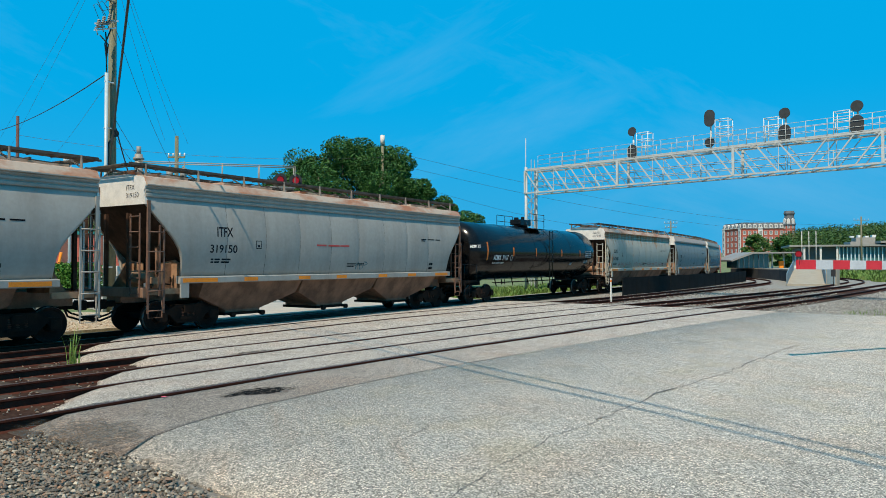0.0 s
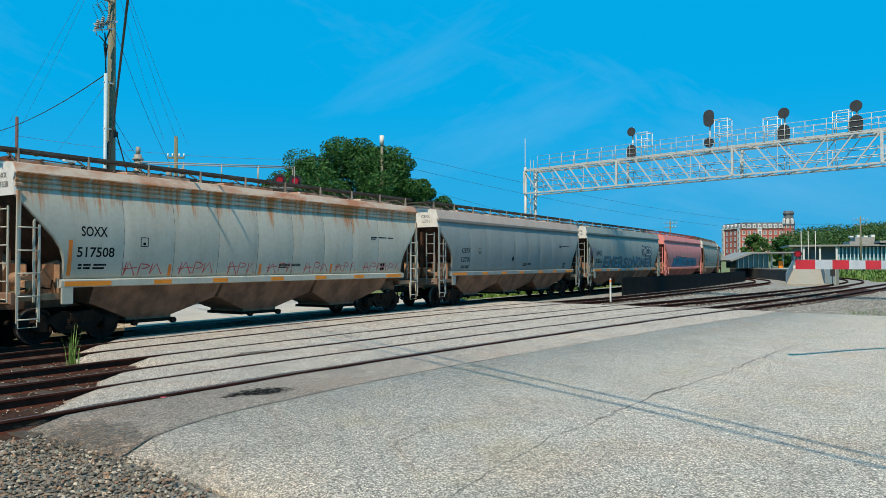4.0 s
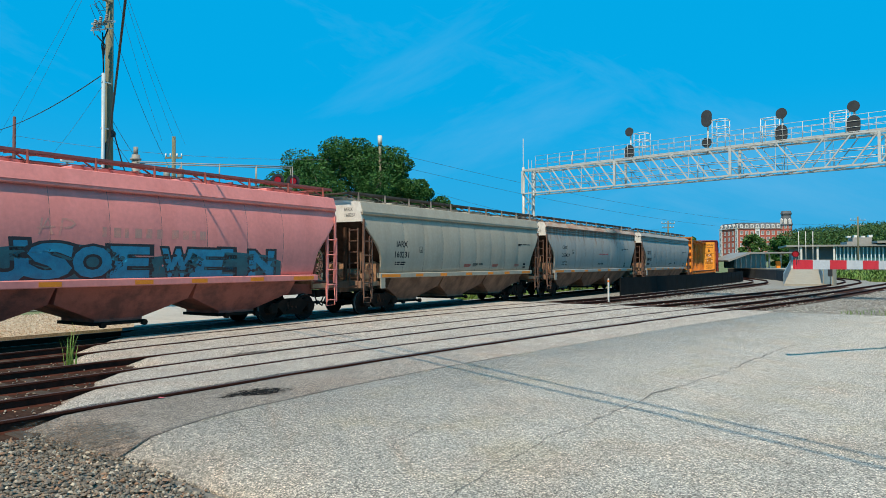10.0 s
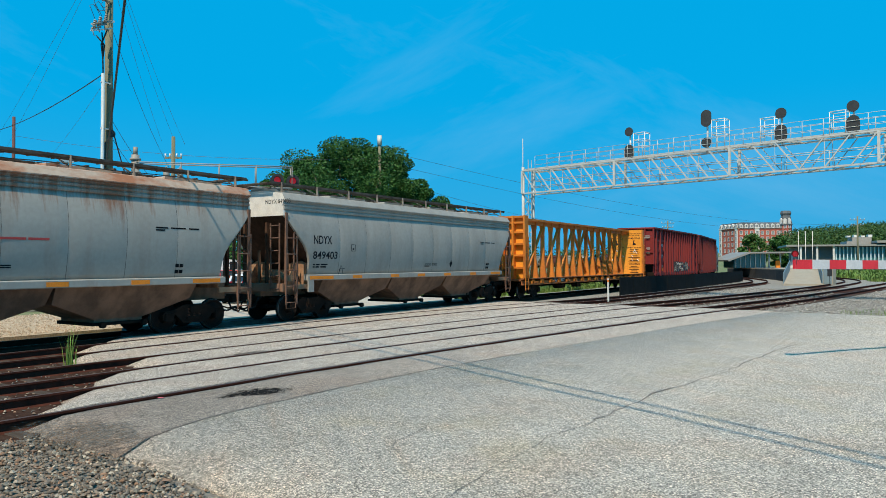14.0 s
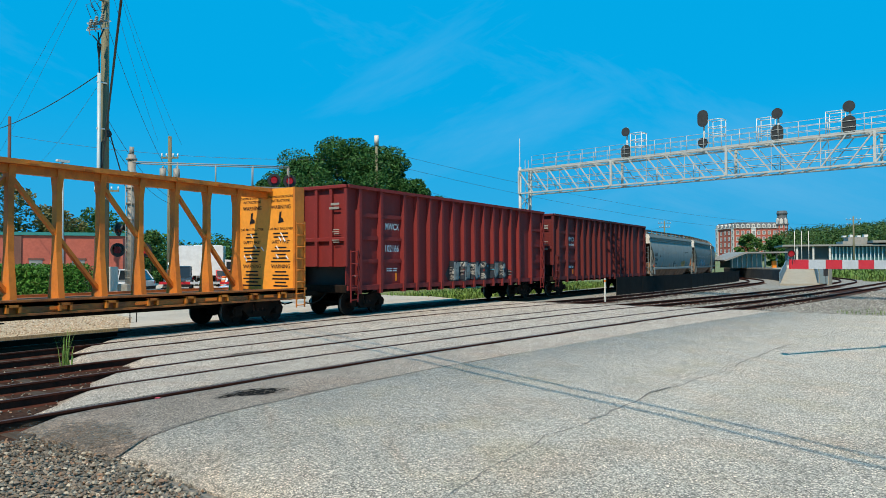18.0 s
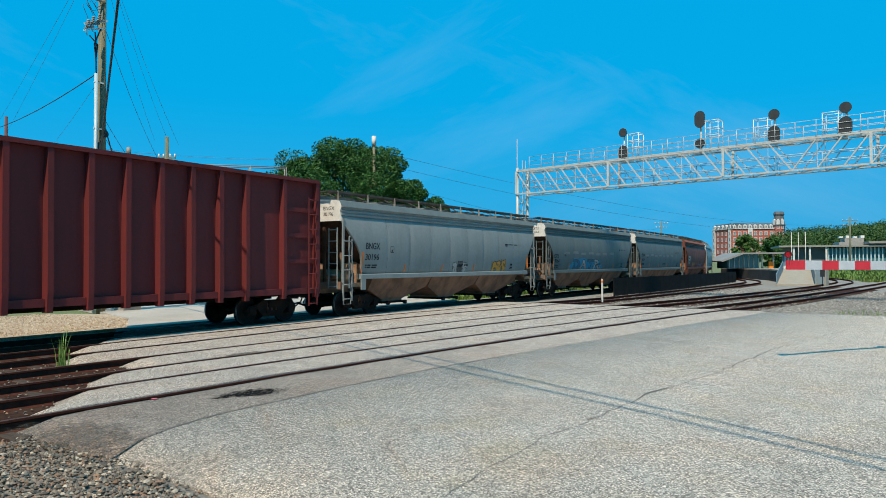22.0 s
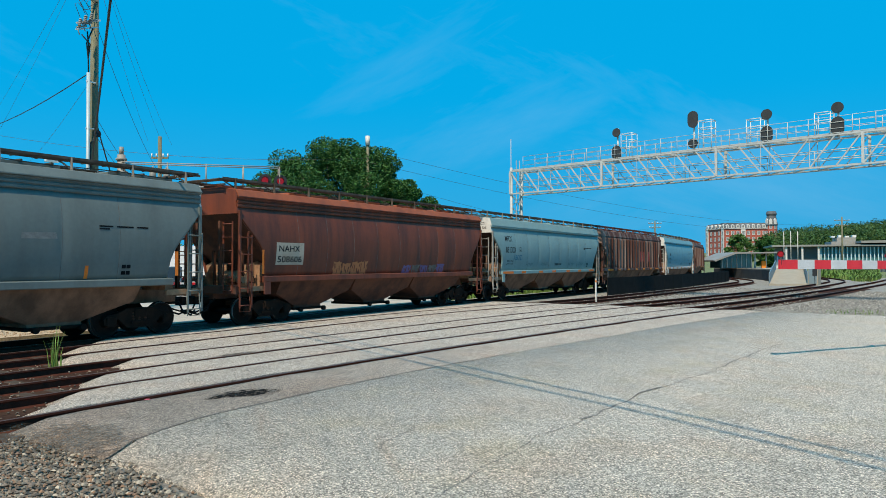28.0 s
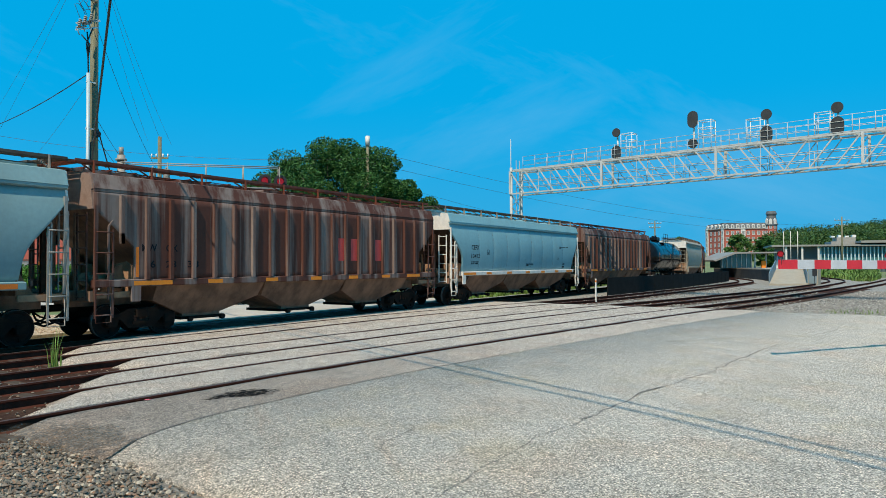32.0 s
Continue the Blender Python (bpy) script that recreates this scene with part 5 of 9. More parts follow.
def centerbeam(label, length, paint, marks=()):
    car = thing("centerbeam_flat_car", label, "freight car", group="freight train")
    L, zd, zt = length, 1.10, 4.70
    g = Geo()
    g.box(0.0, L, -1.36, 1.36, zd - 0.1, zd, 0.01)
    rusty = material("rusted orange sill", (0.42, 0.125, 0.022), 0.8, second=(0.16, 0.055, 0.02), mix=0.8, scale=1.6, fine=12)
    part("deck", g, rusty, car)
    for s in (-1, 1):
        g = Geo()
        g.loft([[(x, s * y, z) for y, z in ((1.30, 0.78), (1.42, 0.78), (1.42, 0.83), (1.36, 0.85), (1.36, 1.10), (1.45, 1.12), (1.45, 1.17), (1.30, 1.17))] for x in (0, L)], True)
        ss = part("side_sill", g, rusty, car)
        for i in range(17):
            x = 1.2 + (L - 2.4) * i / 16
            g = Geo()
            g.box(x - 0.17, x + 0.17, min(s * 1.37, s * 1.5), max(s * 1.37, s * 1.5), 1.0, 1.06, 0.01)
            g.box(x - 0.17, x - 0.11, min(s * 1.37, s * 1.5), max(s * 1.37, s * 1.5), 0.86, 1.06)
            g.box(x + 0.11, x + 0.17, min(s * 1.37, s * 1.5), max(s * 1.37, s * 1.5), 0.86, 1.06)
            part("strap_winch", g, paint, ss)
        for i in range(9):
            x = 1.8 + (L - 3.6) * i / 8
            g = Geo()
            g.box(x - 0.22, x + 0.22, s * 1.425 - 0.003, s * 1.425 + 0.003, 0.9, 0.99)
            part("reflector", g, orange_strip, ss)
    g = Geo()
    g.box(0.6, L - 0.6, -0.34, 0.34, zt - 0.13, zt, 0.02)
    g.box(0.6, L - 0.6, -0.12, 0.12, zt - 0.34, zt - 0.13)
    tb = part("top_beam", g, paint, car)
    for i in range(14):
        x = 1.4 + (L - 2.8) * i / 13
        g = Geo()
        g.box(x - 0.13, x + 0.13, -0.37, 0.37, zt - 0.09, zt - 0.05, 0.01)
        part("lift_lug", g, paint, tb)
    n = 15
    xs_ = [1.95 + (L - 3.9) * i / n for i in range(n + 1)]
    for i, x in enumerate(xs_):
        g = Geo()
        g.loft([[(x + a, y, z) for a, y in ((-w, -d), (w, -d), (w, d), (-w, d))] for z, w, d in ((zd, 0.085, 0.27), (zd + 1.25, 0.075, 0.12), (zt - 0.75, 0.075, 0.11), (zt - 0.12, 0.09, 0.20))], True)
        part("upright", g, paint, car)
    for i in range(-1, n, 2):
        g = Geo()
        rising = i < n / 2 - 1
        a, b = xs_[max(i, 0)], xs_[min(i + 2, n)]
        if i < 0:
            a, b = xs_[0], xs_[1]
        lo, hi = zd + 0.15, zt - 0.4
        g.bar((a, 0, lo if rising else hi), (b, 0, hi if rising else lo), 0.09, 0.16, (0, 1, 0))
        part("diagonal_brace", g, paint, car)
        if abs(i - n // 2) < 2:
            g = Geo()
            g.bar((a, 0.1, hi if rising else lo), (b, 0.1, lo if rising else hi), 0.09, 0.16, (0, 1, 0))
            part("diagonal_brace", g, paint, car)
    for xe, d in ((0.0, 1), (L, -1)):
        g = Geo()
        g.box(min(xe + d * 0.5, xe + d * 0.56), max(xe + d * 0.5, xe + d * 0.56), -1.42, 1.42, zd, zt)
        bh = part("bulkhead", g, sunlit_yellow, car, "yellow bulkhead sheet with painted instructions")
        for y in (-0.68, 0.0, 0.68):
            g = Geo()
            g.box(min(xe + d * 0.5, xe + d * 0.18), max(xe + d * 0.5, xe + d * 0.18), y - 0.06, y + 0.06, zd, zt)
            part("bulkhead_rib", g, paint, bh)
        for y in (-1.40, 1.40):
            g = Geo()
            g.box(min(xe + d * 0.62, xe + d * 0.14), max(xe + d * 0.62, xe + d * 0.14), y - 0.05, y + 0.05, zd, zt, 0.015)
            part("bulkhead_edge", g, paint, bh)
        for z in (1.75, 2.45, 3.1, 3.75, 4.3, 4.62):
            g = Geo()
            g.box(min(xe + d * 0.5, xe + d * 0.26), max(xe + d * 0.5, xe + d * 0.26), -1.35, 1.35, z - 0.05, z + 0.06)
            part("bulkhead_rib", g, paint, bh)
        for s in (-1, 1):
            part("ladder", ladder_geo(3.0, 0.4, 8), paint, car, at=pose(xe + d * 0.36, s * 1.49, 0.5, 0, 0, 0 if s < 0 else 180))
        if d < 0:
            # instructions painted twice on the sheet, beside the centre beam
            r_ = random.Random(9)
            xx = xe + d * 0.566
            for yc in (-0.72, 0.72):
                for z, words, size in ((4.36, "LOADING & UNLOADING", 0.115), (4.21, "INSTRUCTIONS", 0.13), (3.96, "WARNING", 0.20), (3.22, "CAR MAY FALL OVER", 0.125), (2.74, "SAFETY FIRST", 0.15), (1.86, "WARNING", 0.19)):
                    me = text_mesh(words, size, letter_black, 1.0, 0.018)
                    wide = max(v.co.x for v in me.vertices)
                    part("lettering", me, None, bh, at=pose(xx, yc + wide / 2, z, 90, 0, -90))
                for z, n_ in ((3.12, 2), (2.62, 5), (1.76, 5)):
                    for k in range(n_):
                        w = r_.uniform(0.5, 1.0)
                        g = Geo()
                        g.box(xx - 0.003, xx, yc - w / 2, yc + w / 2, z - k * 0.125 - 0.05, z - k * 0.125)
                        part("stencil_mark", g, letter_black, bh)
                g = Geo()
                g.poly([(xx - 0.004, yc + y, 3.45 + z) for y, z in ((0.12, 0.0), (-0.16, 0.05), (-0.12, 0.16), (-0.02, 0.2), (-0.05, 0.42), (0.05, 0.40), (0.08, 0.16))])
                part("warning_pictogram", g, letter_black, bh)
                for k in range(6):
                    g = Geo()
                    y, z = yc + r_.uniform(-0.5, 0.5), r_.uniform(2.2, 3.2)
                    g.bar((xx - 0.004, y, z), (xx - 0.004, y - 0.12, z - 0.14), 0.004, 0.05, (0, 1, 1))
                    part("torn_tape", g, letter_white, bh)
        g = Geo()
        g.box(min(xe, xe + d * 3.0), max(xe, xe + d * 3.0), -0.34, 0.34, 0.8, 1.05, 0.02)
        part("end_sill", g, dark_steel, car)
        part("coupler", COUPLER_MESH, None, car, at=pose(xe, 0, 0, 0, 0, 0 if d > 0 else 180))
        truck(car, xe + d * 1.9)
    g = Geo()
    g.box(2, L - 2, -0.3, 0.3, 0.6, 1.02)
    g.tube((6.0, -0.7, 0.62), (7.2, -0.7, 0.62), 0.2, 12)
    g.box(8.6, 9.3, -1.1, -0.7, 0.45, 0.9, 0.03)
    g.tube((4.6, -0.95, 0.6), (12.5, -0.95, 0.6), 0.02, 6)
    for x in (9.9, 11.2, 15.6):
        g.path([(x, -1.3, 0.8), (x, -1.3, 0.42), (x + 0.2, -1.3, 0.42), (x + 0.2, -1.3, 0.8)], 0.014, 5)
    part("underframe", g, dark_steel, car)
    for m in marks:
        m(car)
    return car


def car_paint(name, colour, stain, mix=0.5, rough=0.66, scale=1.1, edge=(0.42, 0.75), stretch=(1.4, 1.4, 0.16), grain=0.07, runs=None):
    return material(name, colour, rough, 0.0, second=stain, mix=mix, scale=scale, stretch=stretch, fine=9, grain=grain, bump=0.06, edge=edge, runs=runs)


grey_a = car_paint("faded grey paint", (0.325, 0.305, 0.265), (0.21, 0.18, 0.145), 0.55)
grey_b = car_paint("pale blue-grey paint", (0.228, 0.248, 0.232), (0.155, 0.155, 0.135), 0.5)
grey_c = car_paint("streaked grey paint", (0.335, 0.315, 0.272), (0.24, 0.165, 0.115), 0.5, edge=(0.5, 0.75), runs=(0.24, 0.12, 0.07))
grey_d = car_paint("dusty grey paint", (0.125, 0.150, 0.140), (0.08, 0.085, 0.075), 0.6)
cream_rust = car_paint("cream paint with rust runs", (0.44, 0.41, 0.33), (0.34, 0.28, 0.20), 0.6, runs=(0.40, 0.15, 0.04))
pink = car_paint("faded pink paint", (0.72, 0.235, 0.20), (0.56, 0.165, 0.135), 0.6)
pink_board = car_paint("dull red running board", (0.30, 0.085, 0.07), (0.16, 0.05, 0.04), 0.7)
beige = car_paint("beige-grey paint", (0.36, 0.315, 0.235), (0.24, 0.19, 0.13), 0.5)
rust_paint = car_paint("rust brown paint", (0.185, 0.040, 0.013), (0.062, 0.018, 0.010), 0.9, edge=(0.36, 0.64))
# roof copy of the rust paint, with sunlight put into its brighter colour
rust_sunlit = car_paint("rust roof paint brightened as sunlit", (0.30, 0.072, 0.02), (0.14, 0.036, 0.014), 0.8)
pale_blue = car_paint("pale blue paint", (0.20, 0.315, 0.315), (0.155, 0.215, 0.205), 0.45)
sky_blue = car_paint("light blue paint", (0.18, 0.36, 0.40), (0.15, 0.25, 0.26), 0.4)
brown_grey = car_paint("brown paint worn to grey", (0.095, 0.040, 0.029), (0.31, 0.26, 0.225), 0.6, edge=(0.47, 0.62), scale=0.8, stretch=(2.2, 2.2, 0.1))
boxcar_red = car_paint("oxide red paint", (0.20, 0.0135, 0.011), (0.115, 0.008, 0.007), 0.7, rough=0.75)
gon_yellow = car_paint("weathered orange-yellow paint", (0.60, 0.18, 0.012), (0.24, 0.062, 0.010), 0.8, edge=(0.45, 0.7), stretch=(1, 1, 0.6))
tank_black = material("glossy black tank paint", (0.0045, 0.0045, 0.0045), 0.16, second=(0.009, 0.009, 0.009), scale=1.5, mix=0.6, fine=12, bump=0.01)
tank_black.node_tree.nodes["Principled BSDF"].inputs["Specular IOR Level"].default_value = 0.25
rusty_roof = car_paint("roof with rust patches", (0.46, 0.35, 0.26), (0.36, 0.125, 0.045), 0.9, edge=(0.45, 0.62), stretch=(0.7, 2, 1))
mint = car_paint("grey-green paint", (0.255, 0.282, 0.25), (0.175, 0.18, 0.15), 0.5)

pale_roof = car_paint("pale pinkish roof paint", (0.44, 0.35, 0.29), (0.36, 0.24, 0.18), 0.6)

# (builder, front corner at 0 s, length)
TRAIN = []


def number_plate(top_line, low_line, a, b, mat=None, extra=True):
    """Reporting marks and number: (x0, x1, z0, z1) of both lines."""
    def add(car):
        m = mat or letter_black
        if top_line:
            decal(car, top_line, *a, m)
        if low_line:
            decal(car, low_line, *b, m)
        if extra:
            x, z = b[0] + 0.05, b[2] - 0.22
            bars(car, x, z, [[(0.10, 0.04), (0.2, 0.07), (0.35, 0.1)], [(0.10, 0.04), (0.18, 0.07), (0.32, 0.1)]], 0.05, m, side_y(z) - 0.005, lean=0.006)
            bars(car, 13.2, 3.02, [[(0.4, 0.1), (0.5, 0.1), (0.35, 0)], [(0.3, 0)]], 0.04, m, -1.616)
            bars(car, 8.4, 1.98, [[(0.5, 0.1), (0.4, 0)], [(0.5, 0.1), (0.4, 0)], [(0.4, 0)]], 0.03, m, -1.60, lean=0.003)
            bars(car, 13.9, 1.92, [[(0.12, 0.02), (0.12, 0)], [(0.12, 0.02), (0.12, 0)]], 0.10, m, -1.595, lean=0.01)
            x = b[1] + 0.75
            g = Geo()
            for p, q, c, d in ((0, 0.02, 0, 0.26), (0.22, 0.24, 0, 0.26), (0.02, 0.22, 0, 0.02), (0.02, 0.22, 0.24, 0.26), (0.08, 0.16, 0.05, 0.12)):
                g.box(x + p, x + q, -1.617, -1.612, 2.48 + c, 2.48 + d)
            part("inspection_stencil", g, m, car)
    return add


def load_lines(words, x0, x1, z):
    """The two lines of load limit and light weight under a car's number."""
    def add(car):
        for k, w in enumerate(words):
            decal(car, w, x0, x1, z - k * 0.16, z - k * 0.16 + 0.085, letter_black)
        bars(car, 8.4, 1.98, [[(0.5, 0.1), (0.4, 0)], [(0.5, 0.1), (0.4, 0)]], 0.03, letter_black, -1.60)
        bars(car, 13.9, 1.92, [[(0.12, 0.02), (0.12, 0)], [(0.12, 0.02), (0.12, 0)]], 0.10, letter_black, -1.595)
        bars(car, 13.2, 3.02, [[(0.4, 0.1), (0.5, 0.1), (0.35, 0)], [(0.3, 0)]], 0.04, letter_black, -1.616)
        x, z2 = x1 + 0.72, z + 0.55
        g = Geo()
        for p, q, c, d in ((0, 0.02, 0, 0.26), (0.22, 0.24, 0, 0.26), (0.02, 0.22, 0, 0.02), (0.02, 0.22, 0.24, 0.26), (0.08, 0.16, 0.05, 0.12)):
            g.box(x + p, x + q, -1.617, -1.612, z2 + c, z2 + d)
        part("inspection_stencil", g, letter_black, car)
    return add


def diamond(x, z, s=0.17):
    return lambda car: blob(car, [(x - s * 0.8, z), (x, z - s), (x + s * 0.8, z), (x, z + s)], letter_black, "diamond_mark", 0.002)


def strips(xs_, z0=1.62, z1=2.0, mat=None):
    def add(car):
        for x in xs_:
            blob(car, [(x - 0.05, z0), (x + 0.05, z0), (x + 0.05, z1), (x - 0.05, z1)], mat or orange_strip, "reflector_strip", 0.0)
    return add


def end_number(lines, mat=None):
    def add(car):
        for k, s in enumerate(lines):
            part("end_lettering", text_mesh(s, 0.2, mat or letter_black, 1.0), None, car, at=pose(-0.036, -0.6, 4.08 - k * 0.22, 90, 0, -90))
    return add

def put(car, front, length, inset=1.75):
    TRAIN.append((car, front, length, inset))


def hop(front, length, label, paint, **kw):
    car, _, _ = hopper("covered_hopper_car", label, length, paint, front, **kw)
    put(car, front, length)
    return car


blue_spray = material("blue spray paint", (0.014, 0.14, 0.22), 0.6, second=(0.010, 0.07, 0.11), scale=4)
sky_spray = material("light blue spray paint", (0.018, 0.13, 0.20), 0.6, second=(0.03, 0.06, 0.075), mix=0.9, scale=3)
chalk_spray = material("chalky grey spray paint", (0.42, 0.39, 0.34), 0.6, second=(0.22, 0.20, 0.17), mix=0.9, scale=3)
cyan_spray = material("bright blue spray paint", (0.012, 0.24, 0.37), 0.6, second=(0.012, 0.12, 0.20), scale=4)
teal_spray = material("teal spray paint", (0.02, 0.12, 0.14), 0.6, second=(0.014, 0.06, 0.08), scale=4)
black_spray = material("black spray paint", (0.015, 0.017, 0.022), 0.5)
grey_spray = material("dark grey spray paint", (0.12, 0.115, 0.10), 0.6, second=(0.05, 0.048, 0.044), mix=0.9, scale=5)
red_spray = material("red spray paint", (0.50, 0.05, 0.04), 0.5)
purple_spray = material("purple spray paint", (0.10, 0.08, 0.22), 0.5)
yellow_spray = material("yellow spray paint", (0.62, 0.28, 0.03), 0.5)
white_spray = material("white spray paint", (0.42, 0.40, 0.36), 0.5)
pale_patch = material("pale repaint patch", (0.215, 0.205, 0.19), 0.5, second=(0.16, 0.15, 0.135), scale=6, mix=1.0)
ghost = material("faded old lettering", (0.50, 0.25, 0.19), 0.6, second=(0.70, 0.24, 0.18), mix=0.9, scale=3)
panel_tan = material("pale number panel", (0.42, 0.36, 0.28), 0.6, second=(0.33, 0.24, 0.17), scale=4)
rust_scrawl = material("orange-brown sprayed paint", (0.42, 0.15, 0.05), 0.6)


def patches(car):
    r_ = random.Random(8)
    for x in (2.6, 4.1, 5.5, 6.9, 8.3, 9.6, 11.2):
        z = 2.62 + r_.uniform(-0.04, 0.04)
        blob(car, [(x, z), (x + 0.9, z + 0.01), (x + 0.85, z + 0.17), (x + 0.02, z + 0.15)], pale_patch, "repaint_patch", 0.001)


hop(-5.9, 16.55, "grey covered hopper car with a rust-stained roof edge", grey_a, roof=rusty_roof, marks=(number_plate("", "", (0, 1, 2.8, 3), (2.1, 3.1, 2.3, 2.5)),))
hop(12.03, 16.55, "grey covered hopper car, roof edge streaked with rust", grey_a, roof=rusty_roof, ladder_paint=ladder_rust, marks=(
    number_plate("ITFX", "319150", (2.34, 2.96, 2.82, 3.12), (2.09, 3.13, 2.33, 2.58)), end_number(["ITFX", "319150"]),
    lambda c: bars(c, 6.7, 2.62, [[(0.5, 0.1), (0.6, 0.05), (0.5, 0)]], 0.06, red_spray, -1.617),
    lambda c: scribble(c, 8.9, 9.6, 1.75, 2.1, teal_spray, 2, 3)))
put(tank_car("glossy black tank car with orange reflector strips", 17.0, tank_black, (
    lambda c: decal(c, "ADMX  31117", 2.36, 3.95, 2.16, 2.44, letter_white, -1.46),
    lambda c: decal(c, "ADMX  31117", 0.62, 1.02, 2.76, 2.92, letter_white, -1.38), lambda c: bars(c, 4.2, 2.16, [[(0.03, 0.17), (0.03, 0)]], 0.26, letter_white, -1.46), lambda c: bars(c, 4.2, 2.40, [[(0.23, 0)]], 0.025, letter_white, -1.46), lambda c: bars(c, 4.2, 2.16, [[(0.23, 0)]], 0.025, letter_white, -1.46),
    lambda c: bars(c, 2.32, 2.03, [[(0.1, 0.04), (0.2, 0.1), (0.35, 0.08), (0.35, 0)], [(0.1, 0.04), (0.15, 0.12), (0.3, 0.12), (0.3, 0)]], 0.035, letter_white, -1.50, lean=0.0),
    lambda c: bars(c, 14.7, 2.72, [[(0.26, 0.05), (0.2, 0.05), (0.2, 0.05), (0.2, 0)]] * 4, 0.07, grey_sheet, -1.535),
    lambda c: bars(c, 14.6, 2.02, [[(0.25, 0.04), (0.25, 0)]], 0.16, grey_sheet, -1.42),
    lambda c: bars(c, 12.3, 1.98, [[(0.5, 0)], [(0.4, 0)]], 0.05, grey_sheet, -1.40))), 29.55, 17.0, 1.55)
hop(48.0, 16.45, "cream-grey covered hopper car with long orange rust runs", cream_rust, roof=rusty_roof, marks=(
    number_plate("SOXX", "517508", (1.55, 2.25, 2.72, 2.98), (1.45, 2.46, 2.19, 2.45)), end_number(["SOXX", "517508"]), strips((1.28,), 1.72, 2.62), strips((4.2, 7.6, 11.0), 1.68, 2.0),
    lambda c: [scribble(c, x, x + 1.25, 1.68, 2.08, red_spray, 3, k) for k, x in enumerate((2.7, 4.5, 6.2, 7.9, 9.6, 11.2, 12.8, 14.0))]))
hop(66.15, 16.45, "pale blue-grey covered hopper car with a dark diamond mark", grey_b, roof=pale_roof, eave="lip", marks=(
    number_plate("CEFX", "12701", (1.89, 2.73, 2.50, 2.73), (1.88, 2.71, 2.08, 2.32)), end_number(["CEFX", "12701"]), diamond(7.17, 2.25)))
hop(84.1, 16.4, "grey covered hopper car with blue sprayed letters", mint, eave="lip", marks=(
    number_plate("NAHX", "508516", (1.47, 2.44, 2.53, 2.86), (1.42, 2.61, 2.0, 2.28), extra=False), end_number(["NAHX", "508516"]),
    lambda c: tag_letters(c, "EMERSONOMER", 2.95, 14.35, 1.66, 2.42, (grey_spray,), cyan_spray, seed=5, swell=0.06),
    lambda c: ([blob(c, [(x + 0.42 * math.cos(k * math.tau / 12), z + 0.46 * math.sin(k * math.tau / 12)) for k in range(12)], black_spray, "sprayed_outline", -0.003) for x, z in ((11.8, 3.0), (12.42, 2.94), (13.04, 2.94), (13.66, 2.92))], decal(c, "TACO", 11.5, 13.95, 2.62, 3.28, white_spray)),
    lambda c: scribble(c, 0.35, 1.45, 2.45, 3.1, purple_spray, 5, 4, 0.03), lambda c: scribble(c, 2.1, 3.2, 1.62, 1.95, purple_spray, 5, 5, 0.025)))
hop(102.07, 16.4, "faded pink covered hopper car with blue and black sprayed letters", pink, white_end=False, sill=pink, board=pink_board, eave="lip", dirt=material("pink underbody grime", (0.36, 0.105, 0.07), 0.9, second=(0.14, 0.05, 0.036), mix=0.9, scale=1.2), marks=(
    lambda c: blob(c, [(2.7, 1.57), (13.7, 1.57), (13.6, 2.1), (12.9, 2.3), (11.6, 2.38), (10.2, 2.36), (9.2, 2.2), (8.6, 2.1), (7.6, 2.4), (6.3, 2.55), (5.0, 2.45), (4.0, 2.35), (3.4, 1.95)], teal_spray, "sprayed_cloud", -0.004),
    lambda c: tag_letters(c, "MUSOE", 3.2, 8.6, 1.68, 2.46, (cyan_spray,), black_spray, seed=15, swell=0.12), lambda c: tag_letters(c, "WEIN", 9.0, 13.3, 1.68, 2.40, (cyan_spray,), black_spray, seed=16, swell=0.12),
    lambda c: blob(c, [(2.4, 1.56), (3.6, 1.56), (3.7, 2.2), (3.2, 2.15)], blue_spray, "sprayed_letter"),
    lambda c: [scribble(c, 5.55, 6.5, 2.72, 3.16, ghost, 2, 4, 0.06)],
    lambda c: bars(c, 7.2, 2.72, [[(0.12, 0.2), (0.2, 0.12), (0.1, 0.2), (0.2, 0.14), (0.18, 0.16), (0.18, 0.3), (0.22, 0.15), (0.2, 0.12), (0.12, 0.16), (0.2, 0)]], 0.26, ghost, -1.614),
    lambda c: bars(c, 1.65, 2.72, [[(0.2, 0.08), (0.2, 0.08), (0.2, 0)]], 0.2, ghost, -1.614), lambda c: bars(c, 1.7, 2.24, [[(0.12, 0.06), (0.12, 0.06), (0.14, 0.06), (0.14, 0)]], 0.2, ghost, -1.60), strips((1.05,), 1.68, 2.52)))
hop(120.03, 15.9, "beige-grey covered hopper car", beige, eave="lip", ladder_paint=ladder_rust, marks=(number_plate("IARX", "160231", (2.09, 2.90, 2.69, 2.95), (2.0, 3.0, 2.26, 2.52)), end_number(["IARX", "160231"]),
    lambda c: [bars(c, x, 1.95, [[(0.6, 0)], [(0.6, 0)], [(0.5, 0)]], 0.03, red_spray, -1.59, lean=0.004) for x in (7.6, 10.4, 12.8)]))
hop(137.06, 16.7, "streaked grey covered hopper car with rusty roof edge", grey_c, roof=rusty_roof, ladder_paint=ladder_rust, marks=(
    number_plate("CEFX", "355423", (2.2, 2.99, 2.88, 3.10), (2.14, 3.27, 2.40, 2.62), extra=False), load_lines(("LD LMT  224000", "LT WT     62000"), 2.16, 3.02, 2.05), end_number(["CEFX", "355423"]),
    lambda c: bars(c, 8.5, 2.6, [[(0.5, 0.1), (0.6, 0.05), (0.5, 0)]], 0.06, red_spray, -1.617)))
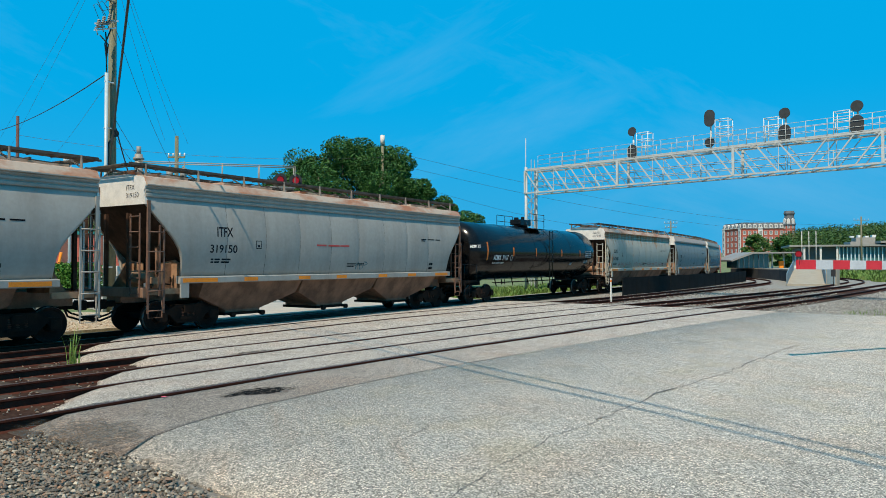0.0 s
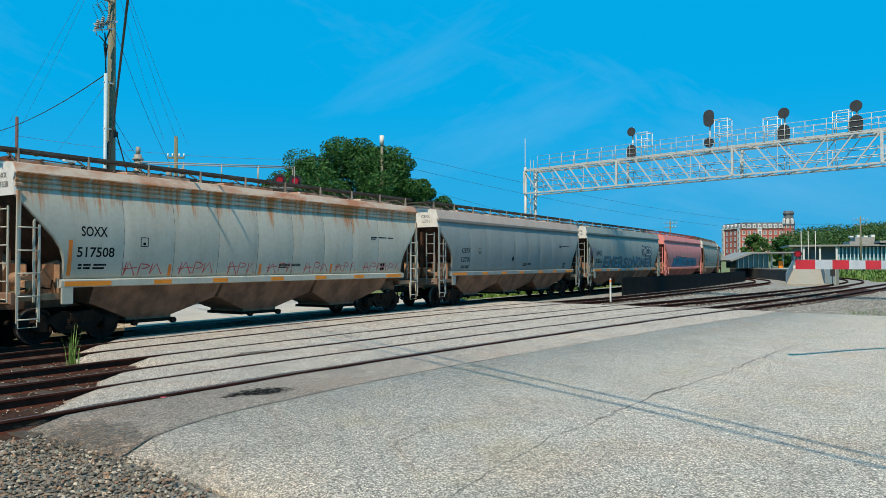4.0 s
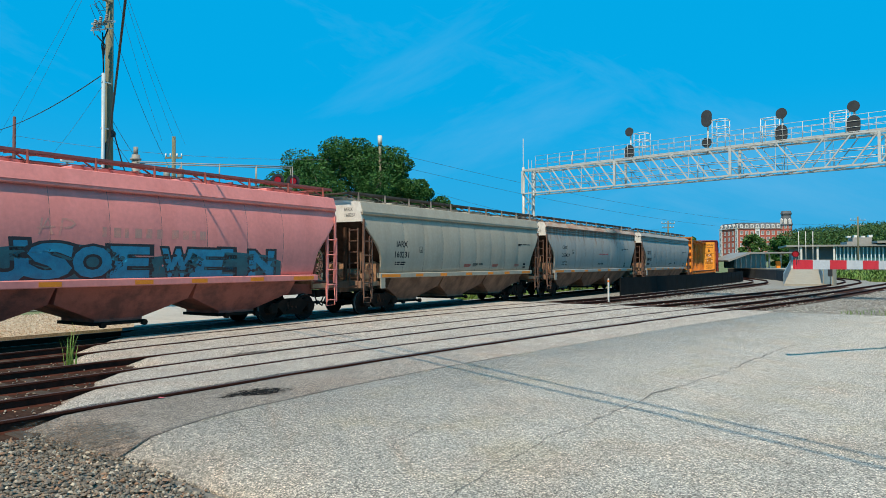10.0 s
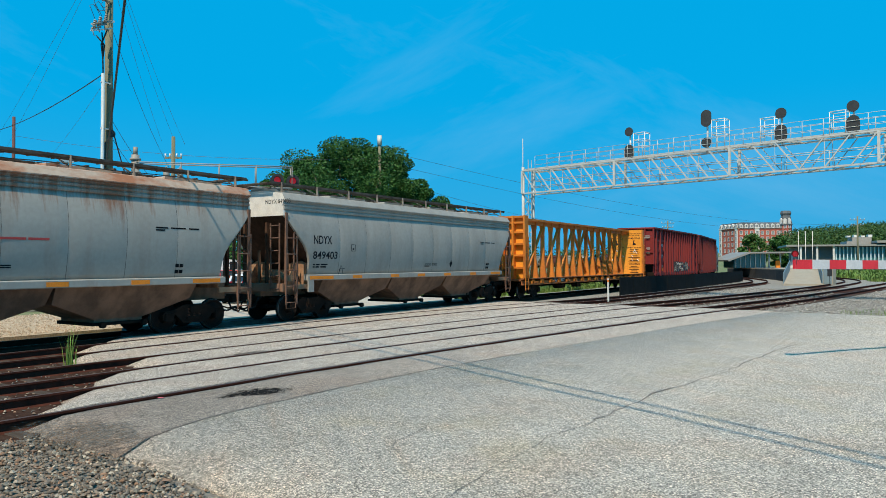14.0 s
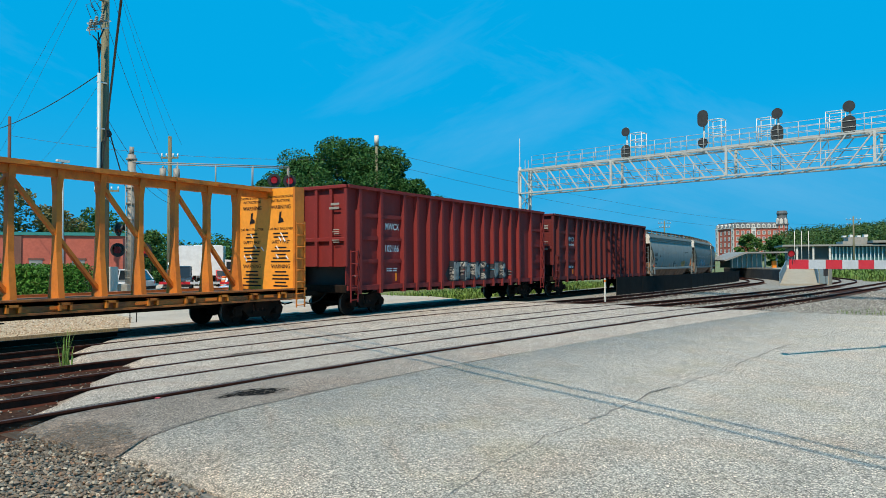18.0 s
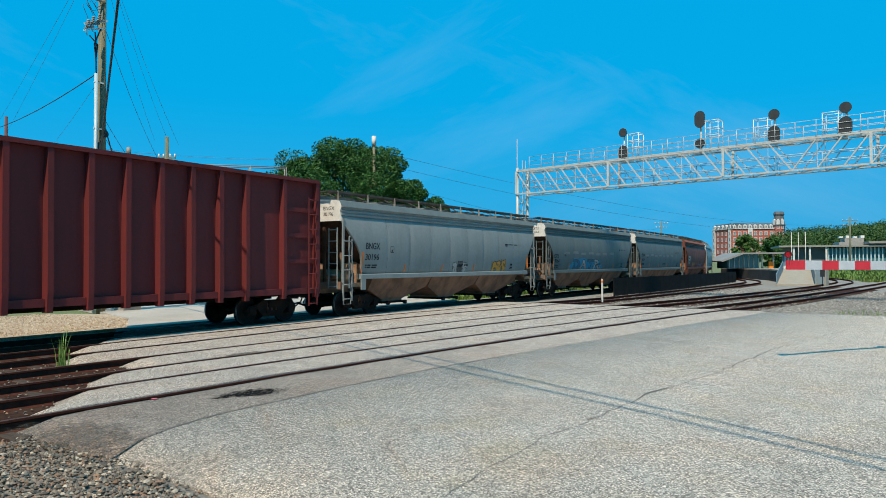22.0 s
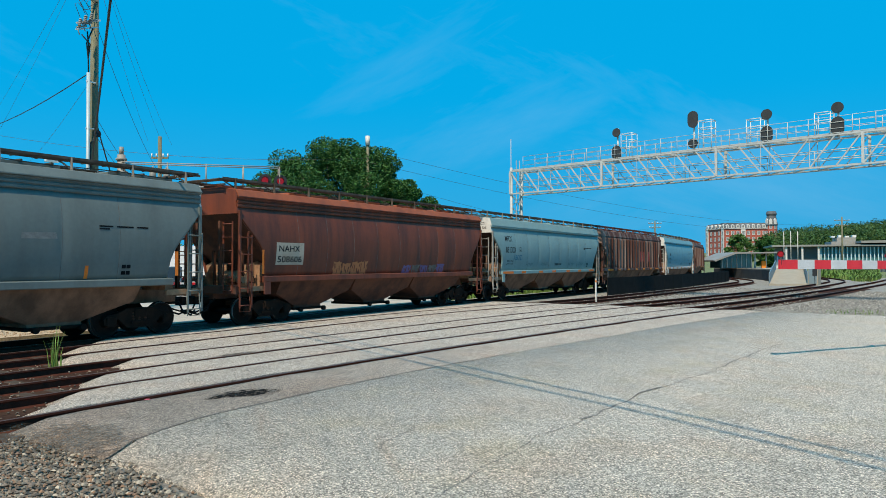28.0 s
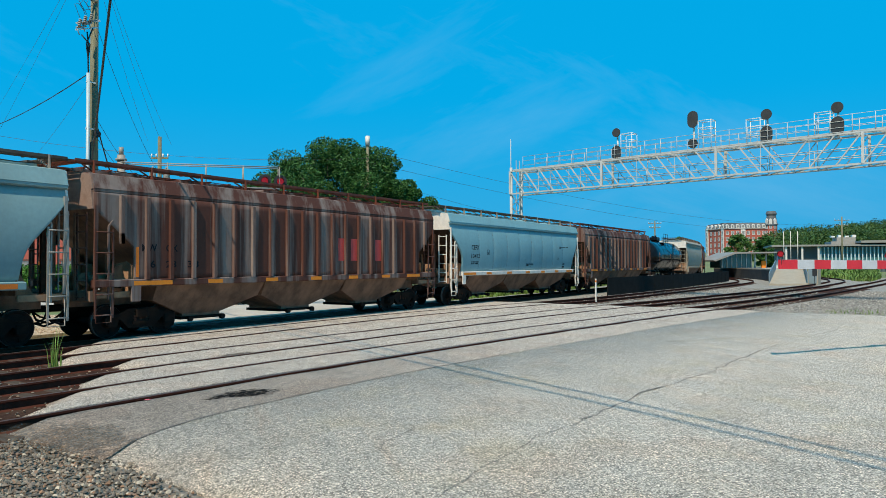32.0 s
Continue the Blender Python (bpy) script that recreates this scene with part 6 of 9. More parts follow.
hop(155.3, 16.5, "dusty grey covered hopper car with a dark diamond mark", grey_a, ladder_paint=ladder_rust, marks=(
    number_plate("NDYX", "849403", (1.32, 2.28, 2.72, 3.02), (1.30, 2.61, 2.18, 2.46)), end_number(["NDYX 849403"]), diamond(10.56, 2.0), lambda c: scribble(c, 2.75, 3.05, 1.62, 1.95, black_spray, 1, 2, 0.03)))


def beam_number(c):
    g = Geo()
    g.box(4.2, 5.15, -1.372, -1.364, 0.87, 1.08)
    plate = part("number_board", g, black_paint, c)
    g = Geo()
    g.box(5.3, 6.75, -1.372, -1.364, 0.87, 1.08)
    part("number_board", g, black_paint, c)
    decal(c, "TTZX", 4.25, 5.1, 0.90, 1.06, letter_white, -1.376)
    decal(c, "857", 5.38, 5.9, 0.90, 1.06, letter_white, -1.376)
    decal(c, "684", 6.15, 6.68, 0.90, 1.06, letter_white, -1.376)


put(centerbeam("empty orange-yellow centerbeam flat car with open lattice", 22.4, gon_yellow, (beam_number,)), 173.6, 22.4, 1.9)


def gon_marks(number, sprayed, z2):
    def add(c):
        decal(c, "MWCX", 2.52, 3.46, 3.40, 3.68, letter_white, -1.434)
        decal(c, number, 2.52, 3.44, z2, z2 + 0.28, letter_white, -1.434)
        bars(c, 2.6, 1.78, [[(0.12, 0.05), (0.2, 0.07), (0.3, 0)], [(0.12, 0.05), (0.2, 0.07), (0.25, 0)]], 0.05, letter_white, -1.434)
        bars(c, 3.75, 2.95, [[(0.2, 0)]], 0.2, letter_white, -1.434)
        bars(c, 0.55, 1.5, [[(0.35, 0.1)]], 0.08, letter_white, -1.434)
        for z, w in ((4.25, 0.42), (4.10, 0.5), (3.3, 0.3), (3.22, 0.34), (3.14, 0.26), (2.9, 0.36), (2.82, 0.3)):
            g = Geo()
            g.box(-0.09, -0.085, -1.2, -1.2 + w, z, z + (0.09 if z > 4 else 0.035))
            part("stencil_mark", g, steel_dull, c)
        if sprayed:
            blob(c, [(7.3, 1.24), (13.2, 1.24), (13.6, 1.5), (13.1, 1.9), (12.4, 2.12), (11.5, 1.98), (10.6, 2.06), (9.8, 1.95), (9.0, 2.1), (8.2, 2.0), (7.4, 1.9), (7.1, 1.5)], black_spray, "sprayed_cloud", -0.003, y=-1.645)
            tag_letters(c, "MTRK UC", 7.5, 13.1, 1.30, 2.0, (chalk_spray,), black_spray, y=-1.645, swell=0.12, seed=33)
            r_ = random.Random(4)
            for _ in range(16):
                x, z, q = r_.uniform(7.4, 13.4), r_.uniform(1.3, 2.1), r_.uniform(0.03, 0.06)
                blob(c, [(x + q * math.cos(k * math.tau / 8), z + q * math.sin(k * math.tau / 8)) for k in range(8)], cyan_spray, "sprayed_dot", 0.006, y=-1.645)
        for x in (0.75, 3.2):
            g = Geo()
            g.box(x, x + 0.1, -1.438, -1.428, 1.3, 1.62)
            part("reflector", g, yellow_strip, c)
    return add


put(gondola("tall oxide-red gondola car with ribbed sides and sprayed letters", 17.8, boxcar_red, (gon_marks("102166", True, 2.5),)), 198.1, 17.8, 1.8)
maroon = car_paint("dark maroon paint", (0.125, 0.0095, 0.008), (0.07, 0.006, 0.005), 0.7, rough=0.75)
put(gondola("tall dark maroon gondola car with ribbed sides", 18.65, maroon, (gon_marks("102585", False, 2.98),)), 217.4, 18.65, 1.8)
hop(237.37, 17.0, "blue-grey covered hopper car with two small sprayed scrawls", grey_b, sill_strips=False, roof=grey_d, marks=(
    number_plate("BNGX", "30196", (1.33, 2.24, 2.6, 2.86), (1.32, 2.2, 2.17, 2.42)), end_number(["BNGX", "30196"]), strips((1.15,), 1.64, 2.5), strips((4.09, 7.06, 9.98, 12.2), 1.66, 2.0), strips((15.94,), 1.8, 2.5),
    lambda c: scrawl(c, 7.95, 9.3, 1.55, 2.12, 3, (white_spray, grey_spray), black_spray, 41), lambda c: scrawl(c, 11.8, 13.4, 1.55, 2.2, 3, (yellow_spray,), black_spray, 42)))
hop(256.07, 16.5, "dark dusty grey covered hopper car with blue sprayed letters", grey_d, sill_strips=False, marks=(
    number_plate("CSYX", "13064", (1.05, 1.74, 2.36, 2.6), (1.05, 1.91, 2.08, 2.3)), end_number(["CSYX", "13064"]), strips((0.95,), 1.6, 2.2), strips((3.6, 6.48, 9.35, 12.23), 1.62, 2.0), strips((15.0,), 1.7, 2.3),
    lambda c: blob(c, [(3.6, 1.66), (9.7, 1.66), (9.9, 1.85), (9.3, 2.05), (9.2, 2.3), (8.5, 2.22), (7.9, 2.38), (6.9, 2.26), (6.0, 2.40), (5.0, 2.32), (4.3, 2.38), (4.1, 2.1), (3.7, 1.95)], cyan_spray, "sprayed_cloud", -0.004), lambda c: tag_letters(c, "DATR", 4.2, 9.2, 1.68, 2.26, (sky_spray, chalk_spray), black_spray, seed=51, swell=0.08), lambda c: scribble(c, 12.9, 13.6, 1.8, 2.1, black_spray, 3, 7), lambda c: scribble(c, 1.0, 2.2, 1.85, 2.03, black_spray, 5, 8, 0.025), patches))
hop(273.7, 16.55, "dusty grey covered hopper car with pale repaint patches", grey_d, sill_strips=False, roof=grey_d, marks=(number_plate("BNGX", "31078", (1.4, 2.2, 2.6, 2.84), (1.4, 2.2, 2.2, 2.42)), strips((1.1,), 1.64, 2.4), strips((4.0, 7.0, 10.0, 12.9), 1.66, 2.0), strips((15.6,), 1.7, 2.4), patches))
hop(291.7, 16.15, "rust-brown covered hopper car with a pale number panel", rust_paint, white_end=False, roof=rust_sunlit, sill=rust_paint, board=board_grey, sill_strips=False, dirt=material("rusty underbody", (0.115, 0.042, 0.02), 0.9, second=(0.045, 0.018, 0.011), mix=0.9, scale=1.2), marks=(
    lambda c: blob(c, [(1.6, 2.0), (2.95, 2.0), (2.95, 2.76), (1.6, 2.76)], panel_tan, "number_panel", -0.004), number_plate("NAHX", "508606", (1.72, 2.75, 2.45, 2.66), (1.68, 2.86, 2.08, 2.3), extra=False),
    lambda c: scrawl(c, 4.6, 6.7, 1.55, 2.12, 4, (rust_scrawl,), rust_paint, 61), lambda c: scrawl(c, 9.1, 12.5, 1.56, 2.0, 5, (purple_spray, grey_spray), rust_paint, 62), strips((1.0,), 1.7, 2.5)))
hop(309.05, 16.45, "pale blue covered hopper car with small scrawls", pale_blue, sill=pale_blue, ladder_paint=steel_dull, eave="lip", strip_colour=orange_strip, marks=(
    number_plate("MFCX", "851303", (1.43, 2.27, 3.22, 3.54), (1.43, 2.65, 2.6, 2.93), extra=False), load_lines(("LD LMT  226800", "LT WT     59200"), 1.62, 2.42, 2.12), end_number(["MFCX", "851303"]), lambda c: decal(c, "ABOZ", 2.42, 3.45, 2.2, 2.5, blue_spray),
    lambda c: [scribble(c, x, x + 0.9, 1.85, 2.08, teal_spray, 4, k, 0.022) for k, x in enumerate((4.1, 6.3, 8.2, 10.6, 12.3))]))
hop(326.2, 16.5, "brown covered hopper car with vertical posts, worn to grey", brown_grey, white_end=False, style="posts", eave="lip", sill=brown_grey, board=rust_paint, end_paint=material("chalky brown end paint", (0.26, 0.18, 0.14), 0.8, second=(0.13, 0.065, 0.045), scale=2), marks=(
    lambda c: [decal(c, s_, a, b, z0, z0 + 0.2, letter_black, -1.612) for s_, a, b, z0 in (("MW", 1.42, 1.9, 2.40), ("CX", 2.2, 2.6, 2.40), ("46", 1.5, 1.85, 1.94), ("28", 2.2, 2.55, 1.94), ("38", 2.95, 3.35, 1.94))],
    strips((1.28,), 1.68, 2.52), lambda c: [blob(c, [(x, 2.15), (x + 0.45, 2.15), (x + 0.45, 3.0), (x, 3.0)], red_spray, "sprayed_patch", 0.001) for x in (9.8, 10.55, 12.1)]))
hop(344.2, 16.6, "light blue covered hopper car", sky_blue, sill=white_paint, eave="lip", marks=(number_plate("CEFX", "10412", (1.9, 2.7, 2.72, 2.95), (1.9, 2.8, 2.3, 2.52)), diamond(13.0, 2.3, 0.1)))
hop(362.1, 16.2, "brown covered hopper car with vertical posts", brown_grey, white_end=False, style="posts", eave="lip", sill=brown_grey, board=rust_paint)
put(tank_car("short black tank car with orange strips", 13.0, tank_black), 380.2, 13.0, 1.55)
hop(395.2, 16.4, "beige covered hopper car among the train", beige)
hop(413.0, 16.4, "orange-brown covered hopper car", rust_paint, white_end=False)
hop(431.0, 16.4, "grey covered hopper car", grey_b)

# ---- signal bridge ----
bridge_steel = material("silver bridge steel", (0.50, 0.51, 0.48), 0.5, 0.1, second=(0.36, 0.36, 0.33), scale=3)
GAN_L, GAN_R = Vector((48.9, 23.7, 0)), Vector((42.2, -9.5, 0))
gan = thing("signal_bridge", "silver lattice signal bridge spanning the tracks", "signal bridge")
gd = (GAN_R - GAN_L).normalized()
gn = Vector((gd.y, -gd.x, 0))
glen = (GAN_R - GAN_L).length


def gp(u, w, z):
    return GAN_L + gd * u + gn * w + Vector((0, 0, z))


ZB, ZT = 7.25, 8.95
for w in (-0.75, 0.75):
    for z in (ZB, ZT):
        g = Geo()
        g.bar(gp(0, w, z), gp(glen, w, z), 0.09, 0.09)
        part("chord", g, bridge_steel, gan)
bay_n = 26
for i in range(bay_n):
    a, b = glen * i / bay_n, glen * (i + 1) / bay_n
    for w in (-0.75, 0.75):
        g = Geo()
        down = (a + b) / 2 < 19.6
        thick = 0.07 if w > 0 else 0.045
        g.bar(gp(a, w, ZT if down else ZB), gp(b, w, ZB if down else ZT), thick, thick)
        part("diagonal", g, bridge_steel, gan)
        if i % 2 == 0:
            g = Geo()
            g.bar(gp(a, w, ZB), gp(a, w, ZT), 0.03, 0.03, (1, 0, 0))
            part("strut", g, bridge_steel, gan)
        if i % 6 == 0:
            g = Geo()
            g.bar(gp(a, w, ZB), gp(a, w, ZT), 0.14, 0.14, (1, 0, 0))
            part("vertical", g, bridge_steel, gan)
    g = Geo()
    g.bar(gp(a, -0.75, ZB), gp(b, 0.75, ZB), 0.06, 0.06)
    part("lacing", g, bridge_steel, gan)
    g = Geo()
    g.bar(gp(a, 0.75, ZT), gp(b, -0.75, ZT), 0.06, 0.06)
    part("lacing", g, bridge_steel, gan)
g = Geo()
for k in range(8):
    w = -0.63 + 0.18 * k
    g.bar(gp(0, w, ZT + 0.12), gp(glen, w, ZT + 0.12), 0.03, 0.04)
for k in range(int(glen / 0.9)):
    g.bar(gp(0.3 + 0.9 * k, -0.68, ZT + 0.09), gp(0.3 + 0.9 * k, 0.68, ZT + 0.09), 0.04, 0.03)
part("walkway", g, bridge_steel, gan, "open grating walkway")
g = Geo()
for w in (-0.3, -0.1, 0.1, 0.3):
    g.bar(gp(0.2, w, ZB + 0.1), gp(glen, w, ZB + 0.1), 0.03, 0.04)
part("lower_walkway", g, bridge_steel, gan)
for w in (-0.42, 0.42):
    for z in (0.50, 0.95):
        g = Geo()
        g.tube(gp(0.4, w, ZB + z), gp(glen, w, ZB + z), 0.024, 5)
        part("inner_rail", g, bridge_steel, gan)
    for k in range(14):
        g = Geo()
        u = 0.9 + (glen - 1.2) * k / 13
        g.tube(gp(u, w, ZB + 0.1), gp(u, w, ZB + 0.97), 0.02, 5)
        part("inner_rail_post", g, bridge_steel, gan)
for w in (-0.75, 0.75):
    for z in (0.35, 0.68, 1.0):
        g = Geo()
        g.tube(gp(1.2, w, ZT + z), gp(glen, w, ZT + z), 0.014, 6)
        part("handrail", g, bridge_steel, gan)
    n = int(glen / 1.1)
    for i in range(n + 1):
        u = 1.2 + (glen - 1.2) * i / n
        g = Geo()
        g.tube(gp(u, w, ZT), gp(u, w, ZT + 1.0), 0.018, 6)
        part("rail_post", g, bridge_steel, gan)
for u in (0.0, glen):
    for w in (-0.9, 0.9):
        g = Geo()
        g.tube(gp(u, w * 0.7, -0.2), gp(u, w * 0.7, ZT + 0.3), 0.11, 12)
        part("post", g, bridge_steel, gan)
    for i in range(8):
        for e in (-1, 1):
            g = Geo()
            g.bar(gp(u, -0.6 * e, 0.3 + i * 0.86), gp(u, 0.6 * e, 1.16 + i * 0.86), 0.045, 0.045)
            part("post_lacing", g, bridge_steel, gan)
    for dw in (-0.2, 0.2):
        g = Geo()
        g.bar(gp(u + 0.16, dw, 0.3), gp(u + 0.16, dw, ZT + 0.9), 0.04, 0.03, (1, 0, 0))
        part("ladder_rail", g, bridge_steel, gan)
g = Geo()
g.tube(gp(-0.5, 0, ZB - 1), gp(-0.5, 0, ZT + 2.6), 0.03, 6)
part("antenna", g, bridge_steel, gan)

# signal heads on the bridge
signal_back = material("dull signal backboard", (0.05, 0.055, 0.058), 0.7, second=(0.035, 0.038, 0.04), scale=4)
def signal_head(u, z0, tall, low_tall, cage):
    """A mast on the bridge with an upper and a lower signal head, seen from behind, and its cage."""
    def head(z, h):
        g = Geo()
        w, n = min(0.33, h / 2), 10
        ring = [(w * math.cos(k * math.pi / n), (h / 2 - w) + w * math.sin(k * math.pi / n)) for k in range(n + 1)]
        ring += [(-a, -b) for a, b in ring]
        g.loft([[gp(u, 0.5 + d, z) + gd * a + Vector((0, 0, b)) for a, b in ring] for d in (-0.02, 0.02)], True)
        plate = part("signal_head", g, signal_back, gan, "black oval signal backboard")
        g = Geo()
        for k in range(3 if h > 1.0 else 2):
            zz = z + (k - (1 if h > 1.0 else 0.5)) * 0.27
            g.disc(gp(u, 0.38, zz), gn, 0.10, 0.18, 12)
        part("lamp_housing", g, dark_steel, plate)
    head(z0, tall)
    head(ZT + 0.5, low_tall)
    g = Geo()
    g.tube(gp(u, 0.3, ZT - 0.1), gp(u, 0.3, z0 + 0.3), 0.06, 8)
    part("signal_mast", g, steel, gan)
    s = cage
    rods = [(gp(u + s * a, w, ZT), gp(u + s * a, w, z0 - 0.15)) for a in (0.35, 1.15) for w in (-0.2, 0.5)]
    for z in (z0 - 0.15, z0 - 0.6, z0 - 1.05):
        rods += [(gp(u + s * 0.35, w, z), gp(u + s * 1.15, w, z)) for w in (-0.2, 0.5)]
        rods += [(gp(u + s * a, -0.2, z), gp(u + s * a, 0.5, z)) for a in (0.35, 1.15)]
    for p, q in rods:
        g = Geo()
        g.tube(p, q, 0.022, 6)
        part("cage_rail", g, steel, gan)


signal_head(8.8, 10.80, 0.60, 0.98, 1)
signal_head(14.1, 10.95, 1.05, 0.62, 1)
signal_head(18.5, 10.62, 0.62, 1.02, -1)
signal_head(22.2, 10.46, 0.62, 1.04, -1)


# ---- trees and shrubs ----
leaf_dark = leaf_material("dark green leaves", (0.022, 0.078, 0.018), (0.052, 0.135, 0.028))
leaf_mid = leaf_material("mid green leaves", (0.045, 0.12, 0.03), (0.09, 0.16, 0.035))
leaf_olive = leaf_material("olive leaves", (0.11, 0.12, 0.035), (0.16, 0.13, 0.045))
leaf_hedge = leaf_material("hedge leaves", (0.05, 0.15, 0.02), (0.09, 0.21, 0.03))
leaf_pink = leaf_material("pinkish blossom", (0.20, 0.09, 0.085), (0.09, 0.07, 0.045))
bark = material("grey-brown bark", (0.12, 0.095, 0.07), 0.9, second=(0.07, 0.055, 0.045), scale=4, stretch=(3, 3, 0.5))


def leaves(g, r, centre, radii, count, size):
    """Leaf-shaped faces scattered through an uneven clump, most of them near its skin."""
    cx, cy, cz = centre
    for _ in range(count):
        while True:
            x, y, z = r.uniform(-1, 1), r.uniform(-1, 1), r.uniform(-1, 1)
            d = x * x + y * y + z * z
            if 0.25 < d < 1:
                break
        p = Vector((cx + x * radii[0], cy + y * radii[1], cz + z * radii[2]))
        a = Vector((r.gauss(0, 1), r.gauss(0, 1), r.gauss(0, 0.6))).normalized()
        b = a.cross(Vector((r.gauss(0, 1), r.gauss(0, 1), r.gauss(0, 1)))).normalized()
        s = size * r.uniform(0.6, 1.3)
        n = len(g.v)
        g.v += [tuple(p - a * s * 0.5), tuple(p + b * s * 0.28), tuple(p + a * s * 0.5), tuple(p - b * s * 0.28)]
        g.face((n, n + 1, n + 2, n + 3))


def raw_part(name, geo, mat, parent, label=""):
    ob = new(name, geo.mesh(name, mat))
    ob.parent = parent
    return tagged(ob, label)


def tree(x, y, height, width, label, mat, seed, clumps=26, per=300, leaf=0.3, trunk=0.3, base=0.18, z=-0.17, name="tree"):
    r = random.Random(seed)
    t = thing(name, label, "tree", at=pose(x, y, z))
    g = Geo()
    g.tube((0, 0, 0), (r.uniform(-.2, .2), r.uniform(-.2, .2), height * base * 1.4), trunk, 9, trunk * 0.7)
    top = Vector((0, 0, height * base * 1.3))
    crown = Geo()
    for k in range(clumps):
        a = k * 2.4 + r.uniform(-0.4, 0.4)
        u = (k + 0.5) / clumps
        zz = height * (base + (0.94 - base) * u)
        prof = math.sin(math.pi * min(1, 0.16 + 0.80 * u)) ** 0.75
        rad = width / 2 * prof * r.uniform(0.30, 1.0)
        c = Vector((rad * math.cos(a), rad * math.sin(a), zz))
        s = width * r.uniform(0.11, 0.20)
        if k % 2 == 0:
            g.tube(top * r.uniform(0.7, 1.0), c, trunk * 0.35, 6, 0.03)
        leaves(crown, r, c, (s, s, s * 0.75), per, leaf)
    part("trunk", g, bark, t)
    raw_part("crown", crown, mat, t, "dense leafy crown")
    return t


for k, (x, y, h, w, c) in enumerate(((47.4, 40.6, 13.2, 11.2, 54), (49.7, 37.4, 12.4, 7.2, 40), (45.5, 43.5, 11.8, 8.3, 44), (50.9, 35.5, 9.7, 5.8, 32), (52.0, 33.6, 8.0, 5.0, 26), (53.2, 31.8, 6.7, 4.6, 20), (44.3, 45.4, 10.2, 5.4, 30), (48.6, 39.2, 12.7, 9.0, 46))):
    tree(x, y, h, w, "dark green broadleaf tree in a dense clump beside the road", leaf_dark, 5 + k * 3, clumps=c, per=900, leaf=0.21, trunk=0.32, base=0.10)
tree(43.2, 37.6, 4.6, 5.2, "low shrubby tree with pinkish blossom", leaf_pink, 8, clumps=18, per=260, leaf=0.2, trunk=0.1)
tree(48.5, 33.6, 4.2, 3.8, "bushy green shrub tree", leaf_mid, 9, clumps=14, per=240, leaf=0.22, trunk=0.1)
tree(36.5, 79.0, 12.6, 10.5, "tall olive-green tree behind the brick building", leaf_olive, 10, clumps=26, per=330, leaf=0.4)
tree(33.0, 84.0, 13.0, 12.0, "olive-green tree behind the brick building", leaf_olive, 11, clumps=26, per=330, leaf=0.4)
tree(44.0, 80.0, 8.6, 8.0, "yellowing green tree behind a low building", leaf_olive, 12, clumps=18, per=280, leaf=0.4)
tree(52.0, 84.0, 9.0, 9.0, "mid green tree behind a low building", leaf_mid, 13, clumps=18, per=280, leaf=0.4)
tree(34.2, 48.7, 4.8, 3.2, "small green tree near the crossing lights", leaf_mid, 14, clumps=16, per=240, leaf=0.25, trunk=0.12)
for k, (x, y, h, w, m) in enumerate(((68, 96, 6.4, 11, leaf_dark), (78, 92, 6.0, 11, leaf_dark), (86, 84, 11, 13, leaf_dark), (92, 74, 10, 12, leaf_mid), (74, 60, 9, 9, leaf_dark), (96, 62, 9, 11, leaf_dark), (60, 104, 8, 11, leaf_mid))):
    tree(x, y, h, w, "green broadleaf tree along the street", m, 30 + k, clumps=20, per=220, leaf=0.5)
tree(268, 43.5, 12.2, 10, "round green tree before the apartment block", leaf_mid, 50, clumps=26, per=160, leaf=0.9, base=0.1)
tree(273, 35.5, 11.6, 10, "green tree before the apartment block", leaf_dark, 51, clumps=22, per=160, leaf=0.9, base=0.1)
tree(300, 72, 13, 9, "green tree beside the apartment block", leaf_dark, 52, clumps=22, per=150, leaf=0.9, base=0.1)

# woods on the hill: uncountable crowns in one object
r = random.Random(77)
g = Geo()
for _ in range(420):
    x = r.uniform(330, 640)
    az = math.radians(r.uniform(-6.0, 7.4))
    y = math.tan(az) * x
    h = r.uniform(8, 13)
    z = ground_height(x, y)
    w = r.uniform(4, 6.5)
    for k in range(5):
        leaves(g, r, (x + r.uniform(-3, 3), y + r.uniform(-3, 3), z + h * (0.35 + 0.14 * k)), (w * 0.8, w * 0.8, w * 0.55), 70, 0.95)
for _ in range(190):
    a = r.uniform(0.30, 1.35)
    d = r.uniform(330, 420)
    x, y, h, w = d * math.cos(a), d * math.sin(a), r.uniform(7, 11), r.uniform(4, 7)
    for k in range(4):
        leaves(g, r, (x, y, h * (0.2 + 0.2 * k)), (w, w, w * 0.6), 60, 1.0)
wood = new("woodland", g.mesh("woodland", leaf_material("far woodland leaves", (0.022, 0.068, 0.018), (0.07, 0.12, 0.028))))
tagged(wood, "distant green woodland covering the hill", "woodland", kind="stuff")

# hedge beside the gravel lot
r = random.Random(3)
hedge = thing("hedge", "clipped green hedge before the brick building", "hedge")
g = Geo()
for k in range(60):
    u = k / 59
    c = (18.5 + (24.3 - 18.5) * u, 48.8 + (40.6 - 48.8) * u)
    for z in (0.35, 0.95, 1.55):
        leaves(g, r, (c[0] + r.uniform(-.15, .15), c[1] + r.uniform(-.15, .15), z), (0.75, 0.6, 0.52), 190, 0.17)
raw_part("foliage", g, leaf_hedge, hedge)
g = Geo()
for k in range(12):
    u = k / 11
    g.tube((18.5 + 5.8 * u, 48.8 - 8.2 * u, -0.17), (18.6 + 5.8 * u, 48.8 - 8.2 * u, 1.2), 0.04, 6)
part("stems", g, bark, hedge)

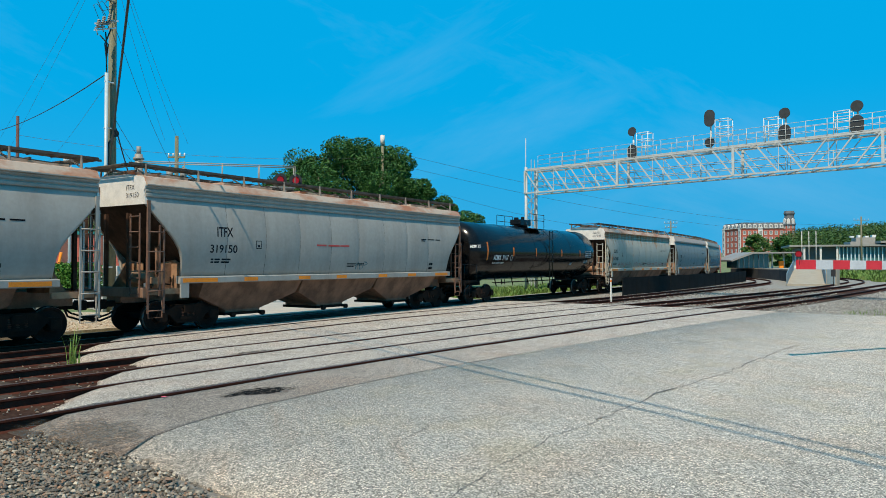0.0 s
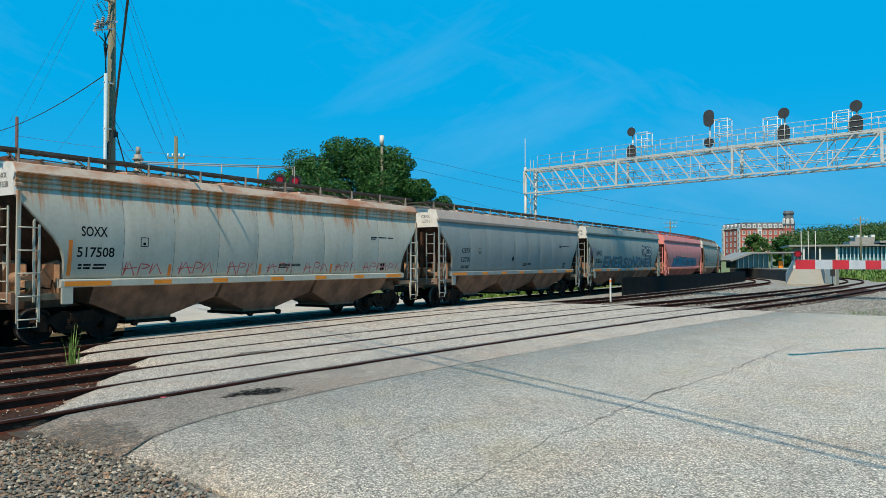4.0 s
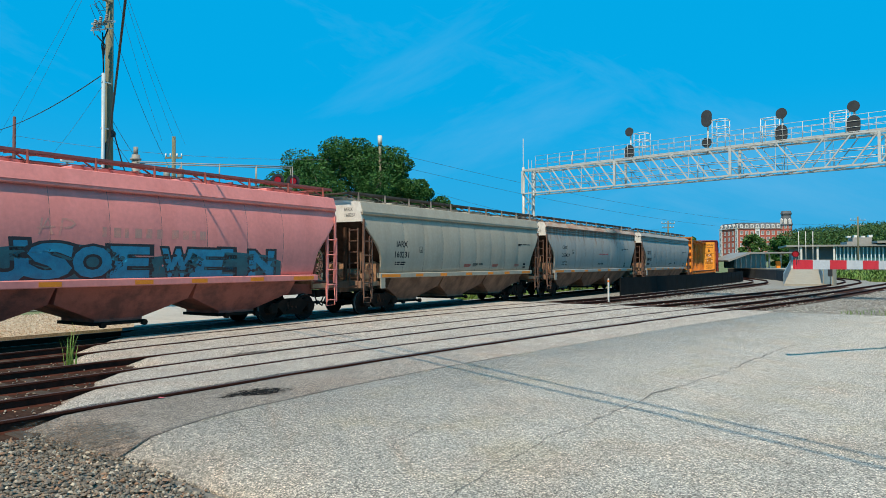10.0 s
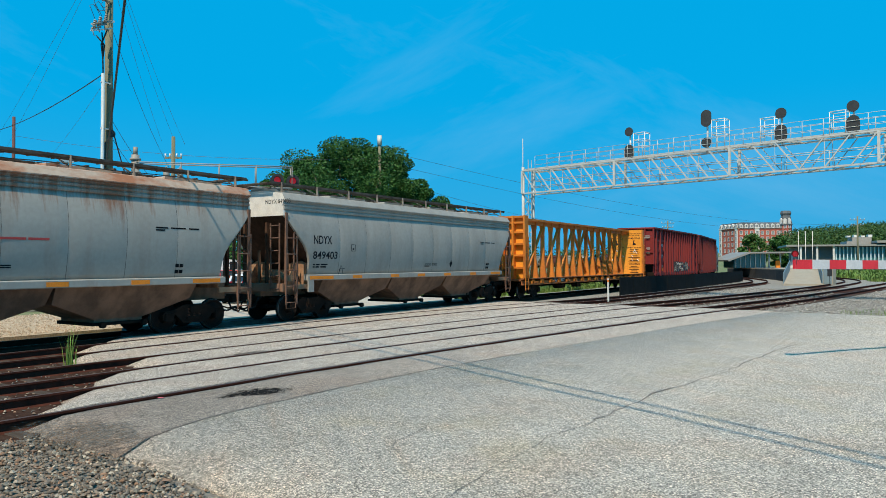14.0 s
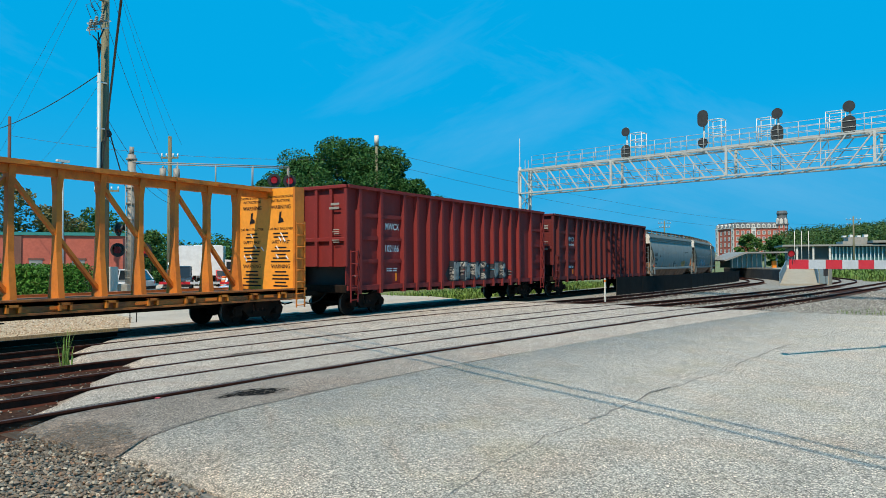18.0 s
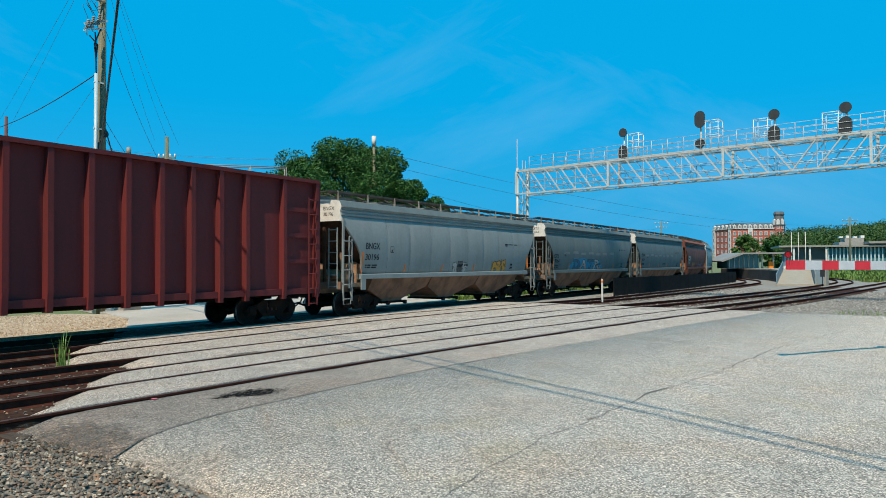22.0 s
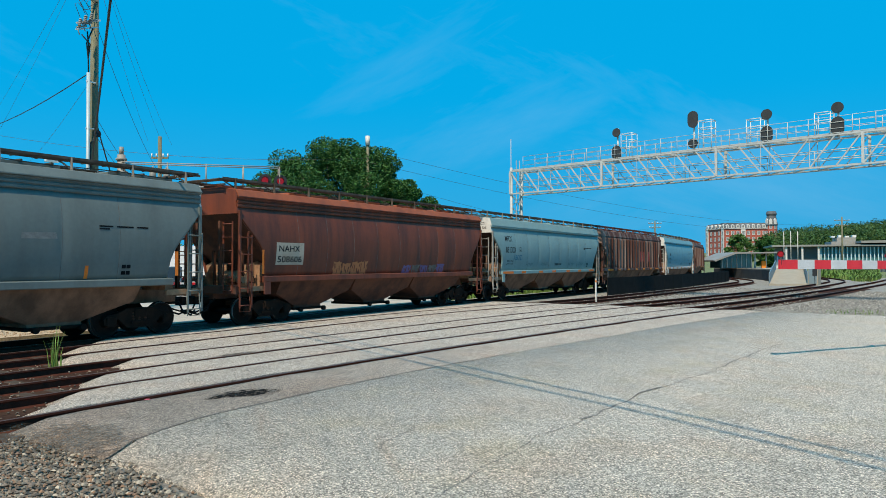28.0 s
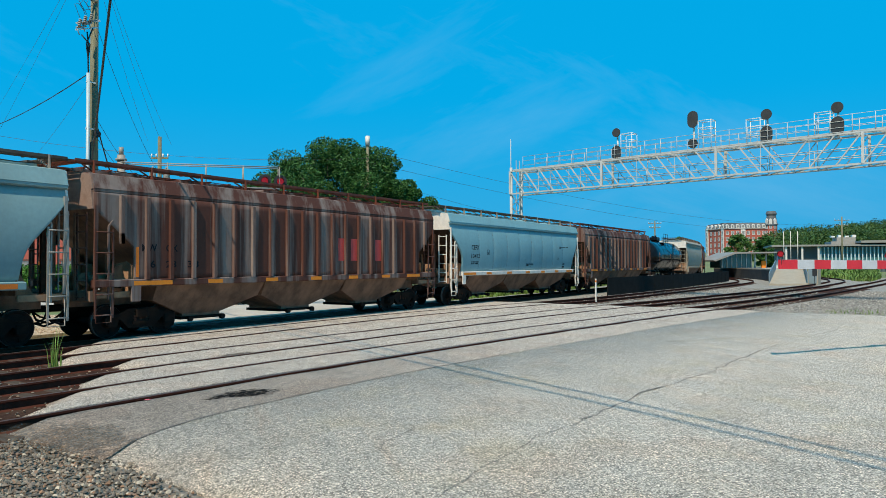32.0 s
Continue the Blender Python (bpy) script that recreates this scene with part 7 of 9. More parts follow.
# grass: verge beyond the tracks and round the platform, weeds in the rails
grass_mat = leaf_material("grass blades", (0.075, 0.165, 0.025), (0.15, 0.20, 0.05))
weed_mat = leaf_material("weed blades", (0.16, 0.26, 0.05), (0.22, 0.30, 0.08))


def blades(g, r, x, y, z, h, lean=0.35, w=0.02):
    a = r.uniform(0, math.tau)
    d = Vector((math.cos(a), math.sin(a), 0))
    s = Vector((-d.y, d.x, 0)) * w
    p0, p1, p2 = Vector((x, y, z)), Vector((x, y, z + h * 0.6)) + d * h * lean * 0.35, Vector((x, y, z + h)) + d * h * lean
    n = len(g.v)
    g.v += [tuple(p0 - s), tuple(p0 + s), tuple(p1 + s * 0.8), tuple(p1 - s * 0.8), tuple(p2)]
    g.face((n, n + 1, n + 2, n + 3)), g.face((n + 3, n + 2, n + 4))


g = Geo()
r = random.Random(21)
for _ in range(9000):
    x = r.uniform(36, 70)
    blades(g, r, x, r.uniform(21.9, 27.5) + max(0, (x - 55) * 0.1), -0.17, r.uniform(0.12, 0.45), 0.5, 0.03)
for _ in range(22000):
    x = r.uniform(88, 170)
    y = r.uniform(-14, 13)
    if min(abs(y - y_at(TRACK_B, x)), abs(y - y_at(TRACK_C, x))) > 1.8 and not (x < 94 and -2.5 < y) and not (y > y_at(TRACK_B, x)):
        blades(g, r, x, y, -0.18, r.uniform(0.2, 0.9) * (1.5 if r.random() < 0.1 else 1), 0.6, 0.08)
verge = new("grass_verge", g.mesh("grass_verge", grass_mat))
tagged(verge, "rough yellow-green grass beside the tracks", "grass", kind="stuff")
weed = thing("weed_tuft", "bright green weed tuft growing between rails", "weed", at=pose(8.35, 14.62, -0.13))
g = Geo()
for k in range(64):
    blades(g, r, r.gauss(0, 0.05), r.gauss(0, 0.05), 0, r.uniform(0.45, 0.95) if k % 3 == 0 else r.uniform(0.15, 0.5), 0.22, 0.009)
raw_part("foliage", g, weed_mat, weed)
g = Geo()
for _ in range(140):
    blades(g, r, r.uniform(33.8, 36.5), r.uniform(-1, 2.2), -0.13, r.uniform(0.05, 0.2), 0.6, 0.012)
tagged(new("dry_weeds", g.mesh("dry_weeds", grass_mat)), "sparse dry weeds in the ballast", "weeds", kind="stuff")

# loose ballast stones
r = random.Random(5)


def stone(g, x, y, z, s):
    pts = [Vector((r.uniform(-1, 1), r.uniform(-1, 1), r.uniform(-0.7, 0.7))).normalized() * s * r.uniform(0.7, 1.1) for _ in range(3)]
    a, b, c = s * r.uniform(0.6, 1.1), s * r.uniform(0.5, 0.9), s * r.uniform(0.4, 0.75)
    t = r.uniform(0, math.tau)
    ca, sa = math.cos(t), math.sin(t)
    base = [(a, 0, 0), (-a, 0.2 * b, 0), (0.2 * a, b, 0.1 * c), (-0.1 * a, -b, 0), (0.3 * a, 0.1 * b, c), (-0.4 * a, -0.2 * b, 0.8 * c), (0, 0, -c)]
    n = len(g.v)
    g.v += [(x + ca * p[0] - sa * p[1], y + sa * p[0] + ca * p[1], z + p[2]) for p in base]
    for q in ((0, 2, 4), (2, 5, 4), (2, 1, 5), (1, 3, 5), (3, 4, 5), (3, 0, 4), (0, 6, 2), (2, 6, 1), (1, 6, 3), (3, 6, 0)):
        g.face([n + i for i in q])


pale_stone = material("pale grey ballast stone", (0.33, 0.31, 0.27), 0.9, second=(0.22, 0.20, 0.17), mix=0.4, scale=8, island=0.3, fine=60, palette=[(0.27, 0.25, 0.215), (0.21, 0.195, 0.17), (0.31, 0.285, 0.245), (0.24, 0.21, 0.175), (0.19, 0.175, 0.155), (0.35, 0.325, 0.285)])
sand_stone = material("tan gravel stone", (0.5, 0.38, 0.26), 0.9, second=(0.36, 0.27, 0.18), mix=0.4, scale=8, island=0.25, fine=60, palette=[(0.52, 0.40, 0.28), (0.43, 0.32, 0.21), (0.58, 0.46, 0.33), (0.38, 0.27, 0.18), (0.48, 0.40, 0.31)])


def stones(name, count, area, z, size, label, mat=stone_mat):
    g = Geo()
    while count:
        x, y = area()
        stone(g, x, y, z + r.uniform(-0.01, 0.025), r.uniform(*size))
        count -= 1
    ob = new(name, g.mesh(name, mat))
    return tagged(ob, label, "gravel", kind="stuff")


def near_left():
    y = r.uniform(3.4, 9.3)
    return r.uniform(1.2, 4.25 + 0.22 * max(0, min(y, 7.0) - 4.6) + r.gauss(0, 0.08)), y


stones("loose_gravel", 13000, near_left, -0.14, (0.016, 0.042), "loose grey crushed stones at the pavement edge")


def between_rails():
    return r.uniform(1, 9.0), r.uniform(9.8, 16.5)


stones("track_ballast", 1400, between_rails, -0.15, (0.015, 0.04), "crushed stone between the rails")


def right_bank():
    x = r.uniform(33.4, 62)
    return x, r.uniform(-6.0, 4.6 - (x - 34) * 0.11)


stones("bank_ballast", 9000, right_bank, -0.15, (0.03, 0.07), "grey crushed stone bank beside the tracks", pale_stone)


def yard_stones():
    x = r.uniform(34.6, 66)
    return x, r.uniform(4, 16.5)


stones("yard_ballast", 7000, yard_stones, -0.15, (0.03, 0.07), "crushed stone between the curving tracks", pale_stone)


def lot():
    return r.uniform(2, 16.5), r.uniform(21.6, 30)


stones("lot_gravel", 9000, lot, -0.05, (0.02, 0.05), "loose tan stones on the gravel lot", sand_stone)

# cracks, stains, marks on the pavement
crack_mat = material("cracked asphalt edge", (0.15, 0.13, 0.11), 0.95, second=(0.24, 0.21, 0.18), scale=12)
pink_mark = material("pink survey paint", (0.85, 0.12, 0.16), 0.7)
ribbon("crack_long", [(8.9, 3.36), (9.6, 3.33), (10.1, 3.3), (11.6, 3.2), (14.0, 2.8), (19.1, 2.3), (25, 1.2)], 0.028, crack_mat, "long dark crack across the pale asphalt", seed=2)
for k, pts in enumerate(([(5.9, 7.0), (6.3, 6.6), (6.4, 6.0)], [(7.2, 8.8), (7.9, 8.3), (8.2, 7.8)], [(6.2, 4.6), (6.6, 4.9), (7.4, 5.0)], [(9.9, 6.9), (10.4, 6.1), (11.5, 5.6)], [(12.5, 3.0), (13.5, 1.5), (15, 0.4)],
                         [(8.0, 6.5), (8.3, 6.0), (8.2, 5.5)], [(14.0, 6.8), (17, 6.0), (21, 5.4)], [(18, 4.6), (22, 3.4), (27, 2.4)], [(10.6, 9.6), (11.5, 9.9)])):
    ribbon("crack_fine", pts, 0.010, crack_mat, "fine crack in the asphalt", seed=50 + k)
ribbon("seam_line", [(4.9, 7.42), (6.1, 7.72), (7.6, 7.77), (10.3, 7.72), (12.8, 7.47), (14.4, 7.27)], 0.03, crack_mat, "dark seam between two asphalt surfaces", seed=9, amp=0.012)


def stain_material(name, colour, strength, size=7, edge=(0.10, 0.34)):
    """Soaked-in dirt: densest in the middle, breaking up towards an uneven rim."""
    m = bpy.data.materials.new(name)
    m.use_nodes = True
    nt = m.node_tree
    b = nt.nodes["Principled BSDF"]
    b.inputs["Base Color"].default_value, b.inputs["Roughness"].default_value = (*colour, 1), 0.9
    b.inputs["Specular IOR Level"].default_value = 0.05
    tcd = nt.nodes.new("ShaderNodeTexCoord")
    mp_ = nt.nodes.new("ShaderNodeMapping")
    mp_.inputs["Location"].default_value, mp_.inputs["Scale"].default_value = (-1, -1, 0), (2, 2, 0)
    nt.links.new(tcd.outputs["Generated"], mp_.inputs[0])
    gr = nt.nodes.new("ShaderNodeTexGradient")
    gr.gradient_type = "SPHERICAL"
    nt.links.new(mp_.outputs[0], gr.inputs[0])
    no = nt.nodes.new("ShaderNodeTexNoise")
    no.inputs["Scale"].default_value, no.inputs["Detail"].default_value, no.inputs["Roughness"].default_value = size, 8, 0.75
    nt.links.new(tcd.outputs["Object"], no.inputs["Vector"])
    ml = nt.nodes.new("ShaderNodeMath")
    ml.operation = "MULTIPLY"
    nt.links.new(gr.outputs["Fac"], ml.inputs[0])
    sh = nt.nodes.new("ShaderNodeMapRange")
    sh.inputs["From Min"].default_value, sh.inputs["From Max"].default_value = 0.40, 0.60
    nt.links.new(no.outputs["Fac"], sh.inputs[0])
    nt.links.new(sh.outputs[0], ml.inputs[1])
    rr = nt.nodes.new("ShaderNodeValToRGB")
    rr.color_ramp.elements[0].position, rr.color_ramp.elements[1].position = edge
    rr.color_ramp.elements[1].color = (strength, strength, strength, 1)
    nt.links.new(ml.outputs[0], rr.inputs[0])
    nt.links.new(rr.outputs[0], b.inputs["Alpha"])
    vo = nt.nodes.new("ShaderNodeTexVoronoi")
    vo.inputs["Scale"].default_value = 72.0
    nt.links.new(tcd.outputs["Object"], vo.inputs["Vector"])
    sv = nt.nodes.new("ShaderNodeSeparateColor")
    nt.links.new(vo.outputs["Color"], sv.inputs[0])
    cm = nt.nodes.new("ShaderNodeValToRGB")
    cm.color_ramp.elements[0].color = (*[c * 0.3 for c in colour], 1)
    cm.color_ramp.elements[1].color = (*[c * 2.2 for c in colour], 1)
    nt.links.new(sv.outputs[0], cm.inputs[0])
    nt.links.new(cm.outputs[0], b.inputs["Base Color"])
    return m


soft_oil = stain_material("soaked oil", (0.012, 0.011, 0.010), 1.0, 9, (0.06, 0.30))
soft_dark = stain_material("soaked dirt", (0.10, 0.085, 0.07), 0.7)
crumbled = stain_material("crumbled dark asphalt", (0.10, 0.086, 0.07), 0.55, 9, (0.05, 0.40))


def blot(name, x, y, sx, sy, rot, mat, label, seed, z=0.012):
    rr = random.Random(seed)
    g = Geo()
    n = 28
    ca, sa = math.cos(rot), math.sin(rot)
    g.v.append((x, y, z + 0.012 * noise.noise((x * 0.7, y * 0.7, 3.1))))
    for i in range(n):
        a = i * math.tau / n
        q = rr.uniform(0.65, 1.15)
        px, py = sx * q * math.cos(a), sy * q * math.sin(a)
        X, Y = x + ca * px - sa * py, y + sa * px + ca * py
        g.v.append((X, Y, z + 0.012 * noise.noise((X * 0.7, Y * 0.7, 3.1))))
    for i in range(n):
        g.face((0, 1 + i, 1 + (i + 1) % n))
    return tagged(part(name, g, mat), label, "stain", kind="structure")


blot("oil_stain", 7.95, 8.6, 0.95, 0.30, -0.45, soft_oil, "black oil stain beside the rail", 4)
ribbon("crack_fine", [(5.2, 3.35), (5.9, 3.4), (7.4, 3.5), (8.9, 3.36)], 0.010, crack_mat, "fine crack in the asphalt", seed=90)
blot("dark_patch", 4.85, 8.35, 0.75, 1.2, 0.05, crumbled, "dark crumbled asphalt at the pavement edge", 15, 0.012)
blot("faint_stain", 11.2, 12.45, 0.8, 0.3, -0.3, soft_dark, "faint dark stain on the asphalt", 5)
blot("paint_mark", 6.82, 9.48, 0.045, 0.045, 0, pink_mark, "small pink survey paint mark", 6, 0.016)

# ---- poles and wires ----
wire_black = material("black cable", (0.015, 0.015, 0.015), 0.6)
wire_grey = material("weathered wire", (0.06, 0.065, 0.07), 0.5)
white_pipe = material("white plastic conduit", (0.44, 0.52, 0.52), 0.4)


def cable(name, a, b, sag, rad, mat, label, n=14):
    a, b = Vector(a), Vector(b)
    pts = [a.lerp(b, i / n) - Vector((0, 0, 4 * sag * (i / n) * (1 - i / n))) for i in range(n + 1)]
    g = Geo()
    g.path(pts, rad, 5)
    return tagged(part(name, g, mat), label, "cable")


up = thing("utility_pole", "tall weathered wooden utility pole with cutouts and a white conduit", "utility pole", at=pose(18.09, 28.97, -0.17))
g = Geo()
g.tube((0.04, 0, 0), (0.08, 0.05, 16.2), 0.21, 12, 0.15)
part("pole", g, wood_pole, up)
g = Geo()
g.tube((-0.33, -0.18, 0), (-0.33, -0.18, 10.4), 0.075, 10)
part("conduit", g, white_pipe, up, "white conduit pipe")
for z in (2.0, 5.0, 8.0, 10.0):
    g = Geo()
    g.box(-0.42, 0.0, -0.22, -0.14, z, z + 0.05)
    part("conduit_bracket", g, steel, up)
for k, (dx, z) in enumerate(((-0.25, 12.6), (-0.5, 12.4), (-0.75, 12.2))):
    g = Geo()
    g.tube((dx - 0.22, -0.35, z - 0.05), (dx + 0.2, -0.35, z + 0.12), 0.04, 8)
    g.tube((dx - 0.2, -0.35, z - 0.05), (dx - 0.14, -0.42, z - 0.35), 0.022, 6)
    part("fuse_cutout", g, steel_dull, up, "grey porcelain fuse cutout")
g = Geo()
g.bar((-0.95, -0.3, 12.35), (0.1, -0.3, 12.75), 0.07, 0.07)
part("cutout_arm", g, steel, up)
for k in range(3):
    g = Geo()
    g.path([(-0.25 - 0.25 * k, -0.35, 12.3 - 0.2 * k), (-0.5 + 0.08 * k, -0.3, 11.6), (-0.36, -0.2, 11.0), (-0.33, -0.18, 10.4)], 0.03, 6)
    part("riser_cable", g, wire_black, up)
g = Geo()
g.path([(-0.5, -0.35, 12.8), (-0.9, -0.4, 13.3), (-0.6, -0.3, 13.9), (-0.1, -0.1, 13.5)], 0.014, 5)
part("jumper_wire", g, wire_grey, up)
for k, (dx, z) in enumerate(((-0.35, 12.95), (-0.62, 12.78), (-0.85, 12.58))):
    g = Geo()
    g.tube((dx - 0.05, -0.42, z - 0.38), (dx + 0.02, -0.40, z - 0.05), 0.05, 8)
    for q in range(4):
        g.disc((dx - 0.04 + 0.018 * q, -0.415, z - 0.33 + 0.08 * q), (0.2, 0, 1), 0.072, 0.03, 10)
    part("arrester", g, steel_dull, up, "ribbed grey arrester")
    g = Geo()
    g.path([(dx, -0.4, z), (dx - 0.25, -0.42, z + 0.3 + 0.1 * k), (dx - 0.05, -0.35, z + 0.62), (dx + 0.28, -0.2, z + 0.45), (-0.02, -0.12, z + 0.7)], 0.012, 5)
    part("jumper_wire", g, wire_grey, up)
g = Geo()
g.bar((-1.0, -0.34, 12.05), (0.05, -0.2, 12.45), 0.06, 0.06)
part("cutout_arm", g, steel, up)
for z in (13.6, 14.4):
    g = Geo()
    g.bar((-0.6, -0.12, z), (0.12, -0.12, z), 0.05, 0.06)
    part("side_arm", g, wood_pole, up)
g = Geo()
g.disc((0.08, -0.2, 7.85), (0, 1, 0), 0.16, 0.06, 14)
g.path([(0.1, -0.22, 7.9), (-0.22, -0.2, 7.4), (-0.24, -0.2, 5.5), (-0.18, -0.18, 4.2)], 0.03, 6)
part("cable_loop", g, wire_black, up)
g = Geo()
g.path([(0.25, -0.05, 0.2), (0.24, -0.05, 4.5), (0.21, -0.02, 8.6), (0.19, 0, 11.0)], 0.018, 5)
part("ground_wire", g, wire_black, up)

PT = (18.09, 28.97)
cable("overhead_cable", (18.14, 28.9, 7.82), (1.64, 1.0, 11.48), 0.12, 0.031, wire_black, "thick black cable running over the pavement from the pole")
cable("overhead_cable", (17.98, 28.9, 6.23), (1.58, 1.0, 10.91), 0.12, 0.031, wire_black, "thick black cable running over the pavement from the pole")
cable("overhead_cable", (1.64, 1.0, 11.48), (-14, -25.5, 14.6), 0.1, 0.03, wire_black, "thick black cable running on over the parking lot")
cable("overhead_cable", (1.58, 1.0, 10.91), (-14, -25.4, 14.2), 0.1, 0.03, wire_black, "thick black cable running on over the parking lot")
cable("service_cable", (17.76, 28.79, 10.2), (28.76, 69.28, 13.3), 1.0, 0.022, wire_black, "black service cable sagging to a far post")
P2 = (29.77, 40.23)
for dz, dx in ((10.0, -0.9), (10.3, 0.0), (10.0, 0.9)):
    cable("power_line", (PT[0] + dx * 0.2, PT[1], 15.6 + dz - 10), (P2[0] + dx, P2[1], dz), 0.35, 0.008, wire_grey, "thin power line between two poles")
for z1, z2 in ((12.4, 7.9), (8.4, 6.4), (7.6, 6.0)):
    cable("phone_line", (PT[0] + 0.15, PT[1], z1), (P2[0], P2[1], z2), 0.5, 0.011, wire_black, "thin black line between two poles")
cable("guy_cable", (PT[0] + 0.1, PT[1], 8.4), (22.0, 32.5, 4.6), 0.2, 0.03, wire_black, "black cable down to the crossing mast")
for x, y, z, z0 in ((36.6, 81.1, 12.8, 16.0), (37.4, 79.8, 12.3, 15.8), (40.0, 75.8, 12.4, 10.0)):
    cable("power_line", (PT[0] - 0.1, PT[1], z0), (x, y, z), 0.3, 0.008, wire_grey, "thin power line running off past the building")
cable("power_line", (30.7, 62.6, 12.8), (47.4, 36.8, 10.9), 0.8, 0.014, wire_grey, "thin power line over the road")
cable("power_line", (47.4, 36.8, 11.6), (160.2, 6.9, 9.6), 2.2, 0.013, wire_grey, "thin power line along the tracks", 24)
cable("power_line", (47.4, 36.8, 10.6), (160.2, 6.9, 8.6), 2.4, 0.013, wire_grey, "thin power line along the tracks", 24)
cable("power_line", (47.4, 36.8, 9.4), (141.7, 38.4, 8.9), 2.0, 0.013, wire_grey, "thin power line along the tracks", 24)


def plain_pole(name, x, y, top, rad, mat, label, arms=(), lamp=False, z=-0.17):
    t = thing(name, label, name.replace("_", " "), at=pose(x, y, z))
    g = Geo()
    g.tube((0, 0, 0), (0, 0, top - z), rad, 10, rad * 0.7)
    part("pole", g, mat, t)
    for zz, w in arms:
        g = Geo()
        g.bar((-w * 0.55, w * 0.83, zz - z), (w * 0.55, -w * 0.83, zz - z), 0.09, 0.11)
        arm = part("crossarm", g, mat, t)
        for s in (-0.95, -0.4, 0.4, 0.95):
            g = Geo()
            g.tube((w * 0.55 * s, -w * 0.83 * s, zz - z + 0.05), (w * 0.55 * s, -w * 0.83 * s, zz - z + 0.28), 0.05, 8)
            part("insulator", g, steel, arm)
    if lamp:
        g = Geo()
        g.box(-0.5, 0.5, -0.14, 0.14, top - z - 0.05, top - z + 0.12, 0.03)
        part("lamp_head", g, steel, t)
    return t


p2 = plain_pole("utility_pole", P2[0], P2[1], 10.4, 0.17, wood_pole, "weathered wooden utility pole with two transformers", arms=((9.0, 0.55),))
for s in (-1, 1):
    g = Geo()
    g.tube((s * 0.30, -s * 0.3, 7.6), (s * 0.30, -s * 0.3, 8.45), 0.21, 12)
    g.tube((s * 0.30, -s * 0.3, 8.45), (s * 0.30, -s * 0.3, 8.6), 0.06, 8)
    part("transformer", g, steel_dull, p2, "grey transformer can")
plain_pole("utility_pole", 27.4, 43.5, 7.2, 0.14, wood_pole, "wooden pole with transformers behind the crossing", arms=((6.8, 0.8),))
plain_pole("lamp_post", 30.4, 54.0, 9.9, 0.13, white_pipe, "slim pale lamp post", lamp=True)
plain_pole("lamp_post", 42.4, 41.25, 6.8, 0.11, steel, "slim pale lamp post beside the trees", lamp=True)
plain_pole("utility_pole", 30.7, 62.6, 14.4, 0.17, material("rusty post", (0.12, 0.05, 0.04), 0.8, second=(0.07, 0.03, 0.03)), "dark reddish post holding a cable")
cell = plain_pole("antenna_pole", 47.43, 36.79, 12.0, 0.16, wood_pole, "wooden pole with a white antenna canister on top")
g = Geo()
g.tube((0, 0, 12.15), (0, 0, 12.95), 0.19, 14)
g.tube((0, 0, 11.9), (0, 0, 12.2), 0.05, 8)
part("antenna_canister", g, white_paint, cell, "white antenna canister")
plain_pole("utility_pole", 141.7, 38.4, 10.3, 0.18, wood_pole, "far wooden utility pole with crossarms", arms=((9.8, 1.3), (9.0, 1.1)))
plain_pole("utility_pole", 160.2, 6.9, 11.0, 0.2, wood_pole, "far wooden utility pole with crossarms", arms=((10.3, 1.5), (9.3, 1.3)))

# ---- crossing signals beyond the train ----
def signal_light(parent, p, facing, lit):
    d = Vector(facing).normalized()
    p = Vector(p)
    g = Geo()
    g.disc(p + d * 0.02, d, 0.31, 0.03, 20)
    bb = part("backboard", g, black_paint, parent)
    g = Geo()
    g.tube(p + d * 0.02, p + d * 0.09, 0.155, 16)
    part("lens", g, lamp_red if lit else lamp_off, bb, "red warning lens")
    g = Geo()
    side = d.cross(Vector((0, 0, 1)))
    secs = []
    for q in (0.05, 0.28):
        ring = [p + d * q + side * (0.19 * math.cos(a)) + Vector((0, 0, 0.19 * math.sin(a))) for a in [math.radians(-10 + 200 * i / 12) for i in range(13)]]
        ring2 = [p + d * q + side * (0.175 * math.cos(a)) + Vector((0, 0, 0.175 * math.sin(a))) for a in [math.radians(-10 + 200 * i / 12) for i in range(12, -1, -1)]]
        secs.append(ring + ring2)
    g.loft(secs, True)
    part("hood", g, black_paint, bb)
    g = Geo()
    g.tube(p - d * 0.16, p, 0.16, 14)
    part("housing", g, steel_dull, bb)


FACE = (-0.68, -0.72, 0)
cx = thing("cantilever_signal", "silver cantilever mast with red flashing crossing lights", "crossing signal", at=pose(19.4, 28.9, -0.17))
g = Geo()
g.tube((0, 0, 0), (0, 0, 7.1), 0.20, 14, 0.17)
part("mast", g, steel_dull, cx)
g = Geo()
g.tube((0, 0, 7.1), (0, 0, 7.45), 0.10, 10)
for z in (4.2, 4.9, 5.6, 6.3, 6.9):
    g.disc((0, 0, z), (0, 0, 1), 0.235, 0.09, 14)
part("mast_collar", g, steel_dull, cx)
g = Geo()
for s in (-1, 1):
    g.tube((-0.28, 0.2 * s - 0.2, 0.3), (-0.28, 0.2 * s - 0.2, 5.8), 0.02, 6)
for i in range(18):
    g.tube((-0.28, -0.4, 0.4 + i * 0.3), (-0.28, 0.0, 0.4 + i * 0.3), 0.014, 5)
part("ladder", g, steel_dull, cx)
AD = Vector((24.84 - 19.4, 24.63 - 28.9, 0))
an = Vector((AD.y, -AD.x, 0)).normalized()
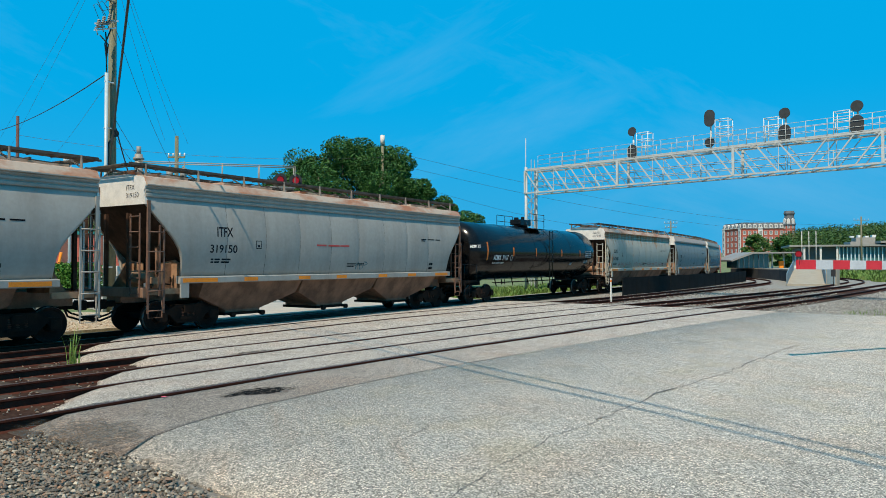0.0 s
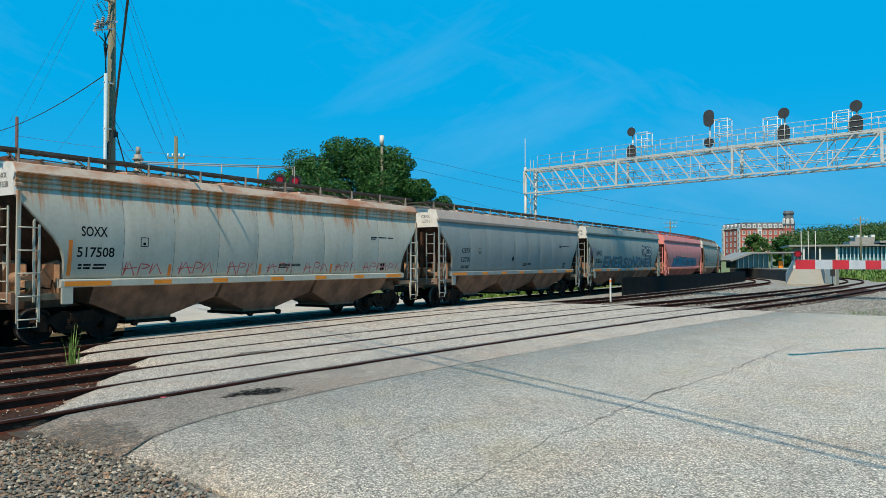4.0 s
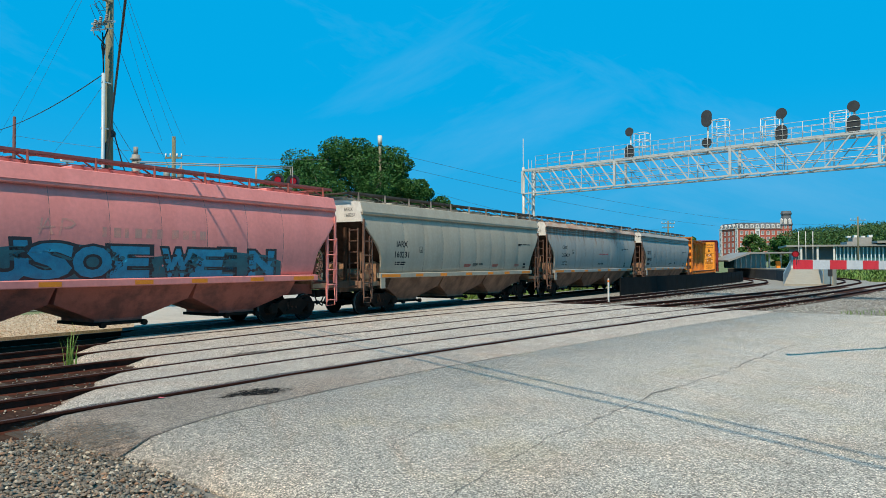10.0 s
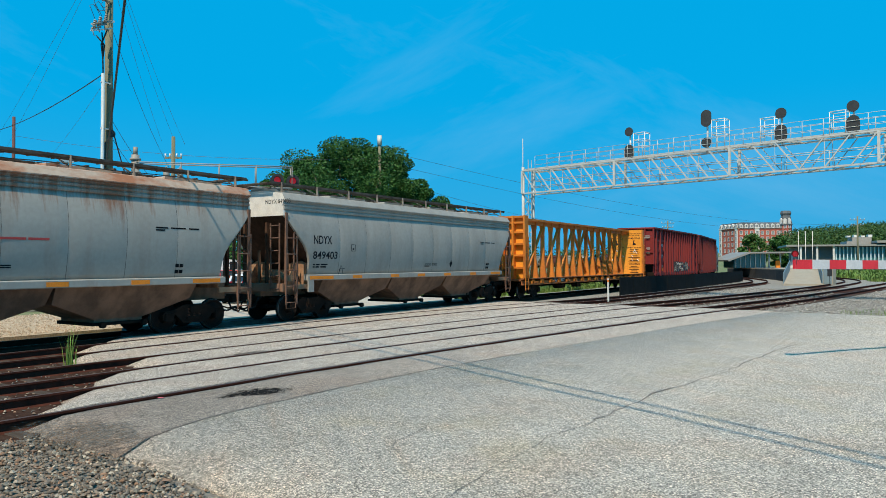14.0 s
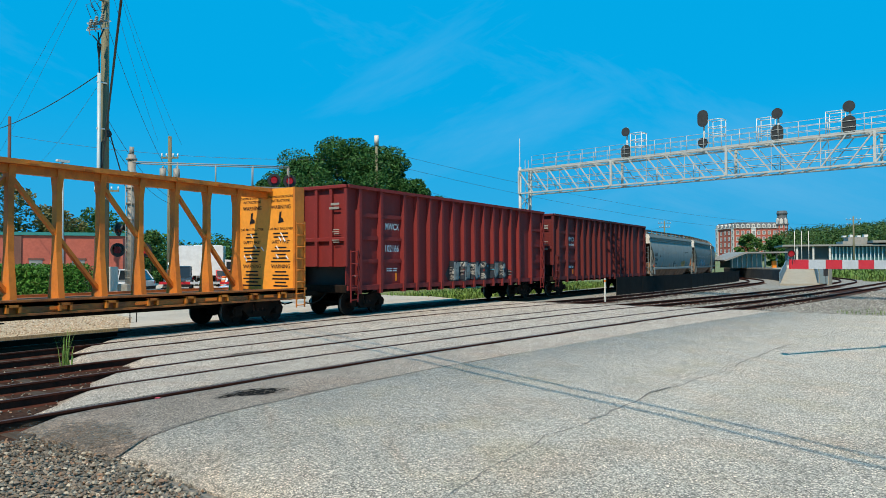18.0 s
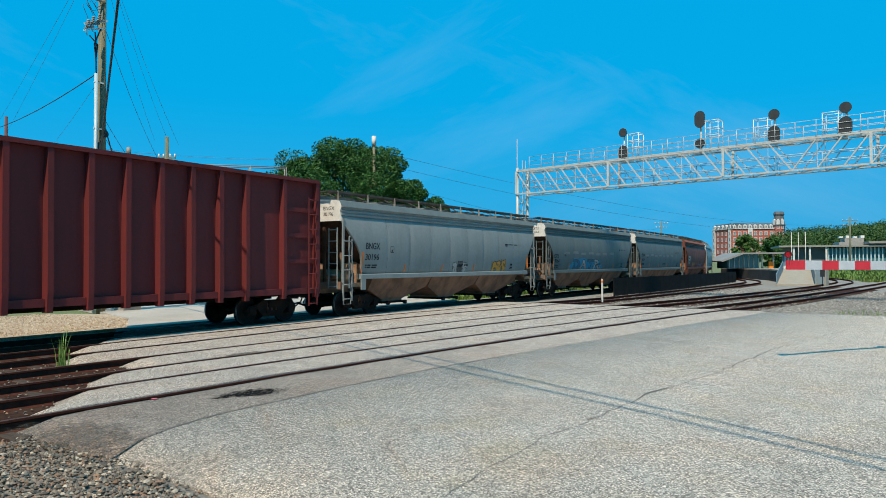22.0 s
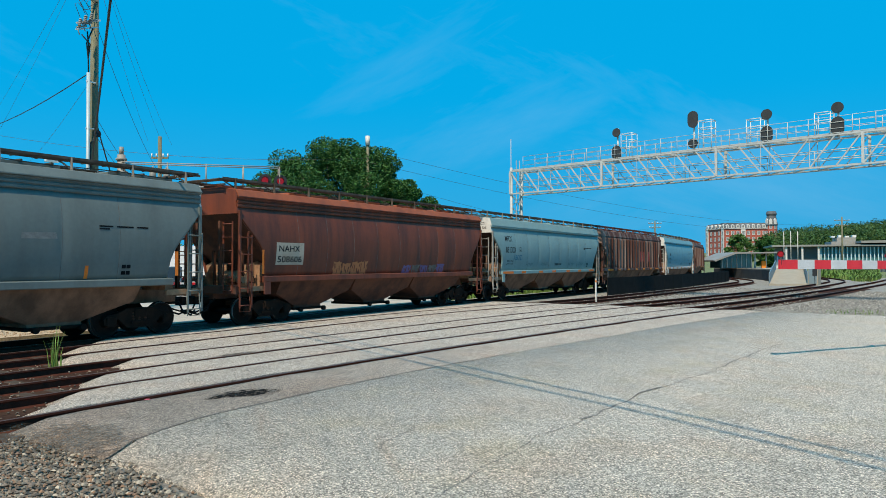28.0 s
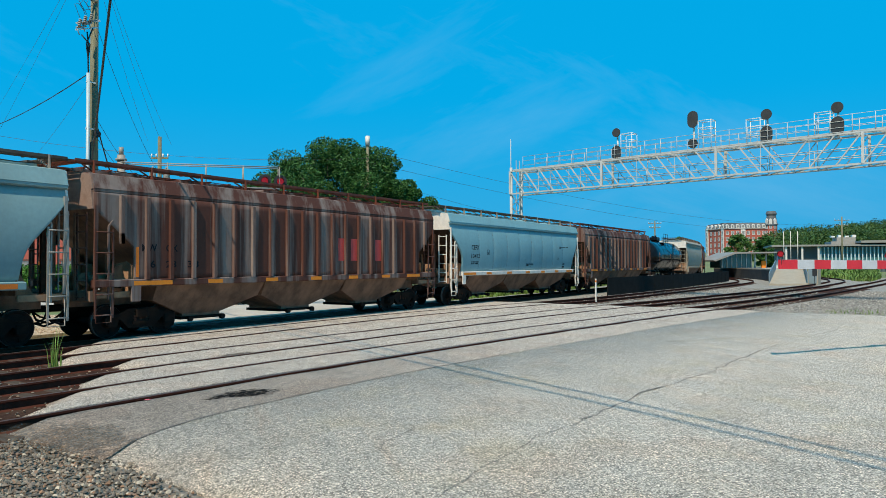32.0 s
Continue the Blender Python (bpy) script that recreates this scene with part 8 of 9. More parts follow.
for w in (-0.3, 0.3):
    g = Geo()
    g.tube(an * w + Vector((0, 0, 5.72)), AD + an * w + Vector((0, 0, 5.78)), 0.05, 8)
    part("arm_tube", g, steel_dull, cx)
    g = Geo()
    g.tube(an * w + Vector((0, 0, 6.75)), AD * 1.0 + an * w + Vector((0, 0, 6.82)), 0.025, 6)
    for u in (0.28, 0.52, 0.76, 1.0):
        g.tube(AD * u + an * w + Vector((0, 0, 5.75)), AD * u + an * w + Vector((0, 0, 6.82)), 0.025, 6)
    part("handrail", g, steel_dull, cx)
g = Geo()
g.loft([[AD * u + an * w + Vector((0, 0, 5.80 + t)) for w, t in ((-0.3, 0), (0.3, 0), (0.3, 0.03), (-0.3, 0.03))] for u in (0.05, 1.0)], True)
part("walkway", g, steel_dull, cx)
signal_light(cx, AD * 0.9 + Vector((-0.1, -0.15, 6.16)), FACE, True)
signal_light(cx, AD * 1.0 + Vector((0.0, -0.1, 6.16)), FACE, True)
signal_light(cx, Vector((0.42, -0.40, 2.82)), FACE, True)
signal_light(cx, Vector((-0.45, 0.30, 2.82)), FACE, False)
signal_light(cx, Vector((-0.45, 0.30, 3.75)), (0.5, -0.85, 0), False)
g = Geo()
g.bar((0.42, -0.40, 2.82), (-0.45, 0.3, 2.82), 0.06, 0.08)
part("light_bar", g, steel_dull, cx)
g = Geo()
g.box(-0.45, 0.45, -0.35, 0.35, 0, 1.3, 0.04)
part("control_box", g, steel_dull, cx)


def gate_arm(name, base, tip, z0, z1, height, label, stripe, lamps=(), mast=None, thick=0.05):
    t = thing(name, label, "crossing gate")
    a, b = Vector((*base, z0)), Vector((*tip, z1))
    n = max(2, round((b - a).length / stripe))
    for i in range(n):
        g = Geo()
        g.bar(a.lerp(b, i / n), a.lerp(b, (i + 1) / n), thick, height, (0, 0, 1))
        part("stripe", g, red_paint if (n - i) % 2 else grey_sheet, t, "red reflective stripe" if (n - i) % 2 else "pale grey stripe")
    for u in lamps:
        p = a.lerp(b, u) + Vector((0, 0, height * 0.5 + 0.02))
        g = Geo()
        g.tube(p - Vector((0, 0, 0.12)), p + Vector((0, 0, 0.02)), 0.03, 6)
        hb = part("lamp_bracket", g, black_paint, t)
        g = Geo()
        dd = Vector((-0.95, -0.1, 0)).normalized()
        g.tube(p + Vector((0, 0, 0.1)), p + Vector((0, 0, 0.1)) + dd * 0.03, 0.048, 14)
        part("lamp_lens", g, lamp_red, hb, "glowing red arm lamp")
        g = Geo()
        g.tube(p + Vector((0, 0, 0.1)) - dd * 0.07, p + Vector((0, 0, 0.1)), 0.068, 14)
        part("lamp_body", g, red_paint, hb)
        g = Geo()
        c, sd = p + Vector((0, 0, 0.1)), dd.cross(Vector((0, 0, 1)))
        g.loft([[c + dd * q + sd * (rr * math.cos(t)) + Vector((0, 0, rr * math.sin(t))) for rr, ts in ((0.072, range(9)), (0.064, range(8, -1, -1))) for t in [math.radians(-20 + 220 * k / 8) for k in ts]] for q in (0.0, 0.11)], True)
        part("lamp_hood", g, black_paint, hb)
    return t


ARM_TIP, ARM_DIR = Vector((15.94, 1.81)), Vector((0.84, -0.55))
arm = gate_arm("crossing_gate", ARM_TIP + ARM_DIR * 8.6, ARM_TIP, 1.96, 2.01, 0.19, "lowered crossing gate arm with red and pale stripes", 0.52, lamps=(0.995, 0.60, 0.35))
gb = ARM_TIP + ARM_DIR * 8.9
g = Geo()
g.tube((gb.x, gb.y, -0.1), (gb.x, gb.y, 4.2), 0.075, 12)
part("mast", g, steel, arm)
g = Geo()
g.box(gb.x - 0.3, gb.x + 0.3, gb.y - 0.25, gb.y + 0.25, 1.45, 2.2, 0.04)
part("gate_mechanism", g, steel, arm)
gate_arm("crossing_gate", (18.9, 26.2), (24.4, 23.3), 1.22, 1.14, 0.11, "lowered crossing gate arm beyond the train", 0.42, lamps=(0.98,))
gate_arm("crossing_gate", (34.0, 22.6), (26.4, 23.6), 1.2, 1.14, 0.11, "second lowered crossing gate arm beyond the train", 0.42)

# ---- low black fence between tracks, marker post ----
fence_mat = material("black fence panel", (0.011, 0.011, 0.010), 0.8, second=(0.02, 0.019, 0.017), scale=1.5)
fence = thing("track_fence", "low dark panel fence between the tracks", "fence")
fa, fb, fc = Vector((45.2, 15.35, 0)), Vector((79.3, 15.0, 0)), Vector((86, 16.3, 0))
fl = [fa.lerp(Vector((62, 14.6, 0)), i / 7) for i in range(7)] + [Vector((62, 14.6, 0)).lerp(Vector((86, 15.0, 0)), i / 10) for i in range(11)]
for a, b in zip(fl[:-1], fl[1:]):
    g = Geo()
    g.bar(a + Vector((0, 0, 0.50)), b + Vector((0, 0, 0.50)), 0.05, 1.16)
    part("panel", g, fence_mat, fence)
    g = Geo()
    g.box(a.x - 0.04, a.x + 0.04, a.y - 0.035, a.y + 0.035, -0.15, 1.09, 0.01)
    part("post", g, fence_mat, fence)
mk = thing("marker_post", "white flexible marker post beside the track", "post", at=pose(37.8, 13.5, -0.1))
g = Geo()
g.box(-0.05, 0.05, -0.04, 0.04, 0, 1.28, 0.012)
part("post", g, white_paint, mk)
g = Geo()
g.box(-0.055, 0.055, -0.045, 0.045, 1.08, 1.2, 0.01)
part("reflective_band", g, orange_strip, mk)

# ---- buildings ----
brick = material("red brick wall", (0.42, 0.105, 0.07), 0.9, second=(0.33, 0.085, 0.06), scale=0.4, fine=5, bump=0.05)
brick_dark = material("dark brick pilaster", (0.17, 0.075, 0.055), 0.9, second=(0.11, 0.05, 0.04), scale=1, fine=6)
slate = material("grey slate roof", (0.09, 0.10, 0.11), 0.7, second=(0.14, 0.14, 0.14), scale=0.6)
trim_mat = material("pale stone trim", (0.62, 0.60, 0.56), 0.8)
teal = material("teal metal coping", (0.03, 0.22, 0.20), 0.5)
pane_mat = material("pale patchy window pane", (0.30, 0.30, 0.28), 0.25, second=(0.12, 0.13, 0.14), mix=0.8, scale=0.6, grain=0.02, bump=0)


def window(parent, o, ux, w, h, depth=0.12, frame_w=0.12, sill=True):
    """A framed window standing in a wall whose face runs along ux, at the lower left corner o."""
    o, ux = Vector(o), Vector(ux)
    nrm = Vector((ux.y, -ux.x, 0))
    up_ = Vector((0, 0, 1))

    def slab(name, a0, a1, z0, z1, d0, d1, mat, par):
        g = Geo()
        g.loft([[o + ux * a + up_ * z + nrm * d for a, z in ((a0, z0), (a1, z0), (a1, z1), (a0, z1))] for d in (d0, d1)], True)
        return part(name, g, mat, par)
    win = slab("window", 0, w, 0, h, -0.05, 0.02, pane_mat, parent)
    slab("frame", -frame_w, 0, -frame_w, h + frame_w, -0.02, depth, trim_mat, win)
    slab("frame", w, w + frame_w, -frame_w, h + frame_w, -0.02, depth, trim_mat, win)
    slab("frame", 0, w, h, h + frame_w, -0.02, depth, trim_mat, win)
    if sill:
        slab("sill", -frame_w, w + frame_w, -frame_w * 1.4, 0, -0.02, depth + 0.06, trim_mat, win)
    return win


# low brick building behind the hedge
lb = thing("brick_building", "low red brick building with teal coping and dark pilasters", "building")
ba, bb_ = Vector((36.1, 54.9, 0)), Vector((22.0, 66.1, 0))
bx = (bb_ - ba).normalized()
bn = Vector((bx.y, -bx.x, 0)) * -1
if bn.y > 0:
    bn = -bn


def bslab(name, a0, a1, z0, z1, d0, d1, mat, par):
    g = Geo()
    g.loft([[ba + bx * a + Vector((0, 0, z)) + bn * d for a, z in ((a0, z0), (a1, z0), (a1, z1), (a0, z1))] for d in (d0, d1)], True)
    return part(name, g, mat, par)


bslab("wall", 0, 30, -0.2, 4.35, -12, 0, brick, lb)
bslab("coping", -0.15, 30.2, 4.36, 4.62, -12.1, 0.15, teal, lb)
for k in range(9):
    bslab("pilaster", 1.3 + k * 3.1, 2.2 + k * 3.1, -0.2, 4.34, -0.01, 0.10, brick_dark, lb)
for k in range(8):
    a0 = 2.9 + k * 3.1
    bslab("window", a0, a0 + 0.95, 1.2, 2.35, -0.03, 0.02, pane_mat, lb)
    bslab("lintel", a0 - 0.1, a0 + 1.05, 2.36, 2.5, -0.02, 0.06, brick_dark, lb)

# apartment block, far: two wings, mansard roof with dormers, corner tower
apt = thing("apartment_building", "red brick apartment block with slate roof, dormers, corner tower", "building")
AW = [(431.2, 87.7), (415.4, 74.3), (426.5, 54.6)]
floors, fh, z_base = 6, 3.3, 0.0


def wing(p, q, n_win, bays=()):
    p, q = Vector((*p, 0)), Vector((*q, 0))
    ux = (q - p).normalized()
    nrm = Vector((ux.y, -ux.x, 0))
    if nrm.x > 0:
        nrm = -nrm
        p, q, ux = q, p, -ux
    L = (q - p).length
    back = nrm * -16
    g = Geo()
    g.loft([[p + Vector((0, 0, z)), q + Vector((0, 0, z)), q + back + Vector((0, 0, z)), p + back + Vector((0, 0, z))] for z in (-1, floors * fh + 1.2)], True)
    w = part("wall", g, brick, apt)
    g = Geo()
    z0 = floors * fh + 1.2
    g.loft([[p + nrm * a + Vector((0, 0, z)), q + nrm * a + Vector((0, 0, z)), q + back + Vector((0, 0, z)), p + back + Vector((0, 0, z))] for z, a in ((z0 - 0.25, 0.5), (z0, 0.5))], True)
    part("cornice", g, trim_mat, apt)
    g = Geo()
    g.loft([[p + nrm * a + Vector((0, 0, z)), q + nrm * a + Vector((0, 0, z)), q + back + Vector((0, 0, z)), p + back + Vector((0, 0, z))] for z, a in ((z0, 0.2), (z0 + 2.6, -1.4), (z0 + 3.0, -1.6))], True)
    part("mansard_roof", g, slate, apt)
    for i in range(n_win):
        a = L * (i + 0.5) / n_win
        white_bay = i in bays
        for f in range(floors):
            o = p + ux * (a - 0.65) + Vector((0, 0, 1.0 + f * fh)) + nrm * (0.36 if white_bay else 0.0)
            window(w, o, ux, 1.3, 1.75, 0.10, 0.17)
        if white_bay:
            g = Geo()
            g.loft([[p + ux * (a + s) + nrm * d + Vector((0, 0, z)) for s, d in ((-1.25, 0), (1.25, 0), (1.25, 0.36), (-1.25, 0.36))] for z in (0, z0 + 0.3)], True)
            part("bay_front", g, trim_mat, apt)
        g = Geo()
        c = p + ux * a + nrm * 0.1
        g.loft([[c + ux * s + nrm * d + Vector((0, 0, z0 + z)) for s, z in ((-0.85, 0.1), (0.85, 0.1), (0.85, 1.7), (0.0, 2.3), (-0.85, 1.7))] for d in (-1.3, 0.12)], True)
        dm = part("dormer", g, trim_mat, apt, "white dormer")
        g = Geo()
        g.loft([[c + ux * s + nrm * d + Vector((0, 0, z0 + z)) for s, z in ((-0.45, 0.35), (0.45, 0.35), (0.45, 1.55), (-0.45, 1.55))] for d in (0.10, 0.15)], True)
        part("pane", g, pane_mat, dm)


wing(AW[0], AW[1], 5, bays=(0, 4))
wing(AW[1], AW[2], 8, bays=(3,))
tw = Vector((428.0, 52.3, 0))
g = Geo()
g.loft([[tw + Vector((3.1 * math.cos(k * math.tau / 8 + 0.39), 3.1 * math.sin(k * math.tau / 8 + 0.39), z)) for k in range(8)] for z in (-1, 22.5)], True)
tower = part("tower", g, brick, apt, "octagonal brick corner tower")
g = Geo()
g.loft([[tw + Vector((rr * math.cos(k * math.tau / 8 + 0.39), rr * math.sin(k * math.tau / 8 + 0.39), z)) for k in range(8)] for z, rr in ((22.5, 3.5), (22.9, 3.5), (23.2, 3.3), (27.6, 2.4), (28.6, 2.9), (28.9, 2.9), (30.2, 2.4))], True)
part("tower_roof", g, slate, apt)
for k in (3, 4, 5):
    a = k * math.tau / 8
    d = Vector((math.cos(a), math.sin(a), 0))
    ux = Vector((-d.y, d.x, 0))
    nrm = Vector((ux.y, -ux.x, 0))
    if nrm.dot(d) < 0:
        ux = -ux
    for f in range(7):
        window(tower, tw + d * 2.88 - ux * 0.55 + Vector((0, 0, 1.0 + f * fh)), ux, 1.1, 1.7, 0.1, 0.15)
    g = Geo()
    c = tw + d * 2.9
    g.loft([[c + ux * s + d * q + Vector((0, 0, 23.0 + z)) for s, z in ((-0.8, 0), (0.8, 0), (0.8, 2.4), (0, 3.2), (-0.8, 2.4))] for q in (-0.8, 0.3)], True)
    part("dormer", g, trim_mat, tower)

# glass-fronted station building
glass_blue = material("tinted glazing", (0.06, 0.17, 0.19), 0.1, second=(0.10, 0.25, 0.27), scale=0.15, grain=0.03, bump=0)
fin_mat = material("pale aluminium fin", (0.58, 0.70, 0.72), 0.45, 0.2)
roof_grey = material("grey metal roof edge", (0.26, 0.255, 0.235), 0.6, second=(0.2, 0.195, 0.18), scale=0.5)
st = thing("station_building", "long low station building with glazing, pale fins and flat roof", "building")
sa, sb = Vector((186.0, 20.4, 0)), Vector((198.0, -34.0, 0))
sx = (sb - sa).normalized()
sn = Vector((sx.y, -sx.x, 0))
if sn.x > 0:
    sn = -sn


def sslab(name, a0, a1, z0, z1, d0, d1, mat, par=None, z1b=None, label=""):
    g = Geo()
    zz = z1 if z1b is None else z1b
    g.loft([[sa + sx * a + Vector((0, 0, z)) + sn * d for a, z in ((a0, z0), (a1, z0), (a1, zz), (a0, z1))] for d in (d0, d1)], True)
    return part(name, g, mat, par or st, label)


sslab("wall", 0, 55, -0.2, 5.6, -18, -0.6, material("dark wall panel", (0.10, 0.12, 0.13), 0.6), z1b=6.6)
sslab("roof", -2.5, 57, 5.75, 6.15, -19, 1.6, roof_grey, z1b=6.15)
sslab("roof", 16, 57, 6.45, 6.95, -19, 2.0, roof_grey, z1b=7.6)
for k in range(11):
    a0 = 8 + k * 4.3
    sslab("glazing_panel", a0, a0 + 4.2, 1.2, 5.5, -0.6, -0.4, glass_blue)
for k in range(60):
    sslab("fin", 8 + k * 0.78, 8.22 + k * 0.78, 1.0, 5.6, -0.38, 0.25, fin_mat)
sslab("penthouse", 12.5, 16.5, 7.0, 8.0, -12, -6, steel_dull)
sslab("penthouse", 11, 18.5, 6.16, 6.98, -13, -4, steel_dull)
for k in range(4):
    sslab("roof_unit", 11.5 + 1.5 * k, 12.3 + 1.5 * k, 8.02, 8.4 + 0.2 * (k % 2), -9, -7, steel)
for k in range(3):
    sslab("canopy_post", 0.5 + k * 3.4, 0.9 + k * 3.4, -0.2, 5.75, 0.8, 1.2, trim_mat)
masts = thing("mast_group", "three slim pale masts before the station", "mast", at=pose(176, 19.0, -0.2))
for k in range(3):
    g = Geo()
    g.tube((0, -k * 1.4, 0), (0, -k * 1.4, 9.2), 0.07, 8)
    part("mast", g, white_paint, masts)

# platform with canopy and ramp
platform_mat = material("dark platform face", (0.05, 0.055, 0.06), 0.8, second=(0.09, 0.09, 0.09), scale=1)
blue_panel = material("blue-grey steel panel", (0.19, 0.26, 0.29), 0.55, second=(0.15, 0.2, 0.23), scale=1)
pf = thing("platform", "raised station platform with dark face and pale concrete top", "platform")
pl = [(86.5, 10.4), (98, 13.2), (108, 17.2), (118, 22.8), (123, 17.5), (112, 11.5), (100, 8.2), (87.5, 7.4)]
g = Geo()
n = len(pl)
g.v = [(x, y, -0.2) for x, y in pl] + [(x, y, 1.12) for x, y in pl]
g.face(range(n)), g.face(range(n, 2 * n))
for i in range(n):
    g.face((i, (i + 1) % n, n + (i + 1) % n, n + i))
part("base", g, platform_mat, pf)
g = Geo()
g.v = [(x, y, 1.13) for x, y in pl] + [(x, y, 1.28) for x, y in pl]
g.face(range(n)), g.face(range(n, 2 * n))
for i in range(n):
    g.face((i, (i + 1) % n, n + (i + 1) % n, n + i))
part("deck", g, concrete, pf)
g = Geo()
ra, rb_ = (Vector((74.4, 9.35, 0)), Vector((76.2, 6.2, 0))), (Vector((86.6, 10.2, 0)), Vector((88.0, 7.5, 0)))
g.loft([[ra[0] + Vector((0, 0, -0.2)), ra[1] + Vector((0, 0, -0.2)), ra[1] + Vector((0, 0, 0.02)), ra[0] + Vector((0, 0, 0.02))],
        [rb_[0] + Vector((0, 0, -0.2)), rb_[1] + Vector((0, 0, -0.2)), rb_[1] + Vector((0, 0, 1.28)), rb_[0] + Vector((0, 0, 1.28))]], True)
part("ramp", g, concrete, pf, "pale concrete ramp")
for k in (0, 1):
    for i in range(6):
        a, b = ra[k].lerp(rb_[k], i / 6), ra[k].lerp(rb_[k], (i + 1) / 6)
        z = 0.02 + 1.26 * (i + 0.5) / 6
        g = Geo()
        g.bar(a + Vector((0, 0, 0.02 + 1.26 * i / 6 + 0.5)), b + Vector((0, 0, 0.02 + 1.26 * (i + 1) / 6 + 0.5)), 0.06, 1.0)
        part("ramp_panel", g, blue_panel, pf)
cab = thing("equipment_cabinet", "pale equipment cabinet beside the ramp", "cabinet", at=pose(77.8, 5.75, -0.15, 0, 0, -10))
g = Geo()
g.box(-0.6, 0.6, -0.45, 0.45, 0, 1.75, 0.03)
part("body", g, concrete, cab)
g = Geo()
g.box(-0.62, -0.60, -0.36, 0.36, 0.15, 1.6, 0.004)
part("door", g, blue_panel, cab)
sg = thing("track_sign", "small dark sign on a post beside the ramp", "sign", at=pose(75.6, 5.55, -0.15))
g = Geo()
g.tube((0, 0, 0), (0, 0, 1.3), 0.03, 6)
part("post", g, dark_steel, sg)
g = Geo()
g.box(-0.03, 0.03, -0.2, 0.2, 0.9, 1.6, 0.005)
part("plate", g, black_paint, sg)

cn_ = thing("platform_canopy", "platform shelter with a wide pale roof on columns", "shelter")
ca_, cb_ = Vector((108.5, 20.3, 0)), Vector((112.5, 13.6, 0))
cx_ = (cb_ - ca_).normalized()
cn2 = Vector((cx_.y, -cx_.x, 0))
if cn2.x > 0:
    cn2 = -cn2
g = Geo()
g.loft([[ca_ + cx_ * a + cn2 * d + Vector((0, 0, z)) for a, z in ((-1.2, 2.2), (1.8, 3.3), (8.6, 3.38), (8.6, 3.58), (1.6, 3.52), (-1.4, 2.38))] for d in (-5, 2.0)], True)
part("roof", g, roof_grey, cn_)
g = Geo()
g.loft([[ca_ + cx_ * a + cn2 * d + Vector((0, 0, z)) for a, z in ((0.2, 1.28), (4.6, 1.28), (4.6, 3.3), (1.8, 3.25), (0.2, 2.6))] for d in (-4, 0.2)], True)
part("shelter_wall", g, glass_blue, cn_)
for k in range(7):
    g = Geo()
    p0 = ca_ + cx_ * (0.4 + k * 0.7) + cn2 * 0.28
    g.tube(p0 + Vector((0, 0, 1.28)), p0 + Vector((0, 0, 2.75 + min(0.5, k * 0.25))), 0.06, 8)
    part("mullion", g, fin_mat, cn_)
for a in (5.2, 6.8, 8.4):
    g = Geo()
    p0 = ca_ + cx_ * a
    g.tube(p0 + Vector((0, 0, 1.28)), p0 + Vector((0, 0, 3.36)), 0.13, 10)
    part("column", g, fin_mat, cn_)
for k, (a, h_) in enumerate(((5.9, 1.0), (7.9, 0.9))):
    g = Geo()
    p0 = ca_ + cx_ * a + cn2 * 0.6
    g.bar(p0 + Vector((0, 0, 1.28 + h_ / 2)), p0 + cx_ * 0.6 + Vector((0, 0, 1.28 + h_ / 2)), 0.3, h_)
    tagged(part("platform_bin", g, yellow_strip if k == 0 else white_paint), "small bin standing on the platform", "bin")

# ---- vehicles beyond the crossing ----
car_white = material("white car paint", (0.72, 0.73, 0.74), 0.25, coat=0.5, grain=0.02, bump=0)
car_dark = material("dark grey car paint", (0.045, 0.05, 0.055), 0.25, coat=0.5, grain=0.02, bump=0)
car_red = material("red car paint", (0.45, 0.03, 0.03), 0.25, coat=0.5, grain=0.02, bump=0)
car_silver = material("silver car paint", (0.42, 0.46, 0.50), 0.25, 0.3, coat=0.5, grain=0.02, bump=0)
tail_red = material("tail lamp", (0.4, 0.01, 0.015), 0.2, grain=0, bump=0)
chrome = material("bright metal", (0.65, 0.66, 0.67), 0.2, 0.9, grain=0.03, bump=0)
tyre_g = lathe([(0.18, -0.10), (0.31, -0.11), (0.345, -0.07), (0.345, 0.07), (0.31, 0.11), (0.18, 0.10)], 20)
TYRE = recalc(tyre_g.mesh("tyre", rubber))
RIM = recalc(lathe([(0.03, -0.09), (0.19, -0.07), (0.20, 0.0), (0.19, 0.07), (0.03, 0.09)], 16).mesh("rim", chrome))


